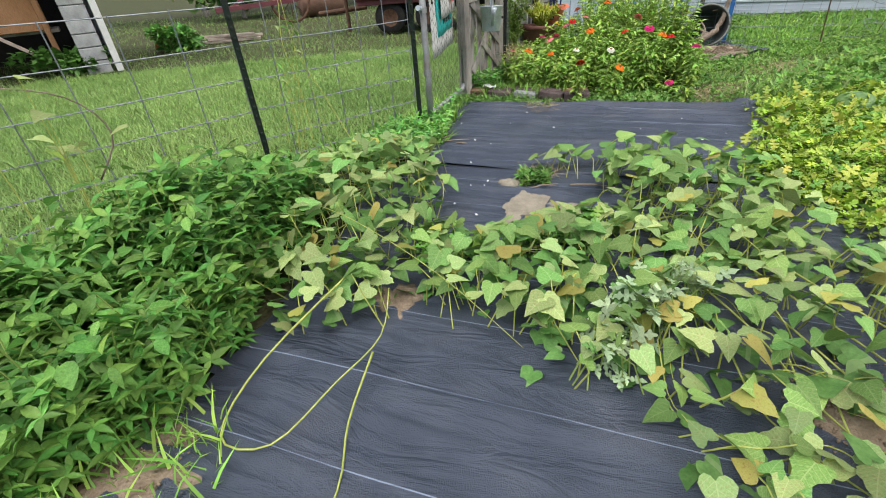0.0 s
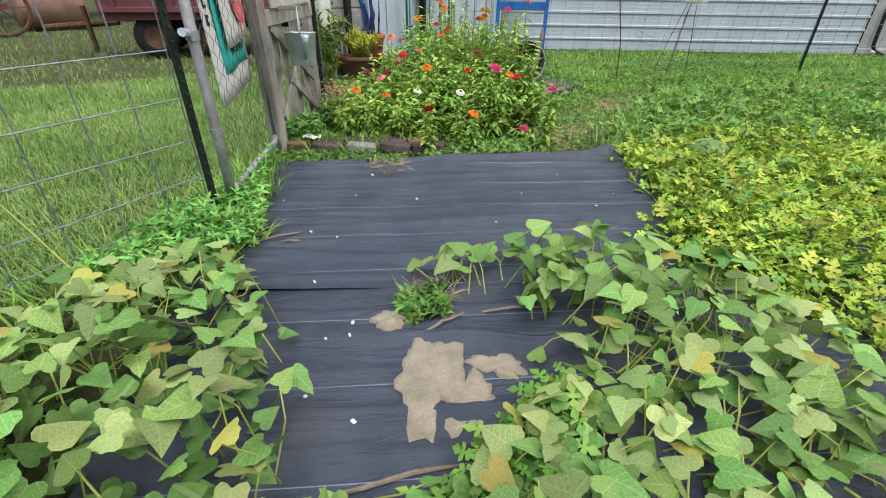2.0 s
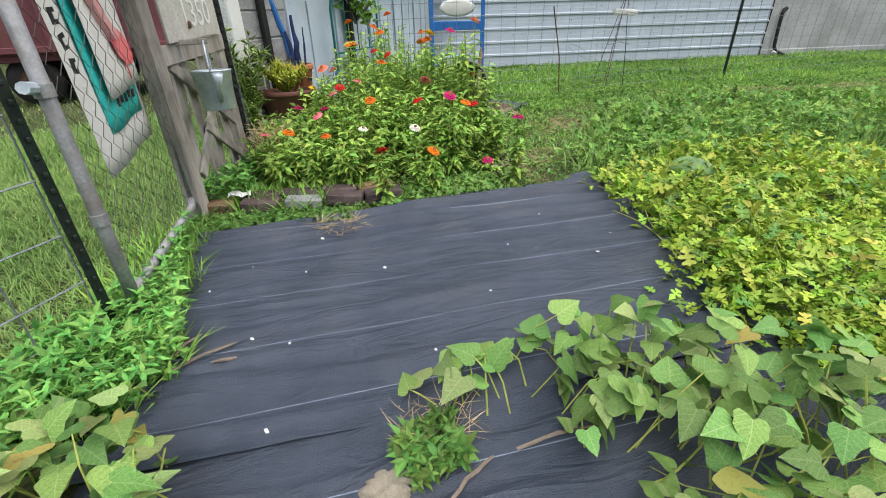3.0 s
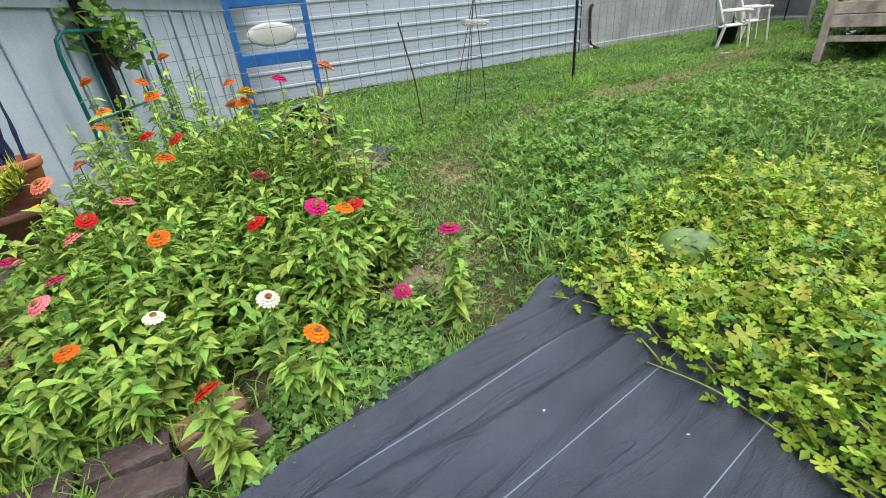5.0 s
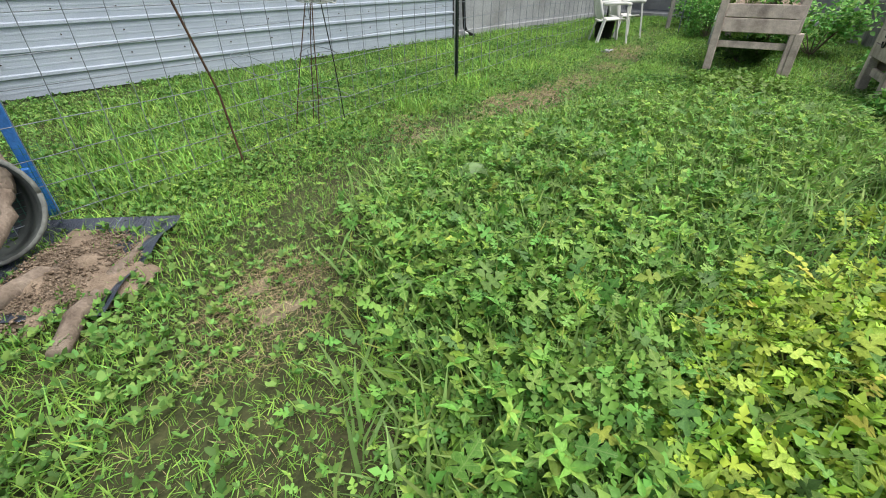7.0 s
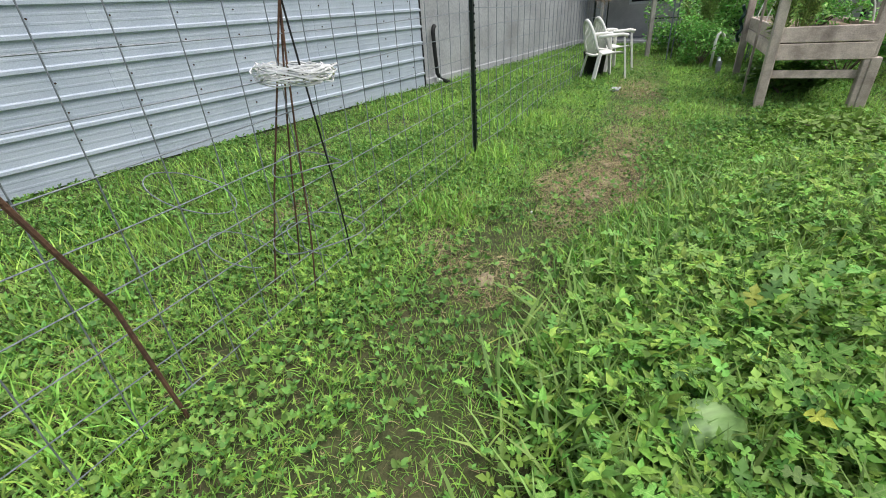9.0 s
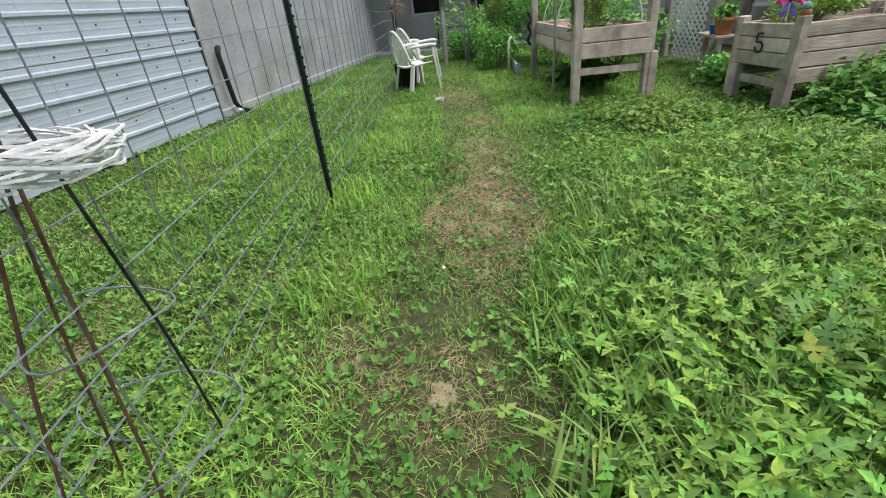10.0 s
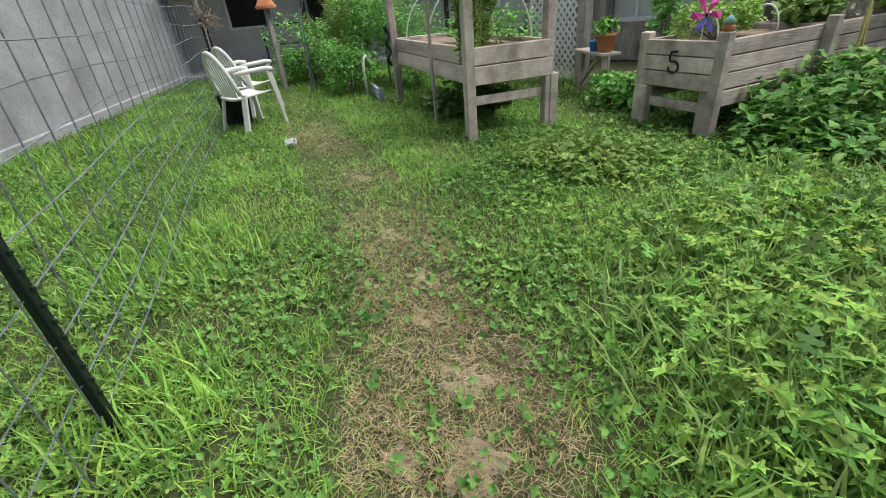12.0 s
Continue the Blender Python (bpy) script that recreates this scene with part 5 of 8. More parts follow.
def porch():
    L = (PB - PA).length
    b = _back
    t = thing("porch_house", PO, "low cream house with a dark porch, its shade painted in, and white roof edge", "house", kind="structure")
    part("wall", Geo().box(L + 1, 0.2, 2.5, pose(L / 2, 1.45 * b, 1.25), 0.01), M_CREAM, t)
    part("porch_floor", Geo().box(L, 2.4, 0.12, pose(L / 2, 1.15 * b, 0.05), 0.01), M_BLOCK, t)
    part("beam", Geo().box(L, 0.10, 0.22, pose(L / 2, 0, 2.16), 0.008), M_BLACK, t, "dark fascia beam")
    part("roof_edge", Geo().box(L + 0.4, 0.10, 0.06, pose(L / 2, -0.12 * b, 2.32), 0.008), M_WHITE, t, "white metal roof edge")
    part("roof", Geo().box(L + 0.4, 2.2, 0.05, pose(L / 2, 0.9 * b, 2.42, 5 * b), 0.008), M_GALV, t)
    # ceiling near black: shade under the porch roof is put into its colour
    part("porch_ceiling", Geo().box(L, 1.4, 0.03, pose(L / 2, 0.72 * b, 2.28), 0.004), M_SHADE, t)
    for x in (0.1, 3.2, 6.4):
        part("porch_post", Geo().box(0.1, 0.1, 2.05, pose(x, 0.02 * b, 1.03), 0.008), M_BLACK, t)
    w = part("window", Geo().box(1.1, 0.06, 0.9, pose(1.6, 1.33 * b, 1.4), 0.008), M_WHITE, t)
    # pane and door take the same near-black shade colour
    part("pane", Geo().box(0.95, 0.03, 0.76, pose(1.6, 1.31 * b, 1.4), 0.004), M_SHADE, w)
    d = part("door", Geo().box(0.9, 0.06, 2.0, pose(3.6, 1.33 * b, 1.1), 0.008), M_SHADE, t)
    part("door_frame", Geo().box(0.08, 0.08, 2.1, pose(3.1, 1.32 * b, 1.1), 0.008), M_BLACK, d)
    part("rail", Geo().tube([(2.2, 0, 0.1), (2.2, 0, 0.95), (2.3, 0, 1.02), (3.2, 0, 1.02)], 0.02, 8), M_BLACK, t)
    part("rail", Geo().tube([(2.2, 0, 0.62), (3.2, 0, 0.62)], 0.015, 8), M_BLACK, t)


porch()


def pot_post(x, y, h, label, yaw=0):
    t = thing("pot_topped_post", pose(x, y, 0, 0, 0, yaw), label, "garden post")
    part("post", Geo().box(0.08, 0.08, h, pose(0, 0, h / 2), 0.006), M_WOODGREY, t)
    part("upturned_pot", Geo().lathe([(0.17, h - 0.02), (0.175, h + 0.03), (0.15, h + 0.035), (0.09, h + 0.17), (0, h + 0.17)], 18), M_TERRA, t, "orange terracotta pot", smooth=True)


pot_post(15.0, 1.75, 1.32, "grey post topped by an upturned terracotta pot")
pot_post(16.2, 2.55, 1.92, "tall grey post topped by an upturned terracotta pot")
twig = thing("twig_bundle", pose(13.45, 3.2, 1.15), "bundle of grey-brown twisted twigs on a fence post", "twig bundle")
rng = random.Random(12)
for k in range(46):
    a = rng.uniform(0, 6.28)
    p = [Vector((0.06 * math.cos(a), 0.06 * math.sin(a), rng.uniform(0, 0.1)))]
    d = Vector((rng.uniform(-0.6, 0.6), rng.uniform(-0.6, 0.2), rng.uniform(-0.35, 0.75)))
    for s in range(4):
        p.append(p[-1] + d * 0.12 + Vector((rng.uniform(-1, 1), rng.uniform(-1, 1), rng.uniform(-1, 1))) * 0.05)
    part("twig", Geo().tube(p, [0.008, 0.007, 0.006, 0.004, 0.002], 4), M_DRIFT, twig)
wa = thing("garden_arch", pose(13.9, 0.95, 0, 0, 0, 60), "vine-covered thin metal garden arch", "arch")
for y in (0, 0.4):
    part("bow", Geo().tube([(0.65 * math.cos(a), y, 1.0 + 0.75 * math.sin(a)) if 0 <= i <= 14 else (0, 0, 0) for i, a in ((i, math.pi * i / 14) for i in range(15))], 0.012, 6), M_WIRE, wa)
    for s in (-1, 1):
        part("leg", Geo().tube([(0.65 * s, y, 0), (0.65 * s, y, 1.0)], 0.012, 6), M_WIRE, wa)

# ---- beyond the first fence: shed, trailer, implement ----
def open_shed():
    a, b = Vector((-4.95, 8.55, 0)), Vector((-9.5, 5.7, 0))
    m = local_frame(a, b)
    s = 1 if (m.to_3x3() @ Vector((0, 1, 0))).y > 0 else -1
    t = thing("open_shed", m, "open-fronted farm shed with white siding, interior shade painted near black", "shed", kind="structure")
    # rear and side walls near black, interior shade painted into them
    part("rear_wall", Geo().box(5.4, 0.1, 3.0, pose(2.7, 3.2 * s, 1.5), 0.01), M_SHADE, t)
    part("side_wall", Geo().box(0.1, 3.2, 3.0, pose(5.4, 1.6 * s, 1.5), 0.01), M_SHADE, t)
    part("roof", Geo().box(6.2, 4.0, 0.1, pose(2.6, 1.5 * s, 3.0, 4 * s), 0.01), M_GALV, t)
    part("front_post", Geo().box(0.10, 0.10, 2.9, pose(0.02, 0, 1.45), 0.008), M_WHITE, t)
    part("front_post", Geo().box(0.10, 0.10, 2.9, pose(3.0, 0, 1.45), 0.008), M_WOODGREY, t)
    sd = part("siding", Geo().box(0.03, 3.1, 2.9, pose(0.05, 1.65 * s, 1.5), 0.004), M_METALWALL, t)
    for k in range(14):
        part("siding_rib", Geo().box(0.03, 3.1, 0.03, pose(0.03, 1.65 * s, 0.2 + 0.2 * k), 0.006), M_METALWALL, sd)
    blk = Geo().box(0.34, 0.2, 0.19, None, 0.01).mesh("pier_block", M_BLOCK)
    for k in range(14):
        part("pier_block", blk, None, t, m=pose(0.30, 0.05 * s, 0.1 + 0.2 * k))
    part("plywood_panel", Geo().box(1.5, 0.03, 0.75, pose(1.45, 0.5 * s, 1.05), 0.006), M_PLYBROWN, t, "raw plywood panel")
    part("plywood_frame", Geo().box(1.6, 0.05, 0.08, pose(1.45, 0.48 * s, 1.42), 0.006).box(0.08, 0.05, 1.3, pose(0.75, 0.47 * s, 0.7), 0.006), M_PLYBROWN, t)
    part("brace", Geo().beam((0.75, 0.45 * s, 0.1), (1.4, 0.45 * s, 0.65), 0.05, 0.05), M_WOOD, t)
    part("bench_shade", Geo().box(2.6, 0.6, 0.06, pose(1.9, 0.9 * s, 0.66), 0.006), M_WOODGREY, t)


open_shed()


def trailer():
    t = thing("farm_trailer", pose(1.25, 11.2, 0, 0, 0, -8), "maroon painted steel farm trailer parked on the lawn", "trailer")
    part("bed", Geo().box(4.4, 1.8, 0.10, pose(0, 0, 0.62), 0.01), M_MAROON, t)
    for y in (-0.9, 0.9):
        part("side", Geo().box(4.4, 0.05, 1.35, pose(0, y, 1.33), 0.01), M_MAROON, t)
    for x in (-2.2, 2.2):
        part("end", Geo().box(0.05, 1.8, 1.35, pose(x, 0, 1.33), 0.01), M_MAROON, t)
    for k in range(6):
        part("stake_rib", Geo().box(0.07, 0.05, 1.3, pose(-2.0 + 0.8 * k, -0.945, 1.33), 0.008), M_MAROON, t)
    part("rail", Geo().box(4.4, 0.07, 0.08, pose(0, -0.93, 0.72), 0.008), M_MAROON, t)
    part("rail", Geo().box(4.4, 0.07, 0.06, pose(0, -0.93, 1.98), 0.008), M_MAROON, t)
    part("chassis", Geo().box(3.6, 0.9, 0.14, pose(0, 0, 0.50), 0.01), M_BLACK, t)
    for x in (-1.55, -0.7, 1.4):
        for y in (-0.75, 0.75):
            w = part("tyre", Geo().lathe([(0.17, -0.09), (0.29, -0.09), (0.32, -0.05), (0.32, 0.05), (0.29, 0.09), (0.17, 0.09)], 22, pose(x, y, 0.32, 90)), M_RUBBER, t, smooth=True)
            part("rim", Geo().lathe([(0, -0.04), (0.16, -0.05), (0.175, -0.08), (0.175, 0.08), (0, 0.04)], 16, pose(x, y, 0.32, 90)), M_RUST, w)
    part("drawbar", Geo().tube([(-2.2, 0, 0.5), (-3.3, 0, 0.42)], 0.05, 8), M_RUST, t)
    part("jack", Geo().tube([(-2.6, -0.2, 0.05), (-2.6, -0.2, 0.75)], 0.04, 8), M_RUST, t)


trailer()
imp = thing("hay_rake", pose(-4.3, 15.2, 0, 0, 0, 20), "rusty red wheeled farm implement in the grass", "farm implement")
part("frame", Geo().beam((-1.2, 0, 0.5), (1.1, 0, 0.6), 0.12, 0.12).beam((-0.8, 0, 0.5), (0.2, 0.1, 1.1), 0.08, 0.08), M_MAROON, imp)
part("wheel", Geo().tube([(0.9 + 0.55 * math.cos(a), 0, 0.58 + 0.55 * math.sin(a)) for a in (2 * math.pi * i / 20 for i in range(21))], 0.04, 6), M_RUST, imp)
for k in range(8):
    part("spoke", Geo().tube([(0.9, 0, 0.58), (0.9 + 0.55 * math.cos(k * 0.785), 0, 0.58 + 0.55 * math.sin(k * 0.785))], 0.012, 4), M_RUST, imp)
solid("rusty_tank", Geo().lathe([(0, -0.7), (0.5, -0.7), (0.55, -0.6), (0.55, 0.6), (0.5, 0.7), (0, 0.7)], 20, pose(0, 0, 0.55, 0, 90)), mat("faded_red_tank", (0.18, 0.10, 0.08), (0.28, 0.17, 0.13), 3, 0.8, 0.2), "faded rusty tank lying in the grass", "tank", smooth=True, m=pose(-2.9, 17.5, 0, 0, 0, 20))
solid("wood_pile", Geo().box(1.3, 0.14, 0.05, pose(0, 0, 0.03)).box(1.2, 0.12, 0.05, pose(0.1, 0.1, 0.085, 0, 0, 14)).box(1.1, 0.1, 0.05, pose(0, 0, 0.14, 0, 0, -9)), M_WOOD, "small pile of old planks in the grass", "wood pile", m=pose(-4.1, 11.6, 0, 0, 0, 10))
solid("orange_sheet", Geo().box(0.35, 0.03, 0.5, pose(0, 0, 0.22, 12, 20, 0), 0.01), mat("orange_board", (0.45, 0.17, 0.05), (0.6, 0.27, 0.09), 4, 0.7, 0.2), "orange board propped against a bush", "board", m=pose(-5.25, 11.0, 0, 0, 0, 30))

for k in range(3):
    solid("planter_hoop", Geo().tube([(0.0, 0.40 * math.cos(q), 0.55 * math.sin(q)) for q in (math.pi * i / 16 for i in range(17))], 0.008, 6), M_PLASTIC, "white plastic hoop arching over the tall planter", "hoop", group="planter hoops", smooth=True, m=PL1 @ pose(0.35 + 0.8 * k, 0.40, 0.74))
solid("white_hook", Geo().tube([(0, 0, 0), (0, 0, 0.42), (0.03, 0, 0.52), (0.10, 0, 0.56), (0.17, 0, 0.50), (0.24, 0, 0.42)], 0.022, 8), M_PLASTIC, "white plastic swan-neck pipe in the shrubs", "pipe", smooth=True, m=pose(12.75, 1.35, 0, 0, 0, -60))
wf = thing("white_fence", pose(8.0, -3.3, 0, 0, 0, 184), "white sheet-metal fence beyond the planters", "fence", kind="structure")
for k in range(6):
    part("sheet", Geo().box(0.98, 0.02, 1.25, pose(0.5 + k, 0, 0.7), 0.004), M_METALWALL, wf)
    part("post", Geo().box(0.08, 0.08, 1.5, pose(k * 1.0, -0.05, 0.75), 0.006), M_WOODGREY, wf)

# ---- litter on the fabric ----
rng = random.Random(44)
peb = [Geo().lathe([(0, -0.4), (0.5, -0.25), (0.62, 0), (0.45, 0.28), (0, 0.4)], 7, None, 1.0, 0.75).mesh("pebble", M_WHITE), Geo().box(1.2, 0.8, 0.25, None, 0.1).mesh("shell_bit", M_WHITE)]
for i, (px, py) in enumerate([(0.46, 3.31), (0.18, 3.68), (0.31, 3.86), (0.42, 3.62), (0.52, 3.95), (0.62, 3.9), (0.36, 3.42), (0.27, 2.98), (0.22, 2.62), (0.30, 2.60), (0.33, 2.66), (1.88, 3.02), (1.0, 3.55), (2.54, 3.40), (2.58, 3.42), (1.45, 4.13), (1.5, 4.1), (1.75, 4.05), (0.95, 4.2), (1.05, 4.22), (0.5, 2.05), (0.47, 2.16), (0.34, 1.97), (0.6, 2.62), (1.25, 3.1), (1.6, 3.35), (2.0, 3.5), (2.1, 3.1), (0.85, 2.95), (0.9, 4.02), (0.7, 3.75), (0.2, 2.25), (0.1, 2.4), (2.35, 4.2), (2.42, 4.3), (2.5, 4.15), (2.6, 4.35), (2.38, 4.45)]):
    s = rng.uniform(0.008, 0.018)
    ob = new("pebble", peb[i % 2])
    ob.matrix_basis = Matrix.Translation((px, py, 0.024)) @ pose(0, 0, 0, rng.uniform(-30, 30), rng.uniform(-30, 30), rng.uniform(0, 360)) @ Matrix.Scale(s, 4)
    tagged(ob, "small white stone chip lying on the dark fabric", "pebble", "white stone chips")
for sx, sy, yw, ln in ((0.20, 3.42, 4, 0.22), (0.16, 3.52, 35, 0.14), (0.25, 3.36, 160, 0.08), (0.62, 2.5, 10, 0.2), (0.28, 2.02, -14, 0.34), (0.9, 2.45, -20, 0.25)):
    solid("dry_twig", branch(Geo(), [(-ln / 2, 0, 0), (0, 0.008, 0.006), (ln / 2, 0, 0)], [0.005, 0.006, 0.003], rng, 5), M_DRIFT, "pale dry twig lying on the fabric", "twig", m=pose(sx, sy, 0.03, 0, 0, yw))
def paper():
    """Small crumpled sheet."""
    r = random.Random(9)
    v = [(0.022 * (i - 3) + r.uniform(-0.007, 0.007), 0.018 * (j - 1.5) + r.uniform(-0.007, 0.007), r.uniform(0.0, 0.028)) for i in range(7) for j in range(4)]
    return v, [(4 * i + j, 4 * i + 4 + j, 4 * i + 5 + j, 4 * i + 1 + j) for i in range(6) for j in range(3)]


solid("paper_scrap", Geo().add(*paper()), M_WHITE, "crumpled white paper scrap on the edging bricks", "litter", m=pose(0.70, 4.79, 0.085, 6, 4, -20))

# ---- plants ----
def leaf(outline, fold=0.25, curl=0.25, centre=(0.4, 0.0)):
    """Flat outline of one half, mirrored and fanned round a centre; folded on the midrib and curled down."""
    half = [(x, y) for x, y in outline]
    pts = half + [(x, -y) for x, y in reversed(half) if y > 1e-6]
    v = [(centre[0], 0.0)] + pts
    z = [fold * abs(y) - curl * x * x for x, y in v]
    n = len(pts)
    tri = [(0, 1 + i, 1 + (i + 1) % n) for i in range(n)]
    return np.array([(x, y, c) for (x, y), c in zip(v, z)]), np.array(tri)[:, ::-1]


HEART = leaf([(0.0, 0.0), (-0.11, 0.11), (-0.15, 0.27), (-0.06, 0.42), (0.10, 0.51), (0.24, 0.46), (0.40, 0.36), (0.62, 0.25), (0.84, 0.11), (1.0, 0.0)], 0.12, 0.26)
HEART2 = leaf([(0.02, 0.0), (-0.10, 0.16), (-0.14, 0.34), (0.0, 0.46), (0.17, 0.43), (0.30, 0.45), (0.50, 0.28), (0.74, 0.20), (0.90, 0.07), (1.0, 0.0)], -0.10, 0.30)
MELON = leaf([(0.0, 0.03), (0.08, 0.09), (0.05, 0.24), (0.12, 0.30), (0.21, 0.26), (0.26, 0.11), (0.35, 0.10), (0.35, 0.30), (0.42, 0.39), (0.51, 0.39), (0.56, 0.30), (0.53, 0.11), (0.65, 0.10), (0.69, 0.23), (0.77, 0.25), (0.85, 0.09), (0.96, 0.08), (1.0, 0.0)], 0.14, 0.28, (0.4, 0.0))
MELS = leaf([(0.0, 0.02), (0.10, 0.20), (0.20, 0.20), (0.27, 0.08), (0.36, 0.30), (0.50, 0.32), (0.55, 0.09), (0.70, 0.20), (0.84, 0.10), (1.0, 0.0)], 0.2, 0.35, (0.4, 0.0))
ZLEAF = leaf([(0.0, 0.0), (0.10, 0.13), (0.32, 0.23), (0.62, 0.17), (0.86, 0.06), (1.0, 0.0)], 0.3, 0.45)
LANCE = leaf([(0.0, 0.0), (0.12, 0.11), (0.35, 0.19), (0.6, 0.15), (0.85, 0.05), (1.0, 0.0)], 0.35, 0.35)
OVALS = leaf([(0.0, 0.0), (0.32, 0.30), (0.74, 0.22), (1.0, 0.0)], 0.25, 0.2)
OVAL = leaf([(0.0, 0.0), (0.15, 0.22), (0.45, 0.31), (0.75, 0.22), (1.0, 0.0)], 0.25, 0.2)
STAR = leaf([(0.0, 0.0), (-0.04, 0.22), (-0.12, 0.46), (0.14, 0.30), (0.34, 0.40), (0.46, 0.44), (0.48, 0.20), (0.75, 0.10), (1.0, 0.0)], 0.15, 0.25)
BLADE = (np.array([(0, -0.03, 0), (0, 0.03, 0), (0.5, -0.026, 0.03), (0.5, 0.026, 0.03), (1, 0, -0.12)], float),
         np.array([(0, 2, 1), (1, 2, 3), (2, 4, 3)]))
STRAW = (np.array([(0, -0.012, 0), (0, 0.012, 0), (0.5, 0.03, 0.01), (0.5, 0.055, 0.01), (1, 0.0, 0)], float), np.array([(0, 2, 1), (1, 2, 3), (2, 4, 3)]))


def cluster(tmpl, n, size, tilt, gap=0.0):
    """A small rosette of n leaves as one template."""
    vs, fs, o = [], [], 0
    for k in range(n):
        r = rotations(np.array([2 * math.pi * k / n + 0.3 * (k % 2)]), np.array([tilt + 0.15 * (k % 3)]), np.array([0.15 * (k % 2)]))[0]
        t = tmpl[0] * size * (0.8 + 0.2 * ((k * 7) % 3)) + np.array((gap, 0, 0))
        vs.append(t @ r.T)
        fs.append(tmpl[1] + o)
        o += len(t)
    return np.vstack(vs), np.vstack(fs)


# foliage colours
L_HEART = leafmat("sweet_potato_green", (0.117, 0.247, 0.053), (0.235, 0.405, 0.11), scale=18, vein=(0.40, 0.50, 0.22))
L_HEARTP = leafmat("sweet_potato_pale", (0.231, 0.345, 0.108), (0.357, 0.472, 0.18), scale=16, stain=(0.26, 0.17, 0.07), stain_amount=0.5, stain_scale=14, vein=(0.50, 0.56, 0.28))
L_HEARTY = leafmat("sweet_potato_yellowing", (0.34, 0.34, 0.07), (0.48, 0.47, 0.13), scale=12, stain=(0.22, 0.11, 0.03), stain_amount=0.7, stain_scale=12)
L_MELY = leafmat("melon_yellow_green", (0.242, 0.356, 0.043), (0.44, 0.554, 0.095), scale=14)
L_MELYY = leafmat("melon_yellowed", (0.36, 0.40, 0.05), (0.52, 0.54, 0.10), scale=14, stain=(0.25, 0.17, 0.05), stain_amount=0.4, stain_scale=16)
L_MELU = leafmat("melon_undergrowth", (0.201, 0.353, 0.034), (0.432, 0.59, 0.076), scale=1.3, fine=6, island=True, random_tint=0.45, bump=0)
L_MELGU = leafmat("melon_green_undergrowth", (0.111, 0.255, 0.043), (0.255, 0.462, 0.09), scale=1.3, fine=6, island=True, random_tint=0.45, bump=0)
L_MELG = leafmat("melon_green", (0.097, 0.236, 0.04), (0.198, 0.389, 0.072), scale=14, vein=(0.34, 0.46, 0.16))
L_MELD = leafmat("melon_dull", (0.095, 0.193, 0.053), (0.177, 0.31, 0.081), scale=14)
L_DARK = leafmat("dark_bush_green", (0.068, 0.18, 0.031), (0.151, 0.333, 0.066), scale=10)
L_ZIN = leafmat("zinnia_green", (0.178, 0.324, 0.054), (0.392, 0.572, 0.119), scale=4, island=True, random_tint=0.45, bump=0)
L_LIME = leafmat("chartreuse_vine", (0.45, 0.51, 0.025), (0.64, 0.67, 0.06), scale=10)
L_STEM = mat("green_stem", (0.16, 0.25, 0.06), (0.30, 0.38, 0.10), 20, 0.6, 0.1)
L_STEMY = mat("yellow_vine", (0.28, 0.33, 0.07), (0.42, 0.46, 0.12), 20, 0.6, 0.1)
G_MIX = leafmat("grass_blades", (0.162, 0.333, 0.055), (0.326, 0.556, 0.105), scale=0.9, fine=5, island=True, random_tint=0.45, bump=0)
G_WEED = leafmat("broadleaf_weeds", (0.086, 0.204, 0.041), (0.208, 0.374, 0.084), scale=1.1, fine=6, island=True, random_tint=0.45, bump=0)
G_LAWN = leafmat("mown_lawn", (0.18, 0.319, 0.08), (0.32, 0.465, 0.144), scale=0.6, fine=5, island=True, random_tint=0.35, bump=0)
G_STRAW = leafmat("dry_straw", (0.345, 0.265, 0.138), (0.552, 0.437, 0.253), scale=3, fine=8, island=True, random_tint=0.35, bump=0, translucent=0.1)
L_BUSH = leafmat("mid_green_foliage", (0.121, 0.313, 0.062), (0.251, 0.518, 0.123), scale=4, island=True, random_tint=0.45, bump=0)
L_DARKU = leafmat("dark_bush_foliage", (0.068, 0.18, 0.031), (0.16, 0.343, 0.066), scale=4, island=True, random_tint=0.45, bump=0)
L_WEEDY = leafmat("leafy_weed_green", (0.123, 0.262, 0.039), (0.263, 0.448, 0.076), scale=2, island=True, random_tint=0.45, bump=0)
L_TREE = leafmat("tree_foliage", (0.039, 0.105, 0.019), (0.098, 0.196, 0.042), scale=1, island=True, random_tint=0.4, bump=0)


def stuff(name, arrays, material, label, category, parent=None, kind="stuff"):
    """Joined small leaves or blades as one object."""
    o, vs, fs = 0, [], []
    for v, f in arrays:
        vs.append(v)
        fs.append(f + o)
        o += len(v)
    ob = new(name, big_mesh(name, np.vstack(vs), np.vstack(fs), material))
    if parent:
        ob.parent = parent
        ob["kind"] = kind
        return ob
    return tagged(ob, label, category, kind=kind)


PATHLINE = [(2.5, 4.1), (3.2, 4.6), (4.0, 5.0), (4.6, 5.15), (5.6, 5.1), (6.4, 4.8), (7.2, 4.4), (8.2, 3.9), (9.2, 3.5), (10.6, 3.1), (12, 2.6), (14, 2.1), (16, 1.6)]


def path_distance(x, y):
    d = np.full(len(x), 99.0)
    for (x1, y1), (x2, y2) in zip(PATHLINE, PATHLINE[1:]):
        t = np.clip(((x - x1) * (x2 - x1) + (y - y1) * (y2 - y1)) / ((x2 - x1) ** 2 + (y2 - y1) ** 2), 0, 1)
        d = np.minimum(d, np.hypot(x - x1 - t * (x2 - x1), y - y1 - t * (y2 - y1)))
    return d


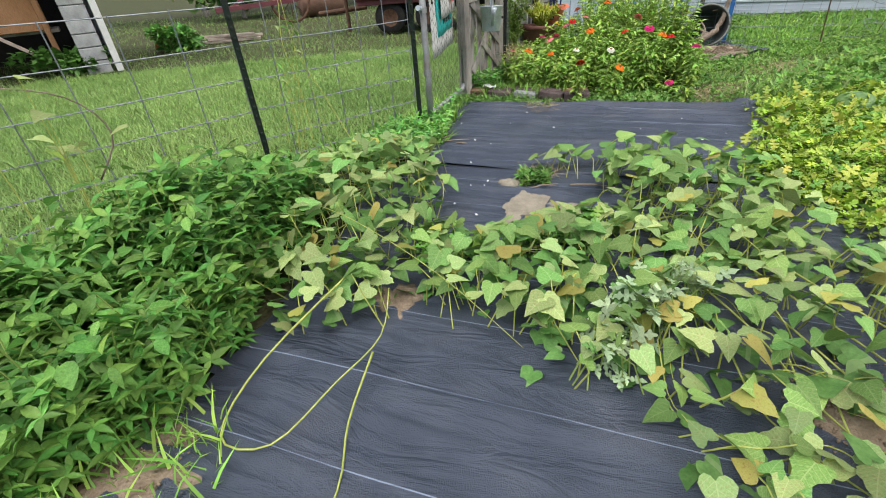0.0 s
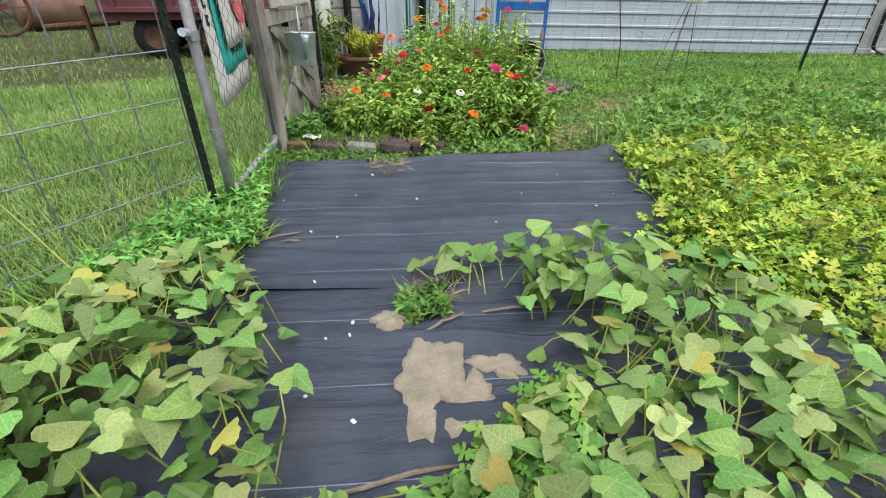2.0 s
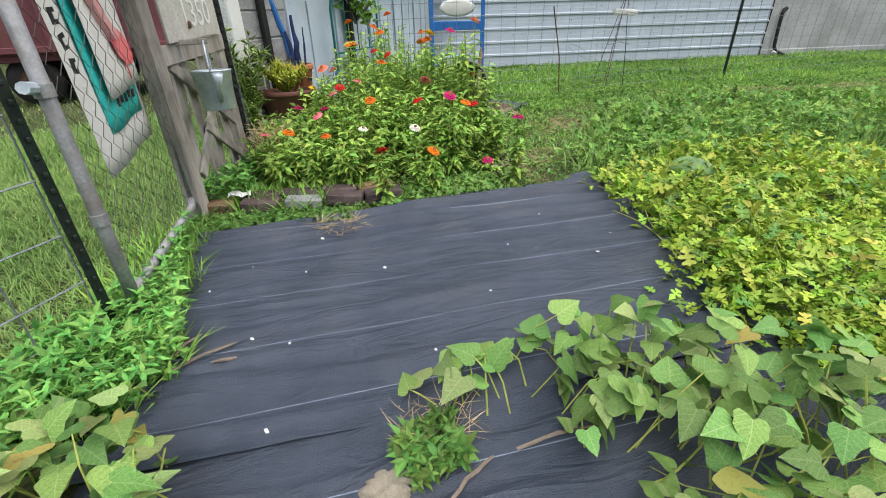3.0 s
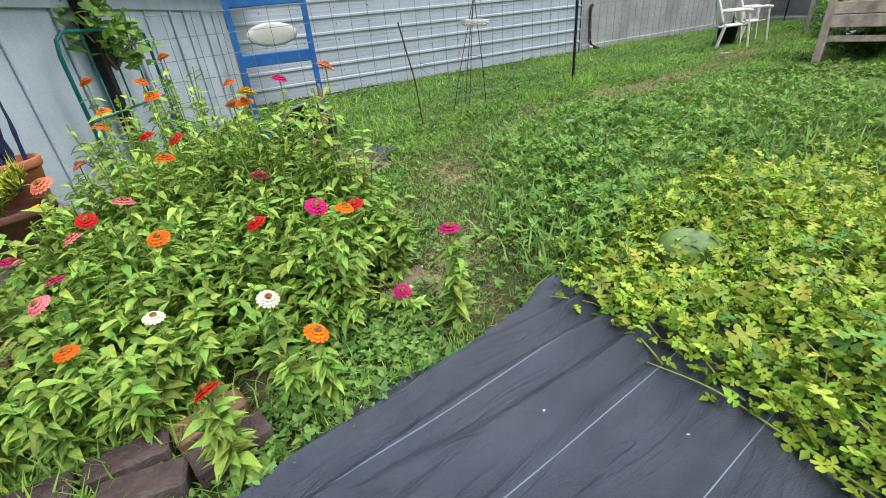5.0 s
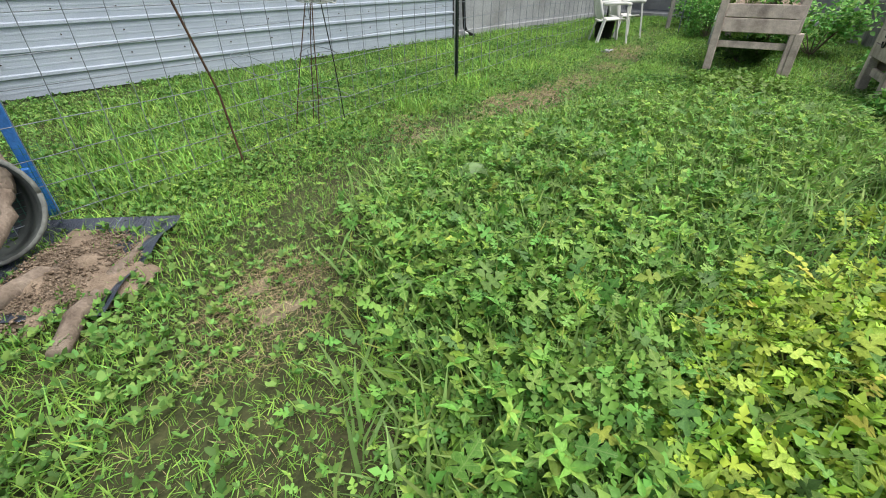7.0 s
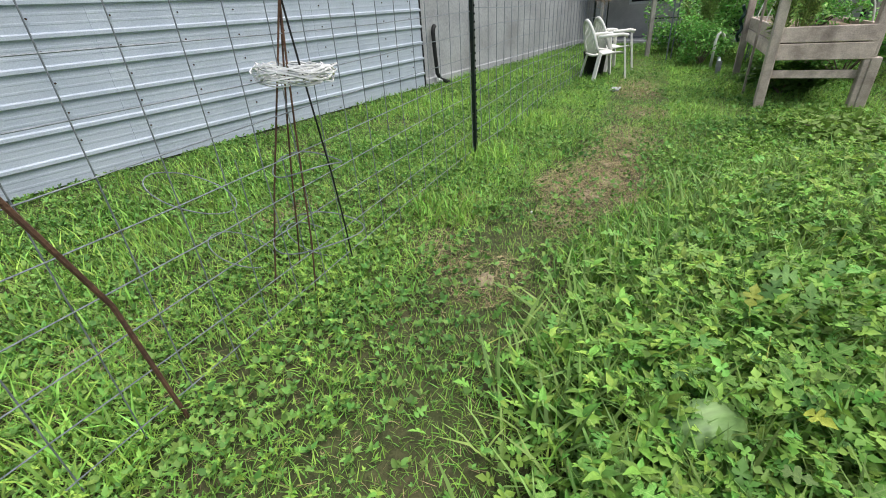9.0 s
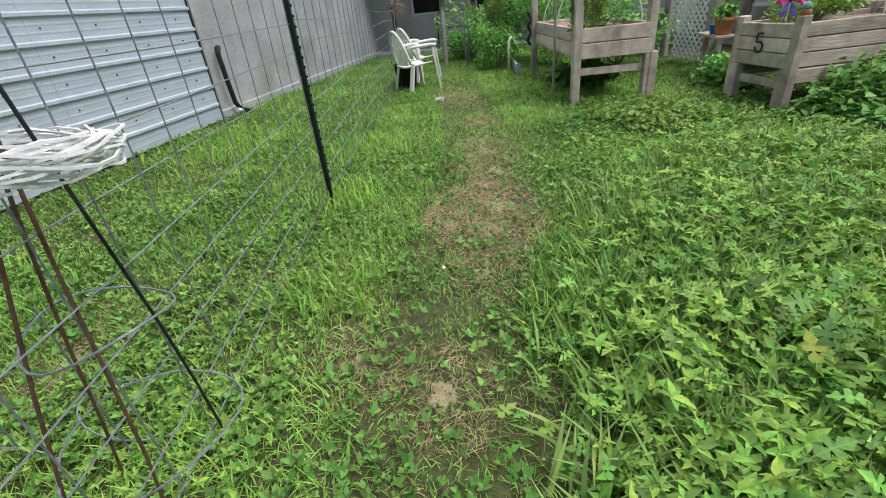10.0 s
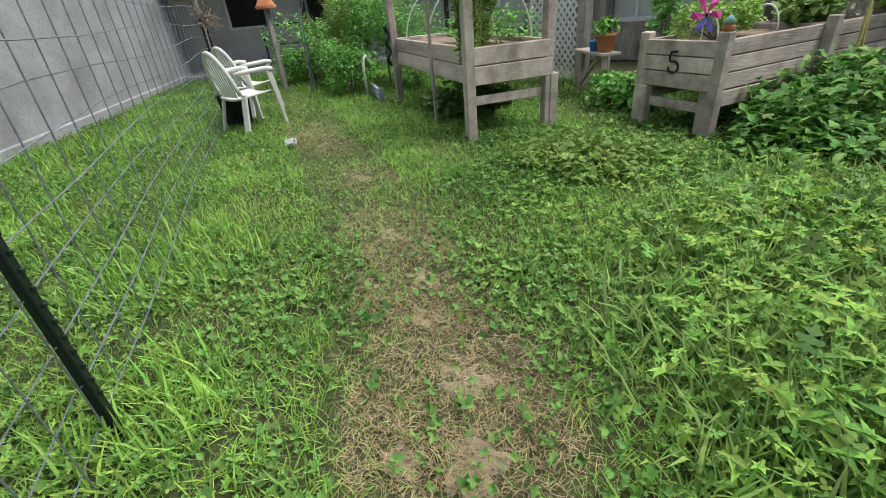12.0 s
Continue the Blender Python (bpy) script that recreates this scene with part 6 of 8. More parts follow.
CLEAR = [(3.98, 5.88, 0.45, 0.42), (0.6, 4.68, 0.2, 0.16), (0.85, 4.58, 0.2, 0.16), (1.1, 4.46, 0.2, 0.16), (1.35, 4.36, 0.2, 0.16), (1.5, 4.3, 0.15, 0.14), (3.93, 5.55, 0.3, 0.2)]


def bareness(x, y):
    b = np.zeros(len(x))
    for bx, by, rx, ry in BARE + CLEAR:
        b = np.maximum(b, 1.25 - np.hypot((x - bx) / rx, (y - by) / ry) * 1.12)
    return np.clip(b * 0.95 + np.where(b > 0.02, 1.1, 0.3) * (smooth_noise(x, y, 5.0) - 0.55), 0, 1)


FABRIC_OPEN = [(-1.0, -2.0), (5.0, -2.0), (5.0, 1.6), (3.3, 3.0), (2.64, 3.70), (2.1, 3.83), (1.75, 4.03), (1.3, 4.12), (0.75, 4.34), (0.34, 4.44), (0.1, 3.75), (-0.05, 3.2), (-0.55, 2.2), (-0.95, 1.0)]
GARDEN = [(-0.1, 3.7), (0.45, 4.8), (0.98, 5.56), (1.28, 6.3), (1.86, 6.64), (5.7, 9.65), (19.2, 2.6), (14.5, -3.6), (12.6, -0.95), (6.0, -2.2), (5.0, -2.5), (5.0, 1.6), (3.3, 3.0), (2.64, 3.70), (2.1, 3.85), (0.4, 4.6), (0.34, 4.44)]
LAWN = [(-12, 0.5), (-4.2, 0.6), (-1.08, 3.12), (0.05, 3.95), (0.45, 4.85), (0.98, 5.62), (1.2, 6.35), (1.0, 7.5), (4, 12), (4, 22), (-14, 22)]
LAWN_NEAR = [(-6, 1.0), (-4.2, 0.6), (-1.08, 3.12), (0.05, 3.95), (0.45, 4.85), (0.98, 5.62), (1.2, 6.35), (1.0, 8.5), (-6, 8.0)]
ZINNIA_BED = [(0.85, 4.75), (1.55, 4.38), (2.2, 4.25), (2.7, 4.45), (2.95, 5.0), (2.95, 5.8), (2.3, 6.3), (1.55, 5.75), (1.1, 5.3)]
MEL_Y = [(1.75, 2.5), (2.15, 2.75), (2.4, 3.15), (2.6, 3.5), (2.95, 3.6), (3.5, 3.5), (4.4, 3.2), (5.1, 2.6), (5.4, 1.9), (5.1, 0.4), (4.6, -1.2), (2.3, -1.2), (1.75, 0.6)]
MEL_G = [(2.85, 3.65), (3.3, 4.0), (3.9, 4.25), (4.7, 4.75), (5.5, 4.7), (6.3, 4.15), (7.1, 3.4), (7.5, 2.5), (7.3, 1.5), (6.4, 1.7), (5.3, 2.6), (4.4, 3.2), (3.5, 3.5)]


def grass_and_weeds():
    rng = np.random.default_rng(21)
    # blades near the walked line are dense, further off fewer and larger
    p = sample_in(GARDEN, 560000, rng)
    x, y = p[:, 0], p[:, 1]
    d = path_distance(x, y)
    far = np.clip((x - 8) / 8, 0, 1)
    dens = np.where(d < 2.4, 1.0, 0.42) * (1 - 0.5 * far)
    dens *= 1 - 0.42 * bareness(x, y)
    dens *= 0.55 + 0.6 * smooth_noise(x, y, 2.3, 1.0)
    dens *= np.where(inside(x, y, ZINNIA_BED), 0.15, 1.0)
    keep = rng.uniform(0, 1, len(x)) < dens
    x, y, d, far = x[keep], y[keep], d[keep], far[keep]
    n = len(x)
    h = rng.uniform(0.022, 0.055, n) * (1 + 0.8 * smooth_noise(x, y, 1.7, 4.0)) * np.where(d < 0.35, 0.7, 1.1) * (1 + 0.3 * far)
    z = np.full(n, -0.012)
    tilt = rng.normal(0.75, 0.38, n)
    return stuff("grass", [scatter(BLADE, np.stack([x, y, z], 1), rng.uniform(0, 6.28, n), tilt, rng.uniform(-0.5, 0.5, n), h * 1.15)], G_MIX, "patchy green grass along the garden path", "grass")


grass_and_weeds()


def tall_grass():
    rng = np.random.default_rng(22)
    spots = [((-0.95, 0.95), 0.28, 260), ((-0.12, 3.55), 0.28, 500), ((0.1, 4.05), 0.22, 320), ((0.25, 4.45), 0.2, 260), ((-0.5, 3.35), 0.3, 300), ((1.05, 4.62), 0.22, 420), ((1.45, 4.5), 0.15, 200), ((0.75, 4.8), 0.15, 200),
             ((4.9, 6.5), 0.5, 800), ((6.0, 7.4), 0.8, 900), ((7.5, 7.4), 0.9, 900), ((8.1, 5.05), 0.3, 500), ((6.9, 5.3), 0.25, 260), ((9.2, 4.75), 0.5, 600), ((5.3, 4.5), 0.4, 500), ((6.4, 3.9), 0.5, 600), ((6.2, 4.35), 0.25, 300), ((3.6, 3.9), 0.35, 350), ((10.6, 6.0), 0.9, 900), ((13, 5.0), 0.8, 900)]
    arrays = []
    for (cx, cy), r, n in spots:
        a, q = rng.uniform(0, 6.28, n), r * np.sqrt(rng.uniform(0, 1, n))
        x, y = cx + q * np.cos(a), cy + q * np.sin(a)
        h = rng.uniform(0.07, 0.19, n)
        arrays.append(scatter(BLADE, np.stack([x, y, np.full(n, -0.01)], 1), rng.uniform(0, 6.28, n), rng.normal(1.05, 0.28, n), rng.uniform(-0.4, 0.4, n), h))
    stuff("tall_grass", arrays, G_MIX, "longer lush grass tufts by fences and beds", "grass")


tall_grass()


def weeds():
    rng = np.random.default_rng(23)
    ros = cluster(OVALS, 4, 1.0, 0.65)
    p = sample_in(GARDEN, 190000, rng)
    x, y = p[:, 0], p[:, 1]
    d = path_distance(x, y)
    dens = np.clip(1.9 * smooth_noise(x, y, 1.9, 7.0) - 0.35, 0.12, 1) * (1 - 0.55 * bareness(x, y)) * np.clip(0.35 + d * 0.9, 0, 1) * np.where(x > 9, 0.5, 1.0)
    keep = rng.uniform(0, 1, len(x)) < dens
    x, y = x[keep], y[keep]
    n = len(x)
    s = rng.uniform(0.010, 0.032, n) * (0.8 + 0.5 * smooth_noise(x, y, 1.2, 3.0))
    z = rng.uniform(0.003, 0.045, n)
    stuff("broadleaf_weeds", [scatter(ros, np.stack([x, y, z], 1), rng.uniform(0, 6.28, n), rng.normal(0, 0.3, n), rng.normal(0, 0.3, n), s)], G_WEED, "low broadleaf weeds and clover mixed in the grass", "weeds")


weeds()


def lawn_beyond():
    rng = np.random.default_rng(24)
    p = np.vstack([sample_in(LAWN, 190000, rng), sample_in(LAWN_NEAR, 300000, rng)])
    x, y = p[:, 0], p[:, 1]
    near = np.clip(1.25 - np.hypot(x + 0.5, y - 4) / 9, 0.12, 1)
    keep = rng.uniform(0, 1, len(x)) < near
    x, y = x[keep], y[keep]
    n = len(x)
    stuff("mown_lawn", [scatter(BLADE, np.stack([x, y, np.full(n, -0.012)], 1), rng.uniform(0, 6.28, n), rng.normal(0.75, 0.35, n), rng.uniform(-0.5, 0.5, n), rng.uniform(0.035, 0.085, n) * (1 + 0.06 * np.hypot(x, y - 3)))], G_LAWN, "mown yellow-green lawn beyond the fence", "grass")


lawn_beyond()


def straw():
    rng = np.random.default_rng(25)
    xs, ys = [], []
    for bx, by, rx, ry in BARE:
        n = int(2800 * rx * ry * 4 * 2.6)
        a, q = rng.uniform(0, 6.28, n), np.sqrt(rng.uniform(0, 1, n)) * 1.35
        xs.append(bx + rx * q * np.cos(a))
        ys.append(by + ry * q * np.sin(a))
    x, y = np.concatenate(xs), np.concatenate(ys)
    p = sample_in(GARDEN, 90000, rng)
    k = (path_distance(p[:, 0], p[:, 1]) < 1.1) & (rng.uniform(0, 1, len(p)) < 0.3 + 0.9 * smooth_noise(p[:, 0], p[:, 1], 2.6, 9.0))
    x, y = np.concatenate([x, p[k, 0]]), np.concatenate([y, p[k, 1]])
    n = len(x)
    stuff("dry_straw", [scatter(STRAW, np.stack([x, y, rng.uniform(0.0, 0.02, n)], 1), rng.uniform(0, 6.28, n), rng.normal(0.02, 0.12, n), rng.uniform(-1, 1, n), rng.uniform(0.015, 0.06, n))], G_STRAW, "dry straw and dead grass on the worn path", "straw")


straw()


# ---- leafy vines: leaves that can be told apart are objects of their own ----
def vine_plant(name, poly, n_leaf, tmpls, mats, weights, size, height, label, category, seed, density_under, under_mat, under_tmpl, under_size, stems=60, stem_mat=None, yaw=None, tilt=(0.15, 0.35), group="", fuzz=0.02, under_tilt=-0.05):
    rng = np.random.default_rng(seed)
    c = np.array(poly).mean(0)
    t = thing(name, pose(c[0], c[1], 0), label, category, group)
    p = sample_in(poly, n_leaf, rng) + rng.normal(0, fuzz, (n_leaf, 2))
    lx, ly = p[:, 0], p[:, 1]
    hz = height(lx, ly) * rng.uniform(0.55, 1.1, n_leaf) + 0.02
    meshes = []
    for m in mats:
        row = []
        for tm in tmpls:
            row.append(big_mesh("leaf", tm[0], tm[1], m))
        meshes.append(row)
    pick = rng.choice(len(mats), n_leaf, p=weights)
    for i in range(n_leaf):
        s = rng.uniform(*size)
        tl, rl, yw = rng.normal(tilt[0] - 0.25, tilt[1]), rng.normal(0, tilt[1]), rng.uniform(0, 6.28)
        R = rotations(np.array([yw]), np.array([tl]), np.array([rl]))[0]
        m = Matrix([[*(R[0] * s), lx[i] - c[0]], [*(R[1] * s), ly[i] - c[1]], [*(R[2] * s), hz[i]], [0, 0, 0, 1]])
        part("leaf", meshes[pick[i]][i % len(tmpls)], None, t, m=m)
    g = Geo()
    for i in range(min(n_leaf, stems)):
        b = Vector((lx[i] - c[0], ly[i] - c[1], hz[i]))
        a = Vector((b.x + rng.uniform(-0.1, 0.1), b.y + rng.uniform(-0.1, 0.1), 0.01))
        g.tube([a, a.lerp(b, 0.6) + Vector((rng.uniform(-0.02, 0.02), rng.uniform(-0.02, 0.02), 0.02)), b], [0.003, 0.0026, 0.002], 4, cap=False)
    for i in range(stems // 4):
        q = sample_in(poly, 1, rng)[0]
        a, w = rng.uniform(0, 6.28), rng.uniform(-0.12, 0.12)
        pts, px, py = [], q[0] - c[0], q[1] - c[1]
        for k in range(14):
            pts.append((px, py, 0.03 + 0.07 * abs(math.sin(0.45 * k + i)) * math.sin(math.pi * k / 13)))
            px, py, a = px + 0.04 * math.cos(a), py + 0.04 * math.sin(a), a + w
        if not inside(np.array([px + c[0], pts[7][0] + c[0]]), np.array([py + c[1], pts[7][1] + c[1]]), poly).all():
            continue
        g.tube(pts, [0.0035 * (1 - 0.05 * k) for k in range(14)], 5, cap=False)
    part("stem", g, stem_mat or L_STEM, t)["kind"] = "stuff"
    if density_under:
        q = sample_in(poly, density_under, rng) + rng.normal(0, fuzz * 1.2, (density_under, 2))
        x, y = q[:, 0], q[:, 1]
        n = len(x)
        z = height(x, y) * rng.uniform(0.1, 0.95, n) * (0.55 + 0.7 * smooth_noise(x, y, 3.0, seed))
        stuff("foliage", [scatter(under_tmpl, np.stack([x - c[0], y - c[1], z], 1), rng.uniform(0, 6.28, n), rng.normal(under_tilt, 0.4, n), rng.normal(0, 0.4, n), rng.uniform(*under_size, n))], under_mat, "", "", parent=t)
    return t


def hump(cx, cy, r, h, base=0.05):
    return lambda x, y: base + h * np.clip(1 - (np.hypot(x - cx, y - cy) / r) ** 2, 0, 1)


SP_LEFT = [(0.02, 3.3), (0.06, 2.75), (0.05, 2.3), (-0.1, 1.85), (-0.25, 1.5), (-0.55, 1.35), (-0.8, 1.6), (-0.75, 2.2), (-0.7, 3.0), (-0.4, 3.45)]
SP_MID = [(-0.12, 2.05), (0.25, 1.92), (0.6, 1.98), (0.78, 2.1), (0.8, 1.6), (0.5, 1.05), (0.27, 1.15), (0.08, 1.42), (-0.12, 1.6)]
SP_RIGHT = [(0.78, 2.1), (0.92, 2.4), (1.1, 2.70), (1.32, 2.62), (1.48, 2.4), (1.6, 2.05), (1.7, 1.5), (1.2, 1.5), (0.8, 1.6)]
SP_FRONT = [(0.5, 1.05), (0.8, 1.6), (1.2, 1.5), (1.75, 1.5), (1.9, 0.9), (1.6, 0.35), (0.9, 0.35), (0.55, 0.7)]
heart_kw = dict(under_mat=L_HEART, under_tmpl=HEART, under_size=(0.05, 0.09), stem_mat=L_STEMY)
vine_plant("sweet_potato_vine", SP_LEFT, 270, [HEART, HEART2], [L_HEART, L_HEARTP, L_HEARTY], [0.52, 0.42, 0.06], (0.058, 0.098), hump(-0.35, 2.3, 1.1, 0.24, 0.08), "sprawling sweet potato vine with pale heart-shaped leaves", "vine", 41, 260, stems=120, **heart_kw)
vine_plant("sweet_potato_vine", SP_MID, 170, [HEART, HEART2], [L_HEART, L_HEARTP, L_HEARTY], [0.55, 0.37, 0.08], (0.06, 0.10), hump(0.35, 1.6, 0.7, 0.17, 0.06), "sweet potato vine crossing the black fabric path", "vine", 42, 120, stems=90, **heart_kw)
vine_plant("sweet_potato_vine", SP_RIGHT, 200, [HEART, HEART2], [L_HEART, L_HEARTP, L_HEARTY], [0.66, 0.30, 0.04], (0.06, 0.104), hump(1.35, 2.2, 0.8, 0.22, 0.06), "sweet potato vine with broad green heart-shaped leaves", "vine", 43, 160, stems=110, **heart_kw)
vine_plant("sweet_potato_vine", SP_FRONT, 290, [HEART, HEART2], [L_HEART, L_HEARTP, L_HEARTY], [0.44, 0.42, 0.14], (0.056, 0.096), hump(1.3, 1.1, 0.9, 0.16, 0.05), "thinning sweet potato vine with yellow leaves over soil", "vine", 44, 130, stems=120, **heart_kw)
ROW = [(0.60, 2.74), (1.2, 2.55), (1.25, 2.68), (0.64, 2.84)]
vine_plant("sweet_potato_runner", ROW, 20, [HEART], [L_HEART, L_HEARTP], [0.7, 0.3], (0.07, 0.10), hump(1.0, 2.75, 0.6, 0.08, 0.05), "sweet potato runner with few upright leaves on fabric", "vine", 45, 0, stems=16, **heart_kw)
DARK_BED = [(-1.5, 0.95), (-1.15, 0.8), (-0.85, 1.15), (-0.72, 1.8), (-0.6, 2.5), (-0.85, 2.95), (-1.2, 2.8), (-1.45, 2.3), (-1.65, 1.6)]
vine_plant("leafy_bush", DARK_BED, 290, [LANCE, OVAL], [L_DARK, L_MELG], [0.6, 0.4], (0.055, 0.09), hump(-1.25, 1.8, 1.3, 0.36, 0.12), "dense dark green leafy bush by the fence", "bush", 46, 6000, L_DARKU, cluster(LANCE, 5, 1.0, 0.15), (0.04, 0.07), stems=60)

mel_kw = dict(under_tmpl=MELS, under_size=(0.035, 0.075), under_tilt=0.65, stems=80, stem_mat=L_STEMY, tilt=(0.75, 0.45))
MELON_PARTS = [
    ([(1.75, 2.5), (2.15, 2.75), (2.4, 3.15), (2.6, 3.5), (2.95, 3.6), (3.2, 3.2), (2.8, 2.4), (2.2, 1.9), (1.8, 2.0)], 280, 3000, 51),
    ([(2.95, 3.6), (3.5, 3.5), (4.4, 3.2), (4.6, 2.6), (3.8, 2.2), (2.8, 2.4), (3.2, 3.2)], 285, 3600, 52),
    ([(2.2, 1.9), (2.8, 2.4), (3.8, 2.2), (3.9, 1.2), (2.8, 0.6), (1.8, 0.9), (1.8, 2.0)], 285, 4000, 53),
    ([(4.6, 2.6), (5.1, 2.6), (5.5, 1.9), (5.1, 0.4), (4.6, -1.2), (3.0, -0.6), (3.9, 1.2), (3.8, 2.2)], 240, 4200, 54)]
for k, (poly, n, u, sd) in enumerate(MELON_PARTS):
    cc = np.array(poly).mean(0)
    vine_plant("watermelon_vine", poly, n, [MELON, MELS], [L_MELY, L_MELG, L_MELYY], [0.52, 0.30, 0.18], (0.045, 0.095), hump(cc[0], cc[1], 1.2, 0.10, 0.09), "yellowing watermelon vine with lobed leaves over black fabric", "vine", sd, u, under_mat=L_MELU, fuzz=0.05, **mel_kw)
GREEN_PARTS = [
    ([(2.85, 3.65), (3.3, 4.0), (3.9, 4.25), (4.7, 4.75), (4.9, 3.9), (4.4, 3.2), (3.5, 3.5)], 290, 3800, 55),
    ([(4.7, 4.75), (5.5, 4.7), (6.3, 4.15), (6.2, 3.2), (5.3, 2.6), (4.4, 3.2), (4.9, 3.9)], 295, 4800, 56),
    ([(6.3, 4.15), (7.1, 3.4), (7.5, 2.5), (7.3, 1.5), (6.4, 1.7), (5.3, 2.6), (6.2, 3.2)], 170, 2000, 57)]
for k, (poly, n, u, sd) in enumerate(GREEN_PARTS):
    cc = np.array(poly).mean(0)
    vine_plant("watermelon_vine", poly, n, [MELON, MELS], [L_MELG, L_MELD, L_MELY], [0.70, 0.26, 0.04], (0.045, 0.10), hump(cc[0], cc[1], 1.3, 0.15, 0.07), "lush green watermelon vine mixed with tall weeds", "vine", sd, u, under_mat=L_MELGU, fuzz=0.16, **mel_kw)
LIME = [(4.88, 1.76), (5.32, 2.02), (5.72, 1.92), (6.12, 1.42), (5.87, 0.82), (5.22, 0.78), (4.82, 1.2)]
vine_plant("chartreuse_vine", LIME, 230, [STAR, HEART], [L_LIME, L_MELY], [0.93, 0.07], (0.09, 0.16), hump(5.47, 1.43, 0.8, 0.34, 0.10), "bright chartreuse ornamental sweet potato clump", "vine", 58, 420, L_LIME, STAR, (0.08, 0.13), stems=40)
BEANS = [(6.6, 0.6), (7.1, 1.5), (7.7, 1.3), (7.95, 0.55), (7.7, -0.4), (7.3, -1.4), (6.3, -1.4), (6.1, -0.2)]
vine_plant("vegetable_bush", BEANS, 280, [OVAL, HEART2], [L_DARK, L_MELG], [0.6, 0.4], (0.05, 0.10), hump(7.0, 0.0, 1.4, 0.46, 0.16), "leafy green vegetable bush in front of the raised planter", "bush", 59, 4200, L_DARKU, cluster(OVAL, 4, 1.0, 0.1), (0.035, 0.075), stems=60)

L_SILVER = leafmat("silvery_melon_shoot", (0.27, 0.38, 0.20), (0.42, 0.54, 0.32), scale=14)
for k, (sx, sy) in enumerate(((0.45, 1.14), (0.57, 1.25), (0.68, 1.32), (0.84, 1.39))):
    shoot = [(sx - 0.05, sy - 0.07), (sx + 0.07, sy - 0.04), (sx + 0.06, sy + 0.07), (sx - 0.06, sy + 0.05)]
    vine_plant("watermelon_shoot", shoot, 16, [MELON, MELS], [L_SILVER, L_MELD], [0.8, 0.2], (0.05, 0.09), lambda x, y: np.full(len(x), 0.17), "silvery green watermelon shoot rising among sweet potatoes", "vine", 600 + k, 24, L_SILVER, MELS, (0.03, 0.06), stems=12, tilt=(0.9, 0.4))

# long trailing vines at the fabric edge
def trailing(name, pts, r, material, label):
    out = []
    P = [Vector(p) for p in pts]
    for i in range(len(P) - 1):
        p0, p1, p2, p3 = P[max(i - 1, 0)], P[i], P[i + 1], P[min(i + 2, len(P) - 1)]
        for s in (0, 0.25, 0.5, 0.75):
            out.append(0.5 * ((2 * p1) + (p2 - p0) * s + (2 * p0 - 5 * p1 + 4 * p2 - p3) * s * s + (3 * p1 - p0 - 3 * p2 + p3) * s ** 3))
    out.append(P[-1])
    solid(name, Geo().tube(out, [r * (1 - 0.5 * i / len(out)) for i in range(len(out))], 6), material, label, "vine", smooth=True)


trailing("vine_runner", [(-0.35, 1.6, 0.2), (-0.62, 1.25, 0.12), (-0.72, 1.05, 0.03), (-0.55, 0.98, 0.06), (-0.38, 1.12, 0.12), (-0.25, 1.28, 0.14), (-0.22, 1.45, 0.2)], 0.004, L_STEMY, "looping yellow-green vine runner on the fabric")
trailing("vine_runner", [(-0.28, 1.25, 0.1), (-0.35, 1.05, 0.03), (-0.36, 0.85, 0.025), (-0.45, 0.6, 0.02)], 0.004, L_STEMY, "yellow-green vine runner trailing over the fabric")
trailing("vine_runner", [(-0.6, 2.1, 0.25), (-0.35, 1.75, 0.32), (-0.05, 1.4, 0.28), (0.2, 1.2, 0.1)], 0.0019, L_STEMY, "long vine runner across the leaves")
for k in range(5):
    trailing("vine_runner", [(0.75 + 0.12 * k, 1.5, 0.12), (0.85 + 0.1 * k, 1.2, 0.06 + 0.02 * k), (0.8 + 0.16 * k, 0.9, 0.05), (0.95 + 0.1 * k, 0.6, 0.03)], 0.004, L_STEMY, "bare yellowish vine runner over soil")
trailing("vine_runner", [(2.35, 3.2, 0.04), (2.5, 3.32, 0.03), (2.62, 3.5, 0.03), (2.58, 3.75, 0.03)], 0.0038, L_STEMY, "green vine runner along the fabric edge")
trailing("vine_runner", [(2.05, 2.65, 0.05), (2.2, 2.85, 0.03), (2.3, 3.05, 0.04), (2.35, 3.25, 0.03)], 0.004, L_STEMY, "green vine runner along the fabric edge")
# climbing vines on the first fence
trailing("climbing_vine", [(-0.78, 3.2, 0.15), (-0.80, 3.26, 0.5), (-0.84, 3.23, 0.8), (-0.82, 3.28, 1.05), (-0.88, 3.22, 1.2)], 0.004, L_STEMY, "thin vine climbing the wire fence")
trailing("climbing_vine", [(-0.5, 3.2, 0.12), (-0.66, 3.3, 0.45), (-0.78, 3.28, 0.75), (-0.8, 3.26, 1.05)], 0.0038, L_STEMY, "thin vine climbing the wire fence")
trailing("climbing_vine", [(-1.75, 2.5, 0.3), (-1.62, 2.55, 0.52), (-1.72, 2.5, 0.72), (-1.95, 2.35, 0.8), (-2.1, 2.25, 0.66)], 0.005, M_DRIFT, "brown twining vine on the wire fence")
FV = [(-2.2, 2.0), (-1.6, 2.45), (-1.5, 2.6), (-2.1, 2.3)]
vine_plant("climbing_vine_leaves", FV, 16, [HEART], [L_HEARTP, L_MELY], [0.6, 0.4], (0.06, 0.10), lambda x, y: np.full(len(x), 0.75), "sparse pale leaves of a vine on the fence", "vine", 61, 0, stems=6, **heart_kw)
FV2 = [(-0.92, 3.18), (-0.72, 3.24), (-0.72, 3.32), (-0.92, 3.26)]
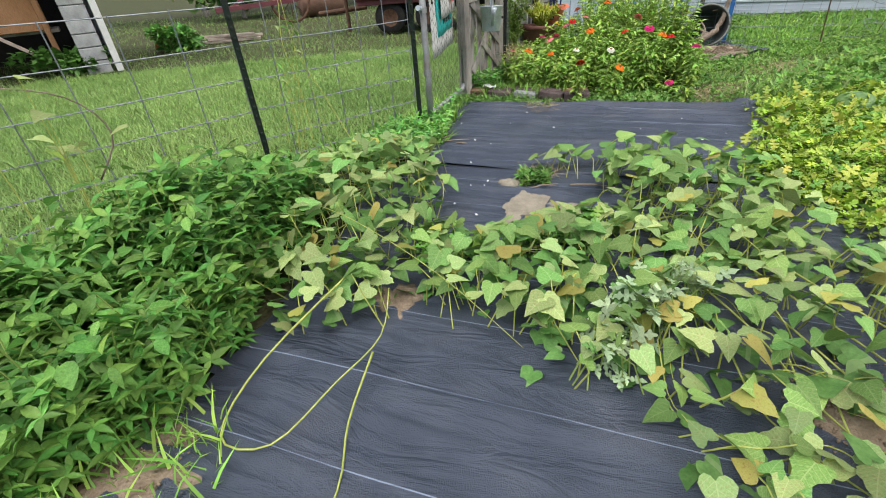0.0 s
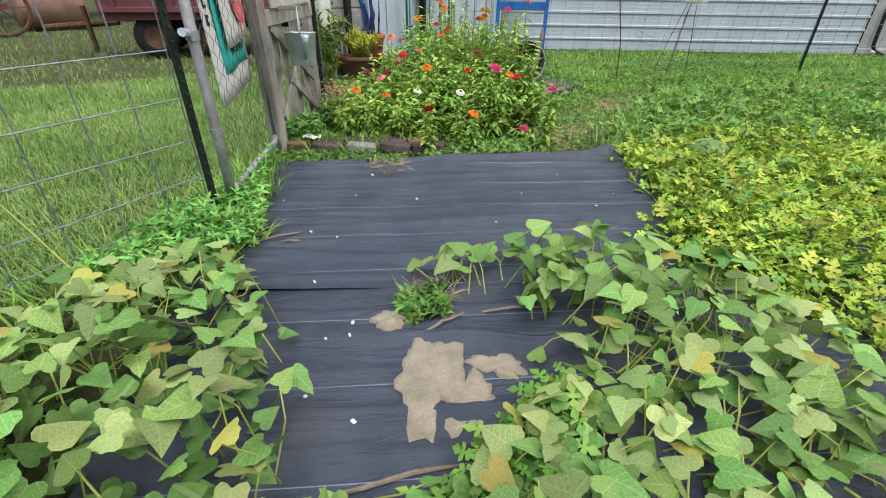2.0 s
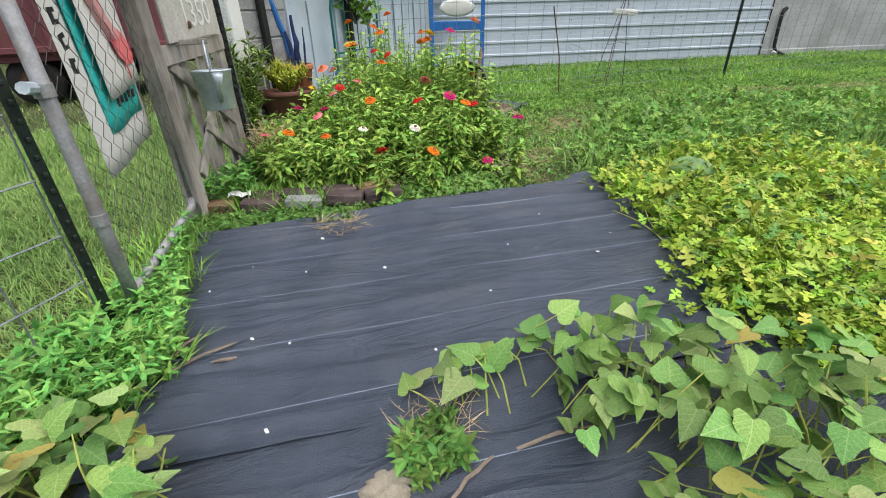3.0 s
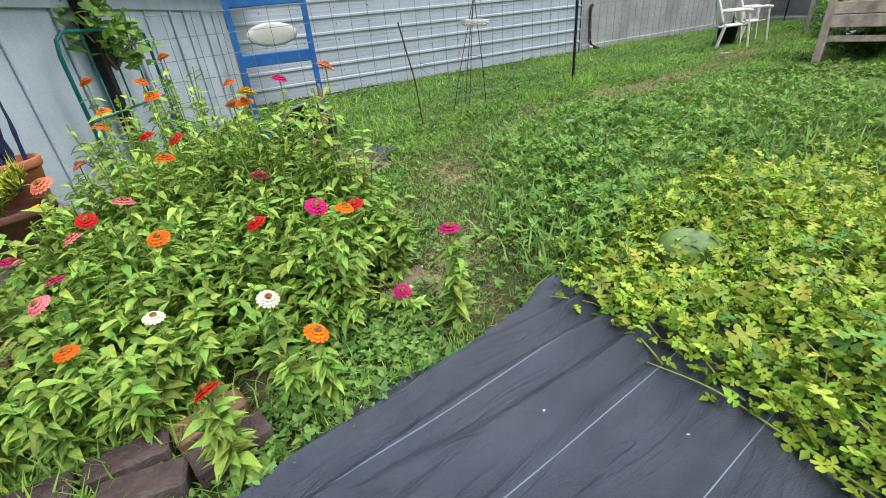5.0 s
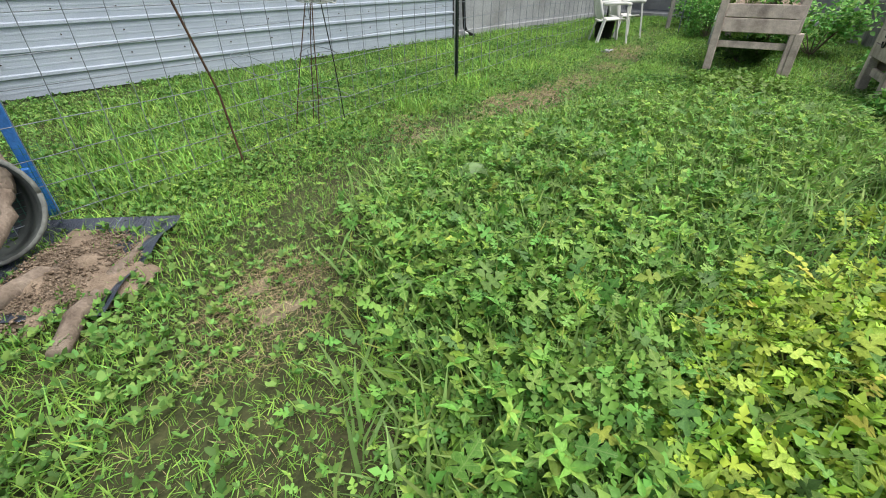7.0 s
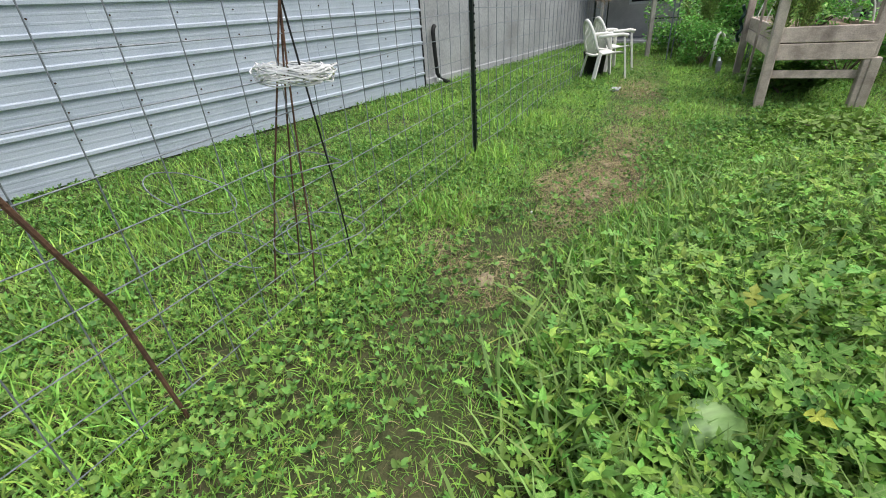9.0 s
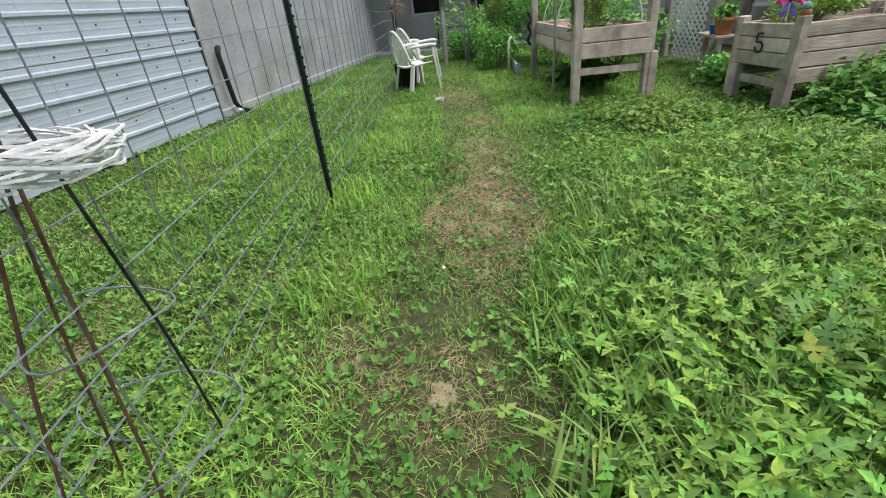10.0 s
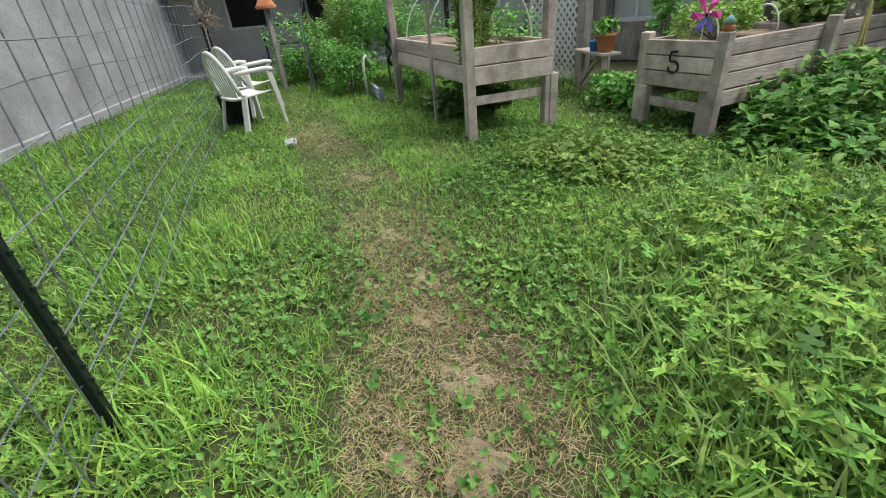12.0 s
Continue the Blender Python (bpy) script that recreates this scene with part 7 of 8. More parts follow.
vine_plant("climbing_vine_leaves", FV2, 22, [LANCE], [L_HEARTP, L_MELG], [0.5, 0.5], (0.04, 0.07), lambda x, y: np.full(len(x), 0.85), "wilted small leaves on a climbing vine", "vine", 62, 0, stems=6, **heart_kw)


# ---- zinnias ----
def petal_ring(n, r0, r1, w, z0, z1, ph=0.0):
    v, f = [], []
    for k in range(n):
        a = 2 * math.pi * k / n + ph
        c, s = math.cos(a), math.sin(a)
        o = len(v)
        for r, q, z in ((r0, 0.25, z0), ((r0 + r1) * 0.55, 0.5, (z0 + z1) * 0.5 + 0.002), (r1 * 0.93, 0.42, z1), (r1, 0.0, z1 - 0.002)):
            for sg in ((-1, 1) if q else (0,)):
                v.append((r * c - sg * q * w * s, r * s + sg * q * w * c, z))
        f += [(o, o + 2, o + 1), (o + 1, o + 2, o + 3), (o + 2, o + 4, o + 3), (o + 3, o + 4, o + 5), (o + 4, o + 6, o + 5)]
    return v, f


FLOWER_COLOURS = {"orange": ((0.70, 0.13, 0.005), (0.86, 0.24, 0.015)), "red": ((0.50, 0.012, 0.008), (0.68, 0.03, 0.015)), "magenta": ((0.48, 0.008, 0.13), (0.66, 0.02, 0.22)), "pink": ((0.72, 0.16, 0.20), (0.84, 0.28, 0.30)),
                  "white": ((0.68, 0.68, 0.58), (0.82, 0.82, 0.72)), "yellow": ((0.72, 0.46, 0.01), (0.86, 0.60, 0.03)), "salmon": ((0.75, 0.22, 0.10), (0.86, 0.32, 0.18))}
M_EYE = mat("flower_eye", (0.10, 0.025, 0.02), (0.45, 0.25, 0.03), 90, 0.8, 0.3)
FLOWER = {}


def flower_mesh(colour):
    if colour not in FLOWER:
        pm = leafmat("petal_" + colour, *FLOWER_COLOURS[colour], scale=30, random_tint=0.12, rough=0.7)
        g = Geo()
        for n, r0, r1, w, z0, z1, ph in ((15, 0.008, 0.036, 0.013, 0.0, -0.003, 0.0), (13, 0.007, 0.029, 0.012, 0.004, 0.004, 0.2), (10, 0.006, 0.021, 0.010, 0.008, 0.011, 0.1)):
            g.add(*petal_ring(n, r0, r1, w, z0, z1, ph))
        FLOWER[colour] = (g.mesh("petals", pm), Geo().lathe([(0.012, 0.006), (0.010, 0.014), (0.004, 0.018), (0, 0.018)], 12).mesh("centre", M_EYE))
    return FLOWER[colour]


def zinnia(x, y, h, colours, seed, label):
    rng = np.random.default_rng(seed)
    t = thing("zinnia", pose(x, y, 0), label, "flower", "zinnia bed")
    g = Geo()
    lv, yw, tl, sz = [], [], [], []
    tips = []
    for b in range(max(3 if y < 4.3 else 6 + int(7 * h), len(colours))):
        a = rng.uniform(0, 6.28)
        sp = rng.uniform(0.05, 0.20) * (0.45 if y < 4.3 else 1.0) if b else 0.0
        hh = h if b == 0 else h * (0.95 if b < len(colours) else rng.uniform(0.55, 0.95))
        p = [Vector((0, 0, 0)), Vector((sp * 0.4 * math.cos(a), sp * 0.4 * math.sin(a), hh * 0.4)), Vector((sp * 0.8 * math.cos(a), sp * 0.8 * math.sin(a), hh * 0.75)), Vector((sp * math.cos(a), sp * math.sin(a), hh))]
        g.tube(p, [0.006, 0.005, 0.0035, 0.003], 5)
        tips.append(p[-1])
        for s in np.arange(0.12, 0.92 if b < len(colours) else 1.0, 0.055):
            i = min(int(s * 3), 2)
            q = p[i].lerp(p[i + 1], s * 3 - i)
            a0 = rng.uniform(0, 3.14)
            for side in (0, math.pi):
                lv.append(q)
                yw.append(a0 + side + rng.normal(0, 0.2))
                tl.append(rng.normal(0.25, 0.3))
                sz.append(rng.uniform(0.055, 0.095) * (1.05 - 0.35 * s))
    part("stem", g, L_STEM, t)["kind"] = "stuff"
    n = len(lv)
    ob = stuff("foliage", [scatter(ZLEAF, np.array(lv), np.array(yw), np.array(tl), rng.normal(0, 0.3, n), np.array(sz))], L_ZIN, "", "", parent=t)
    ob.active_material = L_ZIN
    for c, tip in zip(colours, tips):
        pm, cm = flower_mesh(c)
        s = rng.uniform(1.0, 1.3) * (0.78 if c == "white" else 1.0)
        fl = part("flower_head", pm, None, t, c + " zinnia bloom", m=Matrix.Translation(tip) @ pose(0, 0, 0, rng.uniform(-30, 30), rng.uniform(-30, 30), rng.uniform(0, 360)) @ Matrix.Scale(s, 4))
        part("centre", cm, None, fl)


ZROWS = [(1.40, 4.20, 0.36, ["red"]), (1.75, 4.17, 0.30, ["orange"]), (2.28, 3.97, 0.46, ["magenta"]), (2.25, 4.21, 0.13, ["magenta"]), (1.70, 4.29, 0.43, ["white"]), (1.72, 4.88, 0.52, ["orange"]), (2.09, 4.43, 0.56, ["magenta"]), (2.22, 4.42, 0.50, ["orange", "red"]), (2.34, 4.99, 0.92, ["yellow", "orange"]),
         (2.49, 4.64, 1.0, ["salmon"]), (2.69, 5.18, 0.92, ["magenta"]), (2.68, 5.59, 0.90, ["orange"]), (2.67, 6.14, 1.05, ["orange"]), (1.50, 4.60, 0.40, ["white"]), (1.30, 4.75, 0.36, ["orange"]), (1.95, 4.62, 0.52, ["red"]), (2.15, 4.8, 0.62, ["pink"]), (2.45, 4.75, 0.66, []), (1.15, 5.02, 0.36, ["orange"]),
         (1.42, 5.0, 0.48, ["magenta", "pink"]), (1.55, 5.12, 0.55, ["pink"]), (1.75, 5.1, 0.62, ["pink", "red"]), (2.05, 5.15, 0.78, ["red", "orange"]), (2.4, 5.2, 0.85, ["salmon"]), (2.6, 4.8, 0.62, ["red"]), (2.55, 4.6, 0.5, []), (1.62, 5.4, 0.7, ["salmon"]), (1.9, 5.4, 0.85, ["orange", "red"]), (2.2, 5.5, 0.92, ["orange"]), (2.45, 5.6, 0.95, []),
         (2.1, 5.85, 1.0, ["orange"]), (2.4, 5.95, 0.95, ["orange"]), (1.05, 4.86, 0.34, []), (1.2, 4.72, 0.34, []), (1.0, 5.06, 0.36, ["pink"]), (1.38, 4.58, 0.36, []), (2.0, 4.42, 0.36, []), (1.6, 4.85, 0.46, []), (2.3, 4.6, 0.55, []), (2.6, 5.0, 0.75, []), (1.9, 4.8, 0.5, []), (2.5, 4.45, 0.42, []), (1.85, 4.95, 0.6, []), (2.2, 5.25, 0.8, []), (2.55, 5.35, 0.85, []), (1.3, 5.35, 0.40, []), (1.45, 5.6, 0.40, ["magenta"]), (1.7, 5.85, 0.50, ["yellow"]), (1.95, 5.95, 0.62, ["salmon"]), (1.25, 5.65, 0.34, []), (2.3, 6.3, 0.8, ["orange"])]
for i, (zx, zy, zh, zc) in enumerate(ZROWS):
    zinnia(zx, zy, zh, zc, 300 + i, ("zinnia with " + " and ".join(zc) + " blooms in the flower bed") if zc else "leafy green zinnia without open blooms")


ZINNIA_FOOT = [(1.0, 4.88), (1.5, 4.52), (2.1, 4.3), (2.7, 4.45), (2.95, 5.0), (2.95, 5.8), (2.5, 6.5), (1.75, 6.15), (1.2, 5.9), (1.1, 5.3)]


def low_foliage():
    rng = np.random.default_rng(33)
    def patch_of(poly, n, tm, size, hmax, material, nm, label):
        p = sample_in(poly, n, rng)
        k = len(p)
        stuff(nm, [scatter(tm, np.stack([p[:, 0], p[:, 1], rng.uniform(0.01, hmax, k)], 1), rng.uniform(0, 6.28, k), rng.normal(0.1, 0.4, k), rng.normal(0, 0.4, k), rng.uniform(*size, k))], material, label, "weeds")
    patch_of(ZINNIA_FOOT, 5600, ZLEAF, (0.04, 0.075), 0.36, L_ZIN, "bed_foliage", "dense green foliage at the foot of the zinnias")
    patch_of([(0.45, 4.84), (0.75, 4.80), (1.0, 5.2), (1.05, 5.5), (0.75, 5.15)], 520, cluster(OVAL, 3, 1.0, 0.2), (0.02, 0.04), 0.2, L_BUSH, "bed_foliage", "green weeds at the wooden panel foot")
    patch_of([(1.3, 4.15), (2.0, 3.9), (2.4, 4.0), (2.5, 4.25), (1.7, 4.4)], 700, cluster(OVAL, 4, 1.0, 0.3), (0.015, 0.03), 0.07, G_WEED, "bed_foliage", "low creeping weeds over the fabric edge")
    patch_of([(0.36, 4.45), (0.7, 4.38), (1.12, 4.12), (1.22, 4.24), (0.95, 4.45), (0.5, 4.72), (0.36, 4.75)], 1000, cluster(LANCE, 4, 1.0, 0.3), (0.012, 0.026), 0.05, G_WEED, "bed_foliage", "creeping weeds below the paver edging")
    patch_of([(0.14, 3.45), (0.0, 3.3), (-0.6, 3.3), (-0.2, 3.85), (0.12, 4.0), (0.38, 4.6)], 1100, cluster(LANCE, 4, 1.0, 0.4), (0.025, 0.05), 0.14, L_BUSH, "bed_foliage", "green weeds along the wire fence")
    patch_of([(0.50, 2.58), (0.66, 2.54), (0.72, 2.70), (0.54, 2.74)], 150, cluster(LANCE, 4, 1.0, 0.5), (0.03, 0.05), 0.06, G_WEED, "weed_tuft", "small green weed tuft growing through fabric")
    patch_of([(-0.12, 2.05), (0.25, 1.92), (0.8, 2.1), (0.7, 1.85), (-0.1, 1.75)], 420, MELS, (0.04, 0.08), 0.14, L_MELGU, "bed_foliage", "watermelon leaves among the sweet potatoes")
    patch_of([(0.52, 2.66), (0.72, 2.60), (0.80, 2.74), (0.60, 2.80)], 140, STRAW, (0.05, 0.12), 0.05, G_STRAW, "dry_stalks", "dry straw round the weed tuft on the fabric")
    patch_of([(0.95, 4.22), (1.14, 4.10), (1.16, 4.02), (1.05, 4.0), (0.9, 4.12)], 160, STRAW, (0.06, 0.14), 0.05, G_STRAW, "dry_stalks", "dry bleached weed stems lying on the fabric")
    patch_of([(1.05, 4.95), (1.4, 4.75), (1.5, 4.58), (1.2, 4.62), (0.95, 4.8)], 900, BLADE, (0.07, 0.16), 0.03, G_LAWN, "bed_grass", "bright green grass behind the paver edging")
    patch_of([(0.95, 5.15), (1.2, 5.1), (1.3, 5.45), (1.1, 5.6), (1.0, 5.5)], 700, STRAW, (0.08, 0.2), 0.34, G_STRAW, "dry_stalks", "dry brown stalks beside the wooden panel")


low_foliage()


def meadow_blades():
    rng = np.random.default_rng(37)
    p = np.vstack([sample_in(MEL_G, 30000, rng), sample_in(MEL_Y, 4500, rng)])
    p = p + rng.normal(0, 0.15, p.shape)
    k = rng.uniform(0, 1, len(p)) < 1.5 * smooth_noise(p[:, 0], p[:, 1], 1.7, 12.0)
    p = p[k & ~inside(p[:, 0], p[:, 1], FABRIC_OPEN)]
    n = len(p)
    stuff("tall_grass", [scatter(BLADE, np.stack([p[:, 0], p[:, 1], np.zeros(n)], 1), rng.uniform(0, 6.28, n), rng.normal(1.0, 0.3, n), rng.uniform(-0.4, 0.4, n), rng.uniform(0.09, 0.25, n))], G_LAWN, "tall yellow-green grass blades among the melon vines", "grass")


meadow_blades()


def watermelon(x, y, z, yaw, length, r):
    prof = [(r * math.sin(math.pi * i / 12) ** 0.8, -length / 2 * math.cos(math.pi * i / 12)) for i in range(13)]
    t = thing("watermelon", pose(x, y, z, 0, 90, yaw), "pale green striped watermelon lying among the vine leaves", "fruit", "watermelons")
    part("rind", Geo().lathe(prof, 28), M_RIND, t, smooth=True)
    part("stalk", Geo().tube([(0, 0, length / 2 - 0.004), (0.008, 0.01, length / 2 + 0.03)], 0.004, 6), L_STEM, t)


M_RIND = mat("watermelon_rind", (0.12, 0.22, 0.065), (0.21, 0.33, 0.12), 14, 0.42, 0.05, stain=(0.035, 0.095, 0.035), stain_amount=0.8, stain_scale=11, stretch=(1, 1, 0.2))
watermelon(3.09, 3.19, 0.108, 100, 0.28, 0.10)
watermelon(5.17, 4.36, 0.085, -70, 0.24, 0.085)


def tall_weeds():
    rng = np.random.default_rng(35)
    arrays = []
    for poly, n, big in ((MEL_G, 6500, 1.0), ([(7.0, 3.4), (8.6, 2.9), (9.2, 2.0), (8.6, 1.2), (7.4, 1.4)], 1500, 0.7), ([(4.2, 5.2), (6.0, 5.6), (8.0, 5.0), (9.5, 4.6), (8.0, 5.8), (5.0, 6.8)], 2200, 0.5), ([(8.5, 6.0), (12, 4.6), (13, 4.2), (12, 5.8), (8, 7.8)], 1200, 0.5)):
        p = sample_in(poly, n, rng) + rng.normal(0, 0.1, (n, 2))
        h = big * rng.uniform(0.02, 0.22, n) * (0.4 + 0.8 * smooth_noise(p[:, 0], p[:, 1], 2.1, 5.0))
        arrays.append(scatter(cluster(ZLEAF, 5, 1.0, 0.5), np.stack([p[:, 0], p[:, 1], h], 1), rng.uniform(0, 6.28, n), rng.normal(0, 0.25, n), rng.normal(0, 0.25, n), big * rng.uniform(0.02, 0.052, n)))
    stuff("leafy_weeds", arrays, L_WEEDY, "tall leafy green weeds among the melon vines", "weeds")


tall_weeds()

# ---- shrubs, ferns and trees further off ----
def shrub(x, y, rx, ry, h, n, tm, size, material, label, seed, category="shrub", z0=0.0, parent_name="shrub"):
    rng = np.random.default_rng(seed)
    t = thing(parent_name, pose(x, y, z0), label, category)
    blobs = [(rng.uniform(-0.6, 0.6) * rx, rng.uniform(-0.6, 0.6) * ry, rng.uniform(0.25, 0.85) * h, rng.uniform(0.3, 0.55)) for _ in range(9)]
    g = Geo()
    pts = []
    for bx, by, bz, br in blobs:
        g.tube([(0, 0, 0), (bx * 0.5, by * 0.5, bz * 0.6), (bx, by, bz)], [0.012, 0.008, 0.004], 5)
        m = n // len(blobs)
        d = rng.normal(0, 1, (m, 3))
        d /= np.linalg.norm(d, axis=1)[:, None]
        q = d * (rng.uniform(0.25, 1, m) ** 0.5)[:, None] * np.array((br * rx, br * ry, br * h * 0.7))
        q += np.array((bx, by, bz))
        pts.append(q)
    q = np.vstack(pts)
    q[:, 2] = np.abs(q[:, 2])
    part("branch", g, M_DRIFT, t)["kind"] = "stuff"
    k = len(q)
    stuff("foliage", [scatter(tm, q, rng.uniform(0, 6.28, k), rng.normal(0.1, 0.5, k), rng.normal(0, 0.5, k), rng.uniform(*size, k))], material, "", "", parent=t)
    return t


_hv = SHED @ Vector((1.35, -0.10, 0))
shrub(_hv.x, _hv.y, 0.5, 0.3, 0.75, 230, HEART2, (0.06, 0.11), L_MELG, "leafy vine hanging over the teal frame at the shed", 70, "vine", z0=0.95, parent_name="hanging_vine")
solid("black_post", Geo().box(0.07, 0.07, 1.9, pose(0, 0, 0.95), 0.006), M_BLACK, "short black post at the shed wall", "post", m=SHED @ pose(1.22, -0.08, 0))
shrub(14.2, 0.6, 1.1, 1.0, 1.5, 7000, OVAL, (0.035, 0.075), L_BUSH, "tall leafy shrub climbing the garden arch", 71)
shrub(13.2, 1.35, 0.6, 0.6, 0.8, 3200, LANCE, (0.04, 0.075), L_BUSH, "loose green shrub beside the metal edging", 72)
shrub(15.4, 0.9, 0.9, 0.9, 1.1, 3600, OVAL, (0.045, 0.08), L_BUSH, "leafy green shrub by the porch", 73)
shrub(12.7, 0.4, 0.9, 0.7, 1.6, 4600, LANCE, (0.04, 0.08), L_BUSH, "tall weedy shrub behind the raised planter", 74)
shrub(11.2, 0.3, 0.8, 0.5, 0.7, 1500, OVAL, (0.05, 0.09), L_BUSH, "low leafy plants under the raised planter", 75)
shrub(10.3, 1.5, 0.5, 0.4, 0.35, 900, OVAL, (0.05, 0.09), L_DARK, "shaded leafy weeds beneath the raised planter", 76)
shrub(9.2, 0.35, 0.55, 0.35, 0.35, 1100, OVAL, (0.05, 0.09), L_BUSH, "leafy weeds between the raised planters", 77)
shrub(9.3, -0.75, 0.35, 0.3, 1.4, 480, OVAL, (0.05, 0.10), L_BUSH, "green climber against the greenhouse front", 78)
shrub(8.35, 0.35, 0.3, 0.45, 0.28, 1300, OVAL, (0.03, 0.06), L_MELG, "bright green herbs in the raised planter", 79, z0=0.68)
shrub(8.05, -0.75, 0.35, 0.7, 0.32, 1500, HEART2, (0.06, 0.11), L_MELD, "broad-leaved plants spilling over the planter", 80, z0=0.66)
shrub(10.2, 1.35, 0.8, 0.35, 0.3, 1100, LANCE, (0.04, 0.08), L_BUSH, "green seedlings in the tall raised planter", 81, z0=0.74)
shrub(9.66, -0.06, 0.13, 0.13, 0.2, 260, OVAL, (0.05, 0.08), L_MELG, "leafy green plant in a terracotta pot", 82, "potted plant", z0=0.68)
shrub(8.4, 2.0, 0.7, 0.6, 0.13, 900, OVAL, (0.04, 0.08), L_MELG, "low bright green weeds before the planters", 84)


def feathery(x, y, z0, h, r, n, material, label, seed, name="feathery_fern", category="fern", rise=0.3):
    """Fine thread-like foliage on thin stems."""
    rng = np.random.default_rng(seed)
    t = thing(name, pose(x, y, z0), label, category)
    g = Geo()
    q, yw, tl, sz = [], [], [], []
    for b in range(14):
        a, lean = rng.uniform(0, 6.28), rng.uniform(0.1, 1.0) * r
        hh = h * rng.uniform(0.6, 1.0)
        g.tube([(0.02 * math.cos(a), 0.02 * math.sin(a), 0), (lean * 0.4 * math.cos(a), lean * 0.4 * math.sin(a), hh * 0.55), (lean * math.cos(a), lean * math.sin(a), hh)], [0.005, 0.004, 0.002], 4)
        for k in range(n // 14):
            s = rng.uniform(0.15, 1)
            rad = lean * (0.73 * s if s < 0.55 else 0.4 + (s - 0.55) / 0.45 * 0.6)
            q.append((rad * math.cos(a), rad * math.sin(a), hh * s))
            yw.append(rng.uniform(0, 6.28))
            tl.append(rng.normal(rise, 0.4))
            sz.append(rng.uniform(0.06, 0.16))
    part("stem", g, L_STEM, t)["kind"] = "stuff"
    thread = (np.array([(0, -0.012, 0), (0, 0.012, 0), (0.5, 0.0, 0.03), (0.5, 0.03, 0.03), (1.0, 0.0, -0.05), (0.35, 0.22, 0.05), (0.62, -0.2, 0.03)], float), np.array([(0, 2, 1), (1, 2, 3), (2, 4, 3), (1, 5, 3), (2, 6, 3)]))
    stuff("fronds", [scatter(thread, np.array(q), np.array(yw), np.array(tl), rng.uniform(-1, 1, len(q)), np.array(sz))], material, "", "", parent=t)


F_DILL = leafmat("feathery_green", (0.287, 0.46, 0.12), (0.506, 0.713, 0.21), scale=3, island=True, random_tint=0.3, bump=0)
F_FOX = leafmat("foxtail_fern_yellow", (0.56, 0.64, 0.07), (0.76, 0.82, 0.16), scale=6, island=True, random_tint=0.25, bump=0)
feathery(9.72, 2.02, 0.45, 1.95, 0.5, 2600, F_DILL, "tall feathery green asparagus fern at the planter corner", 91)
feathery(9.85, 1.75, 0.66, 1.45, 0.5, 1500, F_DILL, "feathery green fern behind the planter post", 92)
feathery(13.6, 1.3, 0.0, 1.9, 0.5, 2200, F_DILL, "arching feathery plant near the garden arch", 93)
feathery(1.60, 6.26, 0.40, 0.26, 0.25, 1500, F_FOX, "yellow-green foxtail fern in a trough", 94, rise=1.1)
feathery(1.22, 6.16, 0.0, 1.0, 0.24, 1500, leafmat("fern_green", (0.24, 0.40, 0.08), (0.40, 0.58, 0.14), scale=3, island=True, random_tint=0.3, bump=0), "upright bright green ferny weed by the post", 95)


def strap_plant(x, y, z0, n, length, label, seed):
    rng = np.random.default_rng(seed)
    t = thing("strap_leaf_plant", pose(x, y, z0), label, "plant")
    v, f = [], []
    k = 8
    for i in range(k + 1):
        s = i / k
        w = 0.075 * math.sin(math.pi * min(1, 0.12 + 0.9 * s)) ** 0.8
        zc = -0.35 * s * s
        v += [(s, -w, zc + 0.25 * w), (s, 0, zc - 0.02), (s, w, zc + 0.25 * w)]
    for i in range(k):
        a = 3 * i
        f += [(a, a + 3, a + 4, a + 1), (a + 1, a + 4, a + 5, a + 2)]
    me = Geo().add(v, f).mesh("leaf", leafmat("strap_leaf_green", (0.18, 0.33, 0.04), (0.32, 0.52, 0.08), scale=5), True)
    for i in range(n):
        R = rotations(np.array([rng.uniform(0, 6.28)]), np.array([rng.uniform(0.7, 1.4)]), np.array([rng.normal(0, 0.2)]))[0] * length * rng.uniform(0.7, 1.1)
        part("leaf", me, None, t, m=Matrix([[*R[0], rng.uniform(-0.15, 0.15)], [*R[1], rng.uniform(-0.15, 0.15)], [*R[2], rng.uniform(0, 0.15)], [0, 0, 0, 1]]))


strap_plant(8.25, -1.45, 0.75, 26, 0.95, "clump of bright green strap-leaved lily plants", 101)
strap_plant(7.55, -1.7, 0.75, 24, 0.95, "clump of bright green strap-leaved lily plants", 102)
strap_plant(6.8, -2.0, 0.7, 18, 0.9, "clump of bright green strap-leaved lily plants", 103)


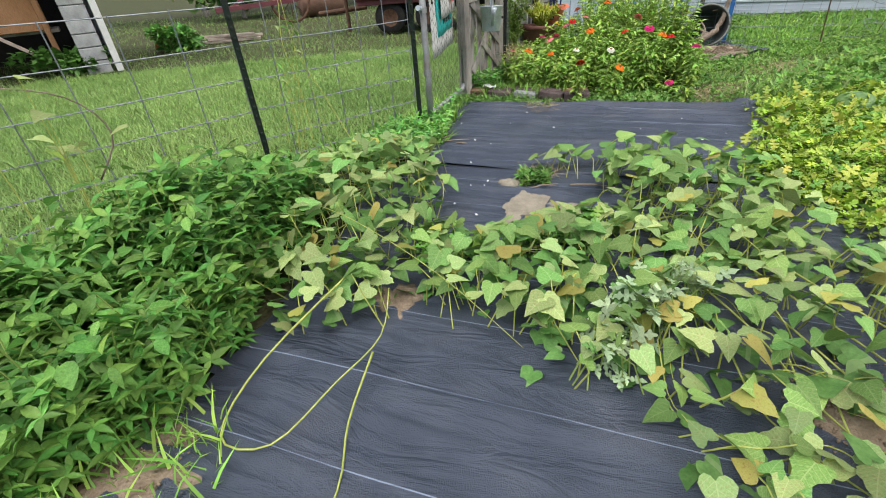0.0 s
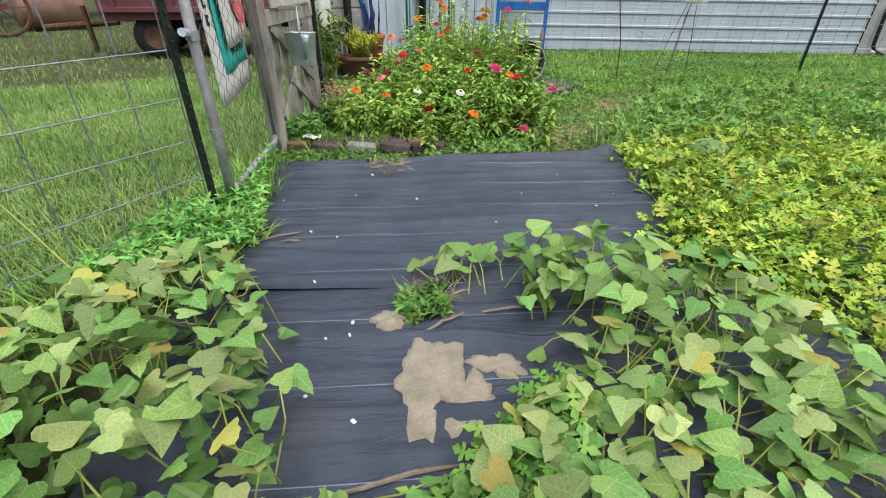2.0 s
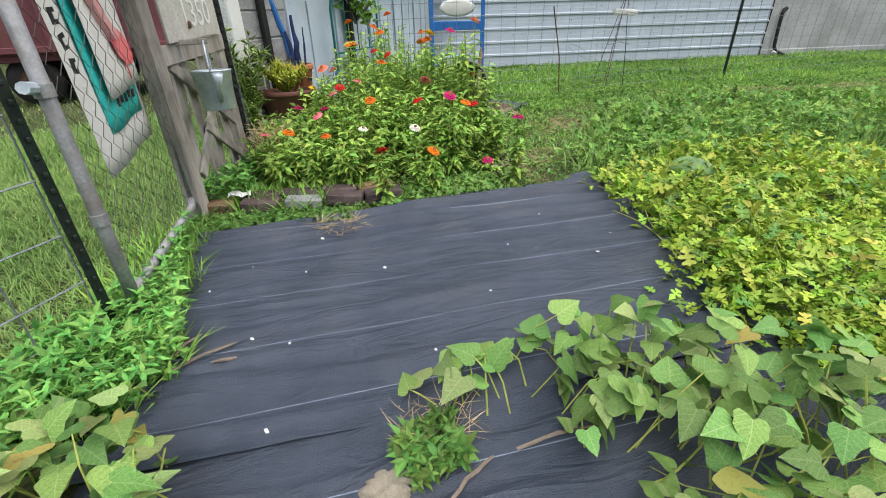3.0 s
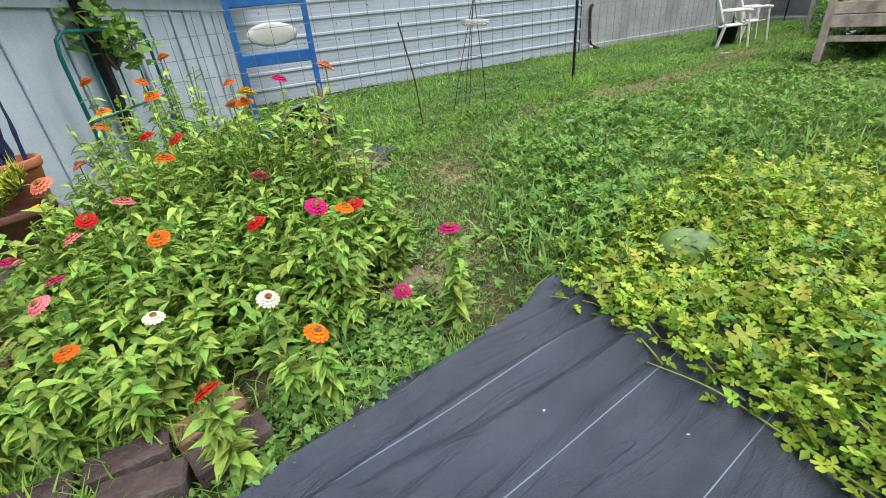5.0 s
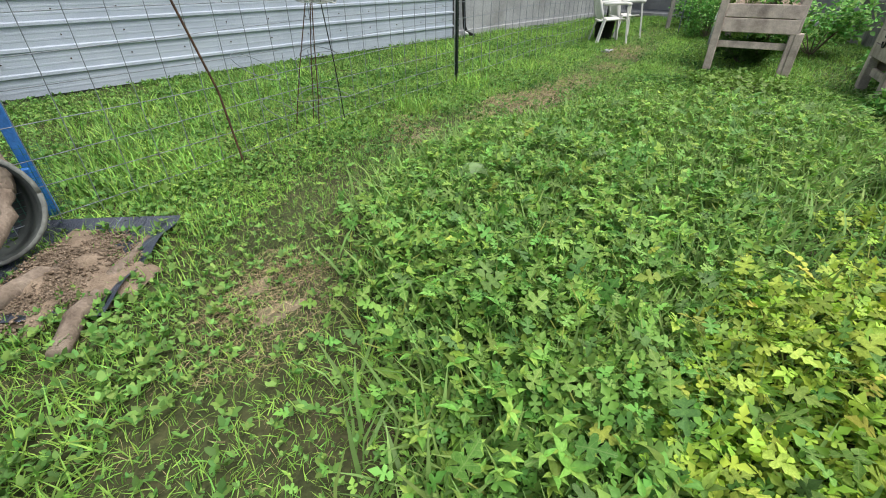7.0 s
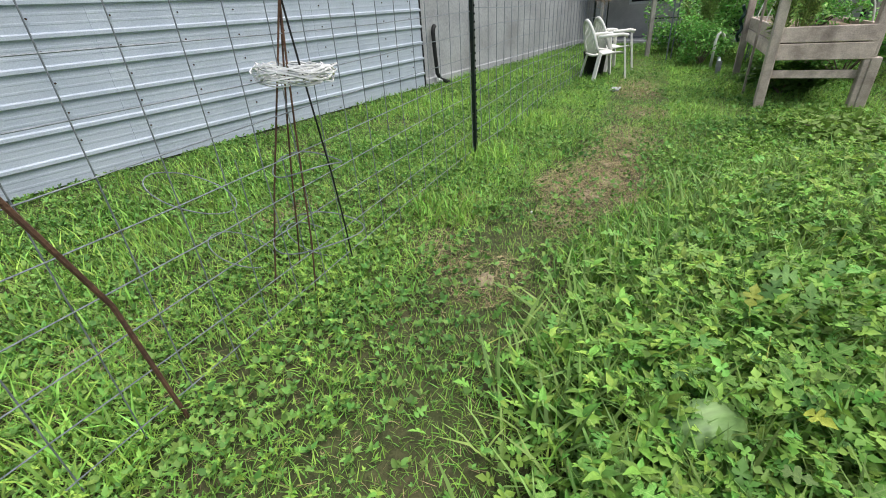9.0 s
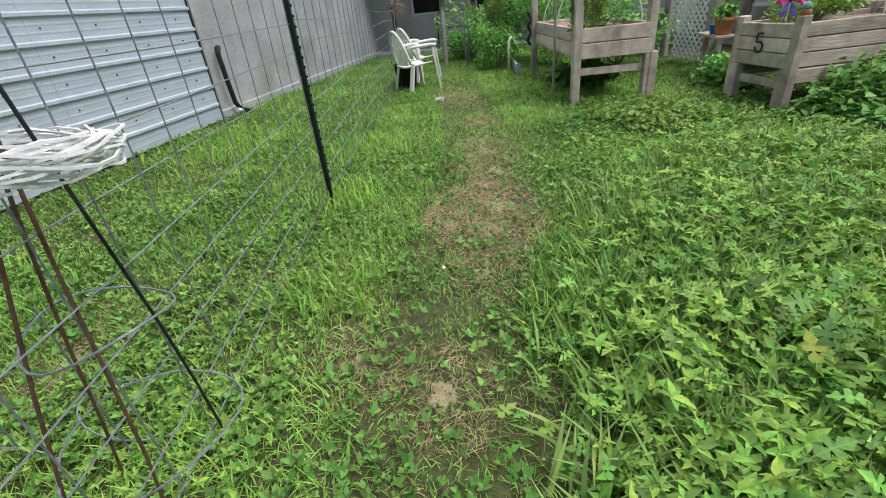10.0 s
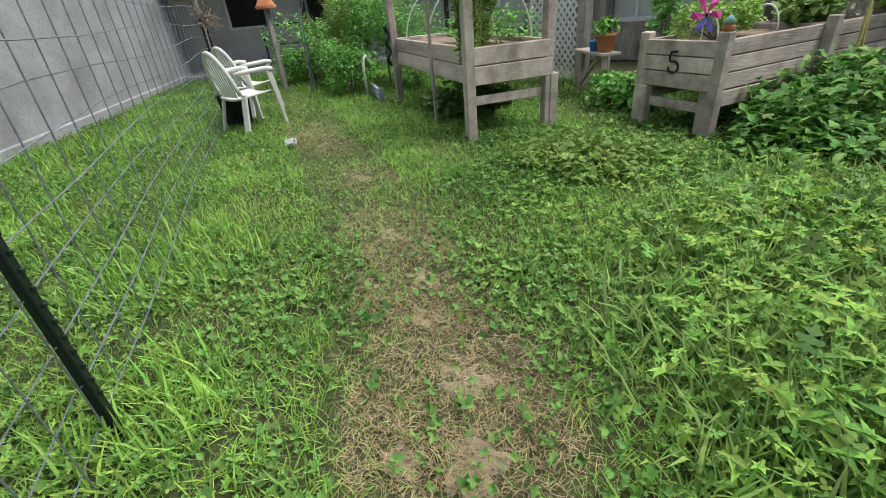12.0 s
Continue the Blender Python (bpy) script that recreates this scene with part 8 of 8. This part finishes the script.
def tree(x, y, h, r, n, seed, label):
    rng = np.random.default_rng(seed)
    t = thing("tree", pose(x, y, 0), label, "tree")
    g = Geo()
    rr = random.Random(seed)
    branch(g, [(0, 0, 0), (0.1, 0.05, h * 0.25), (0.0, 0.1, h * 0.5), (0.15, 0, h * 0.8)], [0.03 * h, 0.024 * h, 0.016 * h, 0.005 * h], rr, 8)
    pts = []
    for k in range(18):
        a, e = rng.uniform(0, 6.28), rng.uniform(0.25, 0.95)
        tip = Vector((r * math.cos(a) * rng.uniform(0.3, 0.95), r * math.sin(a) * rng.uniform(0.3, 0.95), h * e))
        branch(g, [(0, 0.05, h * e * 0.6), tip * 0.5 + Vector((0, 0, h * e * 0.4)), tip], [0.012 * h, 0.007 * h, 0.002 * h], rr, 5)
        m = n // 18
        q = rng.normal(0, 1, (m, 3)) * np.array((r * 0.24, r * 0.24, h * 0.085)) + np.array(tip)
        pts.append(q)
    q = np.vstack(pts)
    q = q[q[:, 2] > 0.15 * h]
    k = len(q)
    part("trunk", g, M_WOODGREY, t)
    stuff("crown", [scatter(OVAL, q, rng.uniform(0, 6.28, k), rng.normal(0, 0.6, k), rng.normal(0, 0.6, k), rng.uniform(0.14, 0.3, k))], L_TREE, "", "", parent=t)


for i, (tx, ty, th, tr) in enumerate(((20.5, -2.0, 6.5, 2.6), (22.5, 1.5, 7.5, 3.0), (18.5, -5.0, 6.5, 2.8), (15.5, -7.0, 6.0, 2.6), (12.0, -8.5, 6.0, 2.6), (8.5, -8.5, 5.5, 2.5), (5.0, -8.5, 5.5, 2.5), (-3.5, 24, 7, 3.2), (-8.5, 22, 7, 3.2), (1.5, 25, 7, 3.2), (-13, 19, 6.5, 3.0), (6.5, 24, 7, 3.2), (-0.8, 20.5, 3.0, 2.0), (-6.0, 19.0, 3.0, 2.0))):
    tree(tx, ty, th * (0.62 if ty < -4 else 0.8), tr * 0.85, 2200, 120 + i, "broad dark green tree behind the garden")
shrub(-4.9, 10.6, 0.5, 0.4, 0.45, 1200, OVAL, (0.10, 0.18), L_BUSH, "overgrown green bush beside the open shed", 141)
shrub(-5.7, 8.4, 0.7, 0.3, 0.45, 800, OVAL, (0.08, 0.14), L_DARK, "dark weeds at the shed front", 142)


def soil_clods():
    """Loose crumbs over the soil heap and the bare spots."""
    rng = np.random.default_rng(77)
    lump = np.array([(-0.5, -0.1, 0), (0.1, -0.45, 0.05), (0.5, 0.1, 0), (-0.05, 0.5, -0.05), (0.05, 0.0, 0.42), (0.0, 0.0, -0.3)], float)
    tri = np.array([(0, 1, 4), (1, 2, 4), (2, 3, 4), (3, 0, 4), (1, 0, 5), (2, 1, 5), (3, 2, 5), (0, 3, 5)])
    n = 2400
    a, q = rng.uniform(0, 6.28, n), np.sqrt(rng.uniform(0, 1, n)) * 1.05
    lx, ly = 0.38 * q * np.cos(a), 0.26 * q * np.sin(a)
    c, s = math.cos(radians(30)), math.sin(radians(30))
    p = [np.stack([3.82 + lx * c - ly * s, 5.88 + lx * s + ly * c, 0.024 + 0.055 * np.clip(1 - q * q, 0, 1) + rng.uniform(-0.004, 0.012, n)], 1)]
    size = [rng.uniform(0.004, 0.020, n)]
    for bx, by, rx, ry in BARE + [(1.15, 0.9, 0.3, 0.25), (-0.95, 0.95, 0.2, 0.3)]:
        k = int(900 * rx * ry * 4)
        a, q = rng.uniform(0, 6.28, k), np.sqrt(rng.uniform(0, 1, k))
        p.append(np.stack([bx + rx * q * np.cos(a), by + ry * q * np.sin(a), np.full(k, 0.004 if bx > 2 else 0.022)], 1))
        size.append(rng.uniform(0.004, 0.016, k))
    p, size = np.vstack(p), np.concatenate(size)
    n = len(p)
    stuff("soil_crumbs", [scatter((lump, tri), p, rng.uniform(0, 6.28, n), rng.uniform(-1, 1, n), rng.uniform(-1, 1, n), size)], M_SOIL, "loose brown soil crumbs on the heap and bare ground", "soil")


soil_clods()
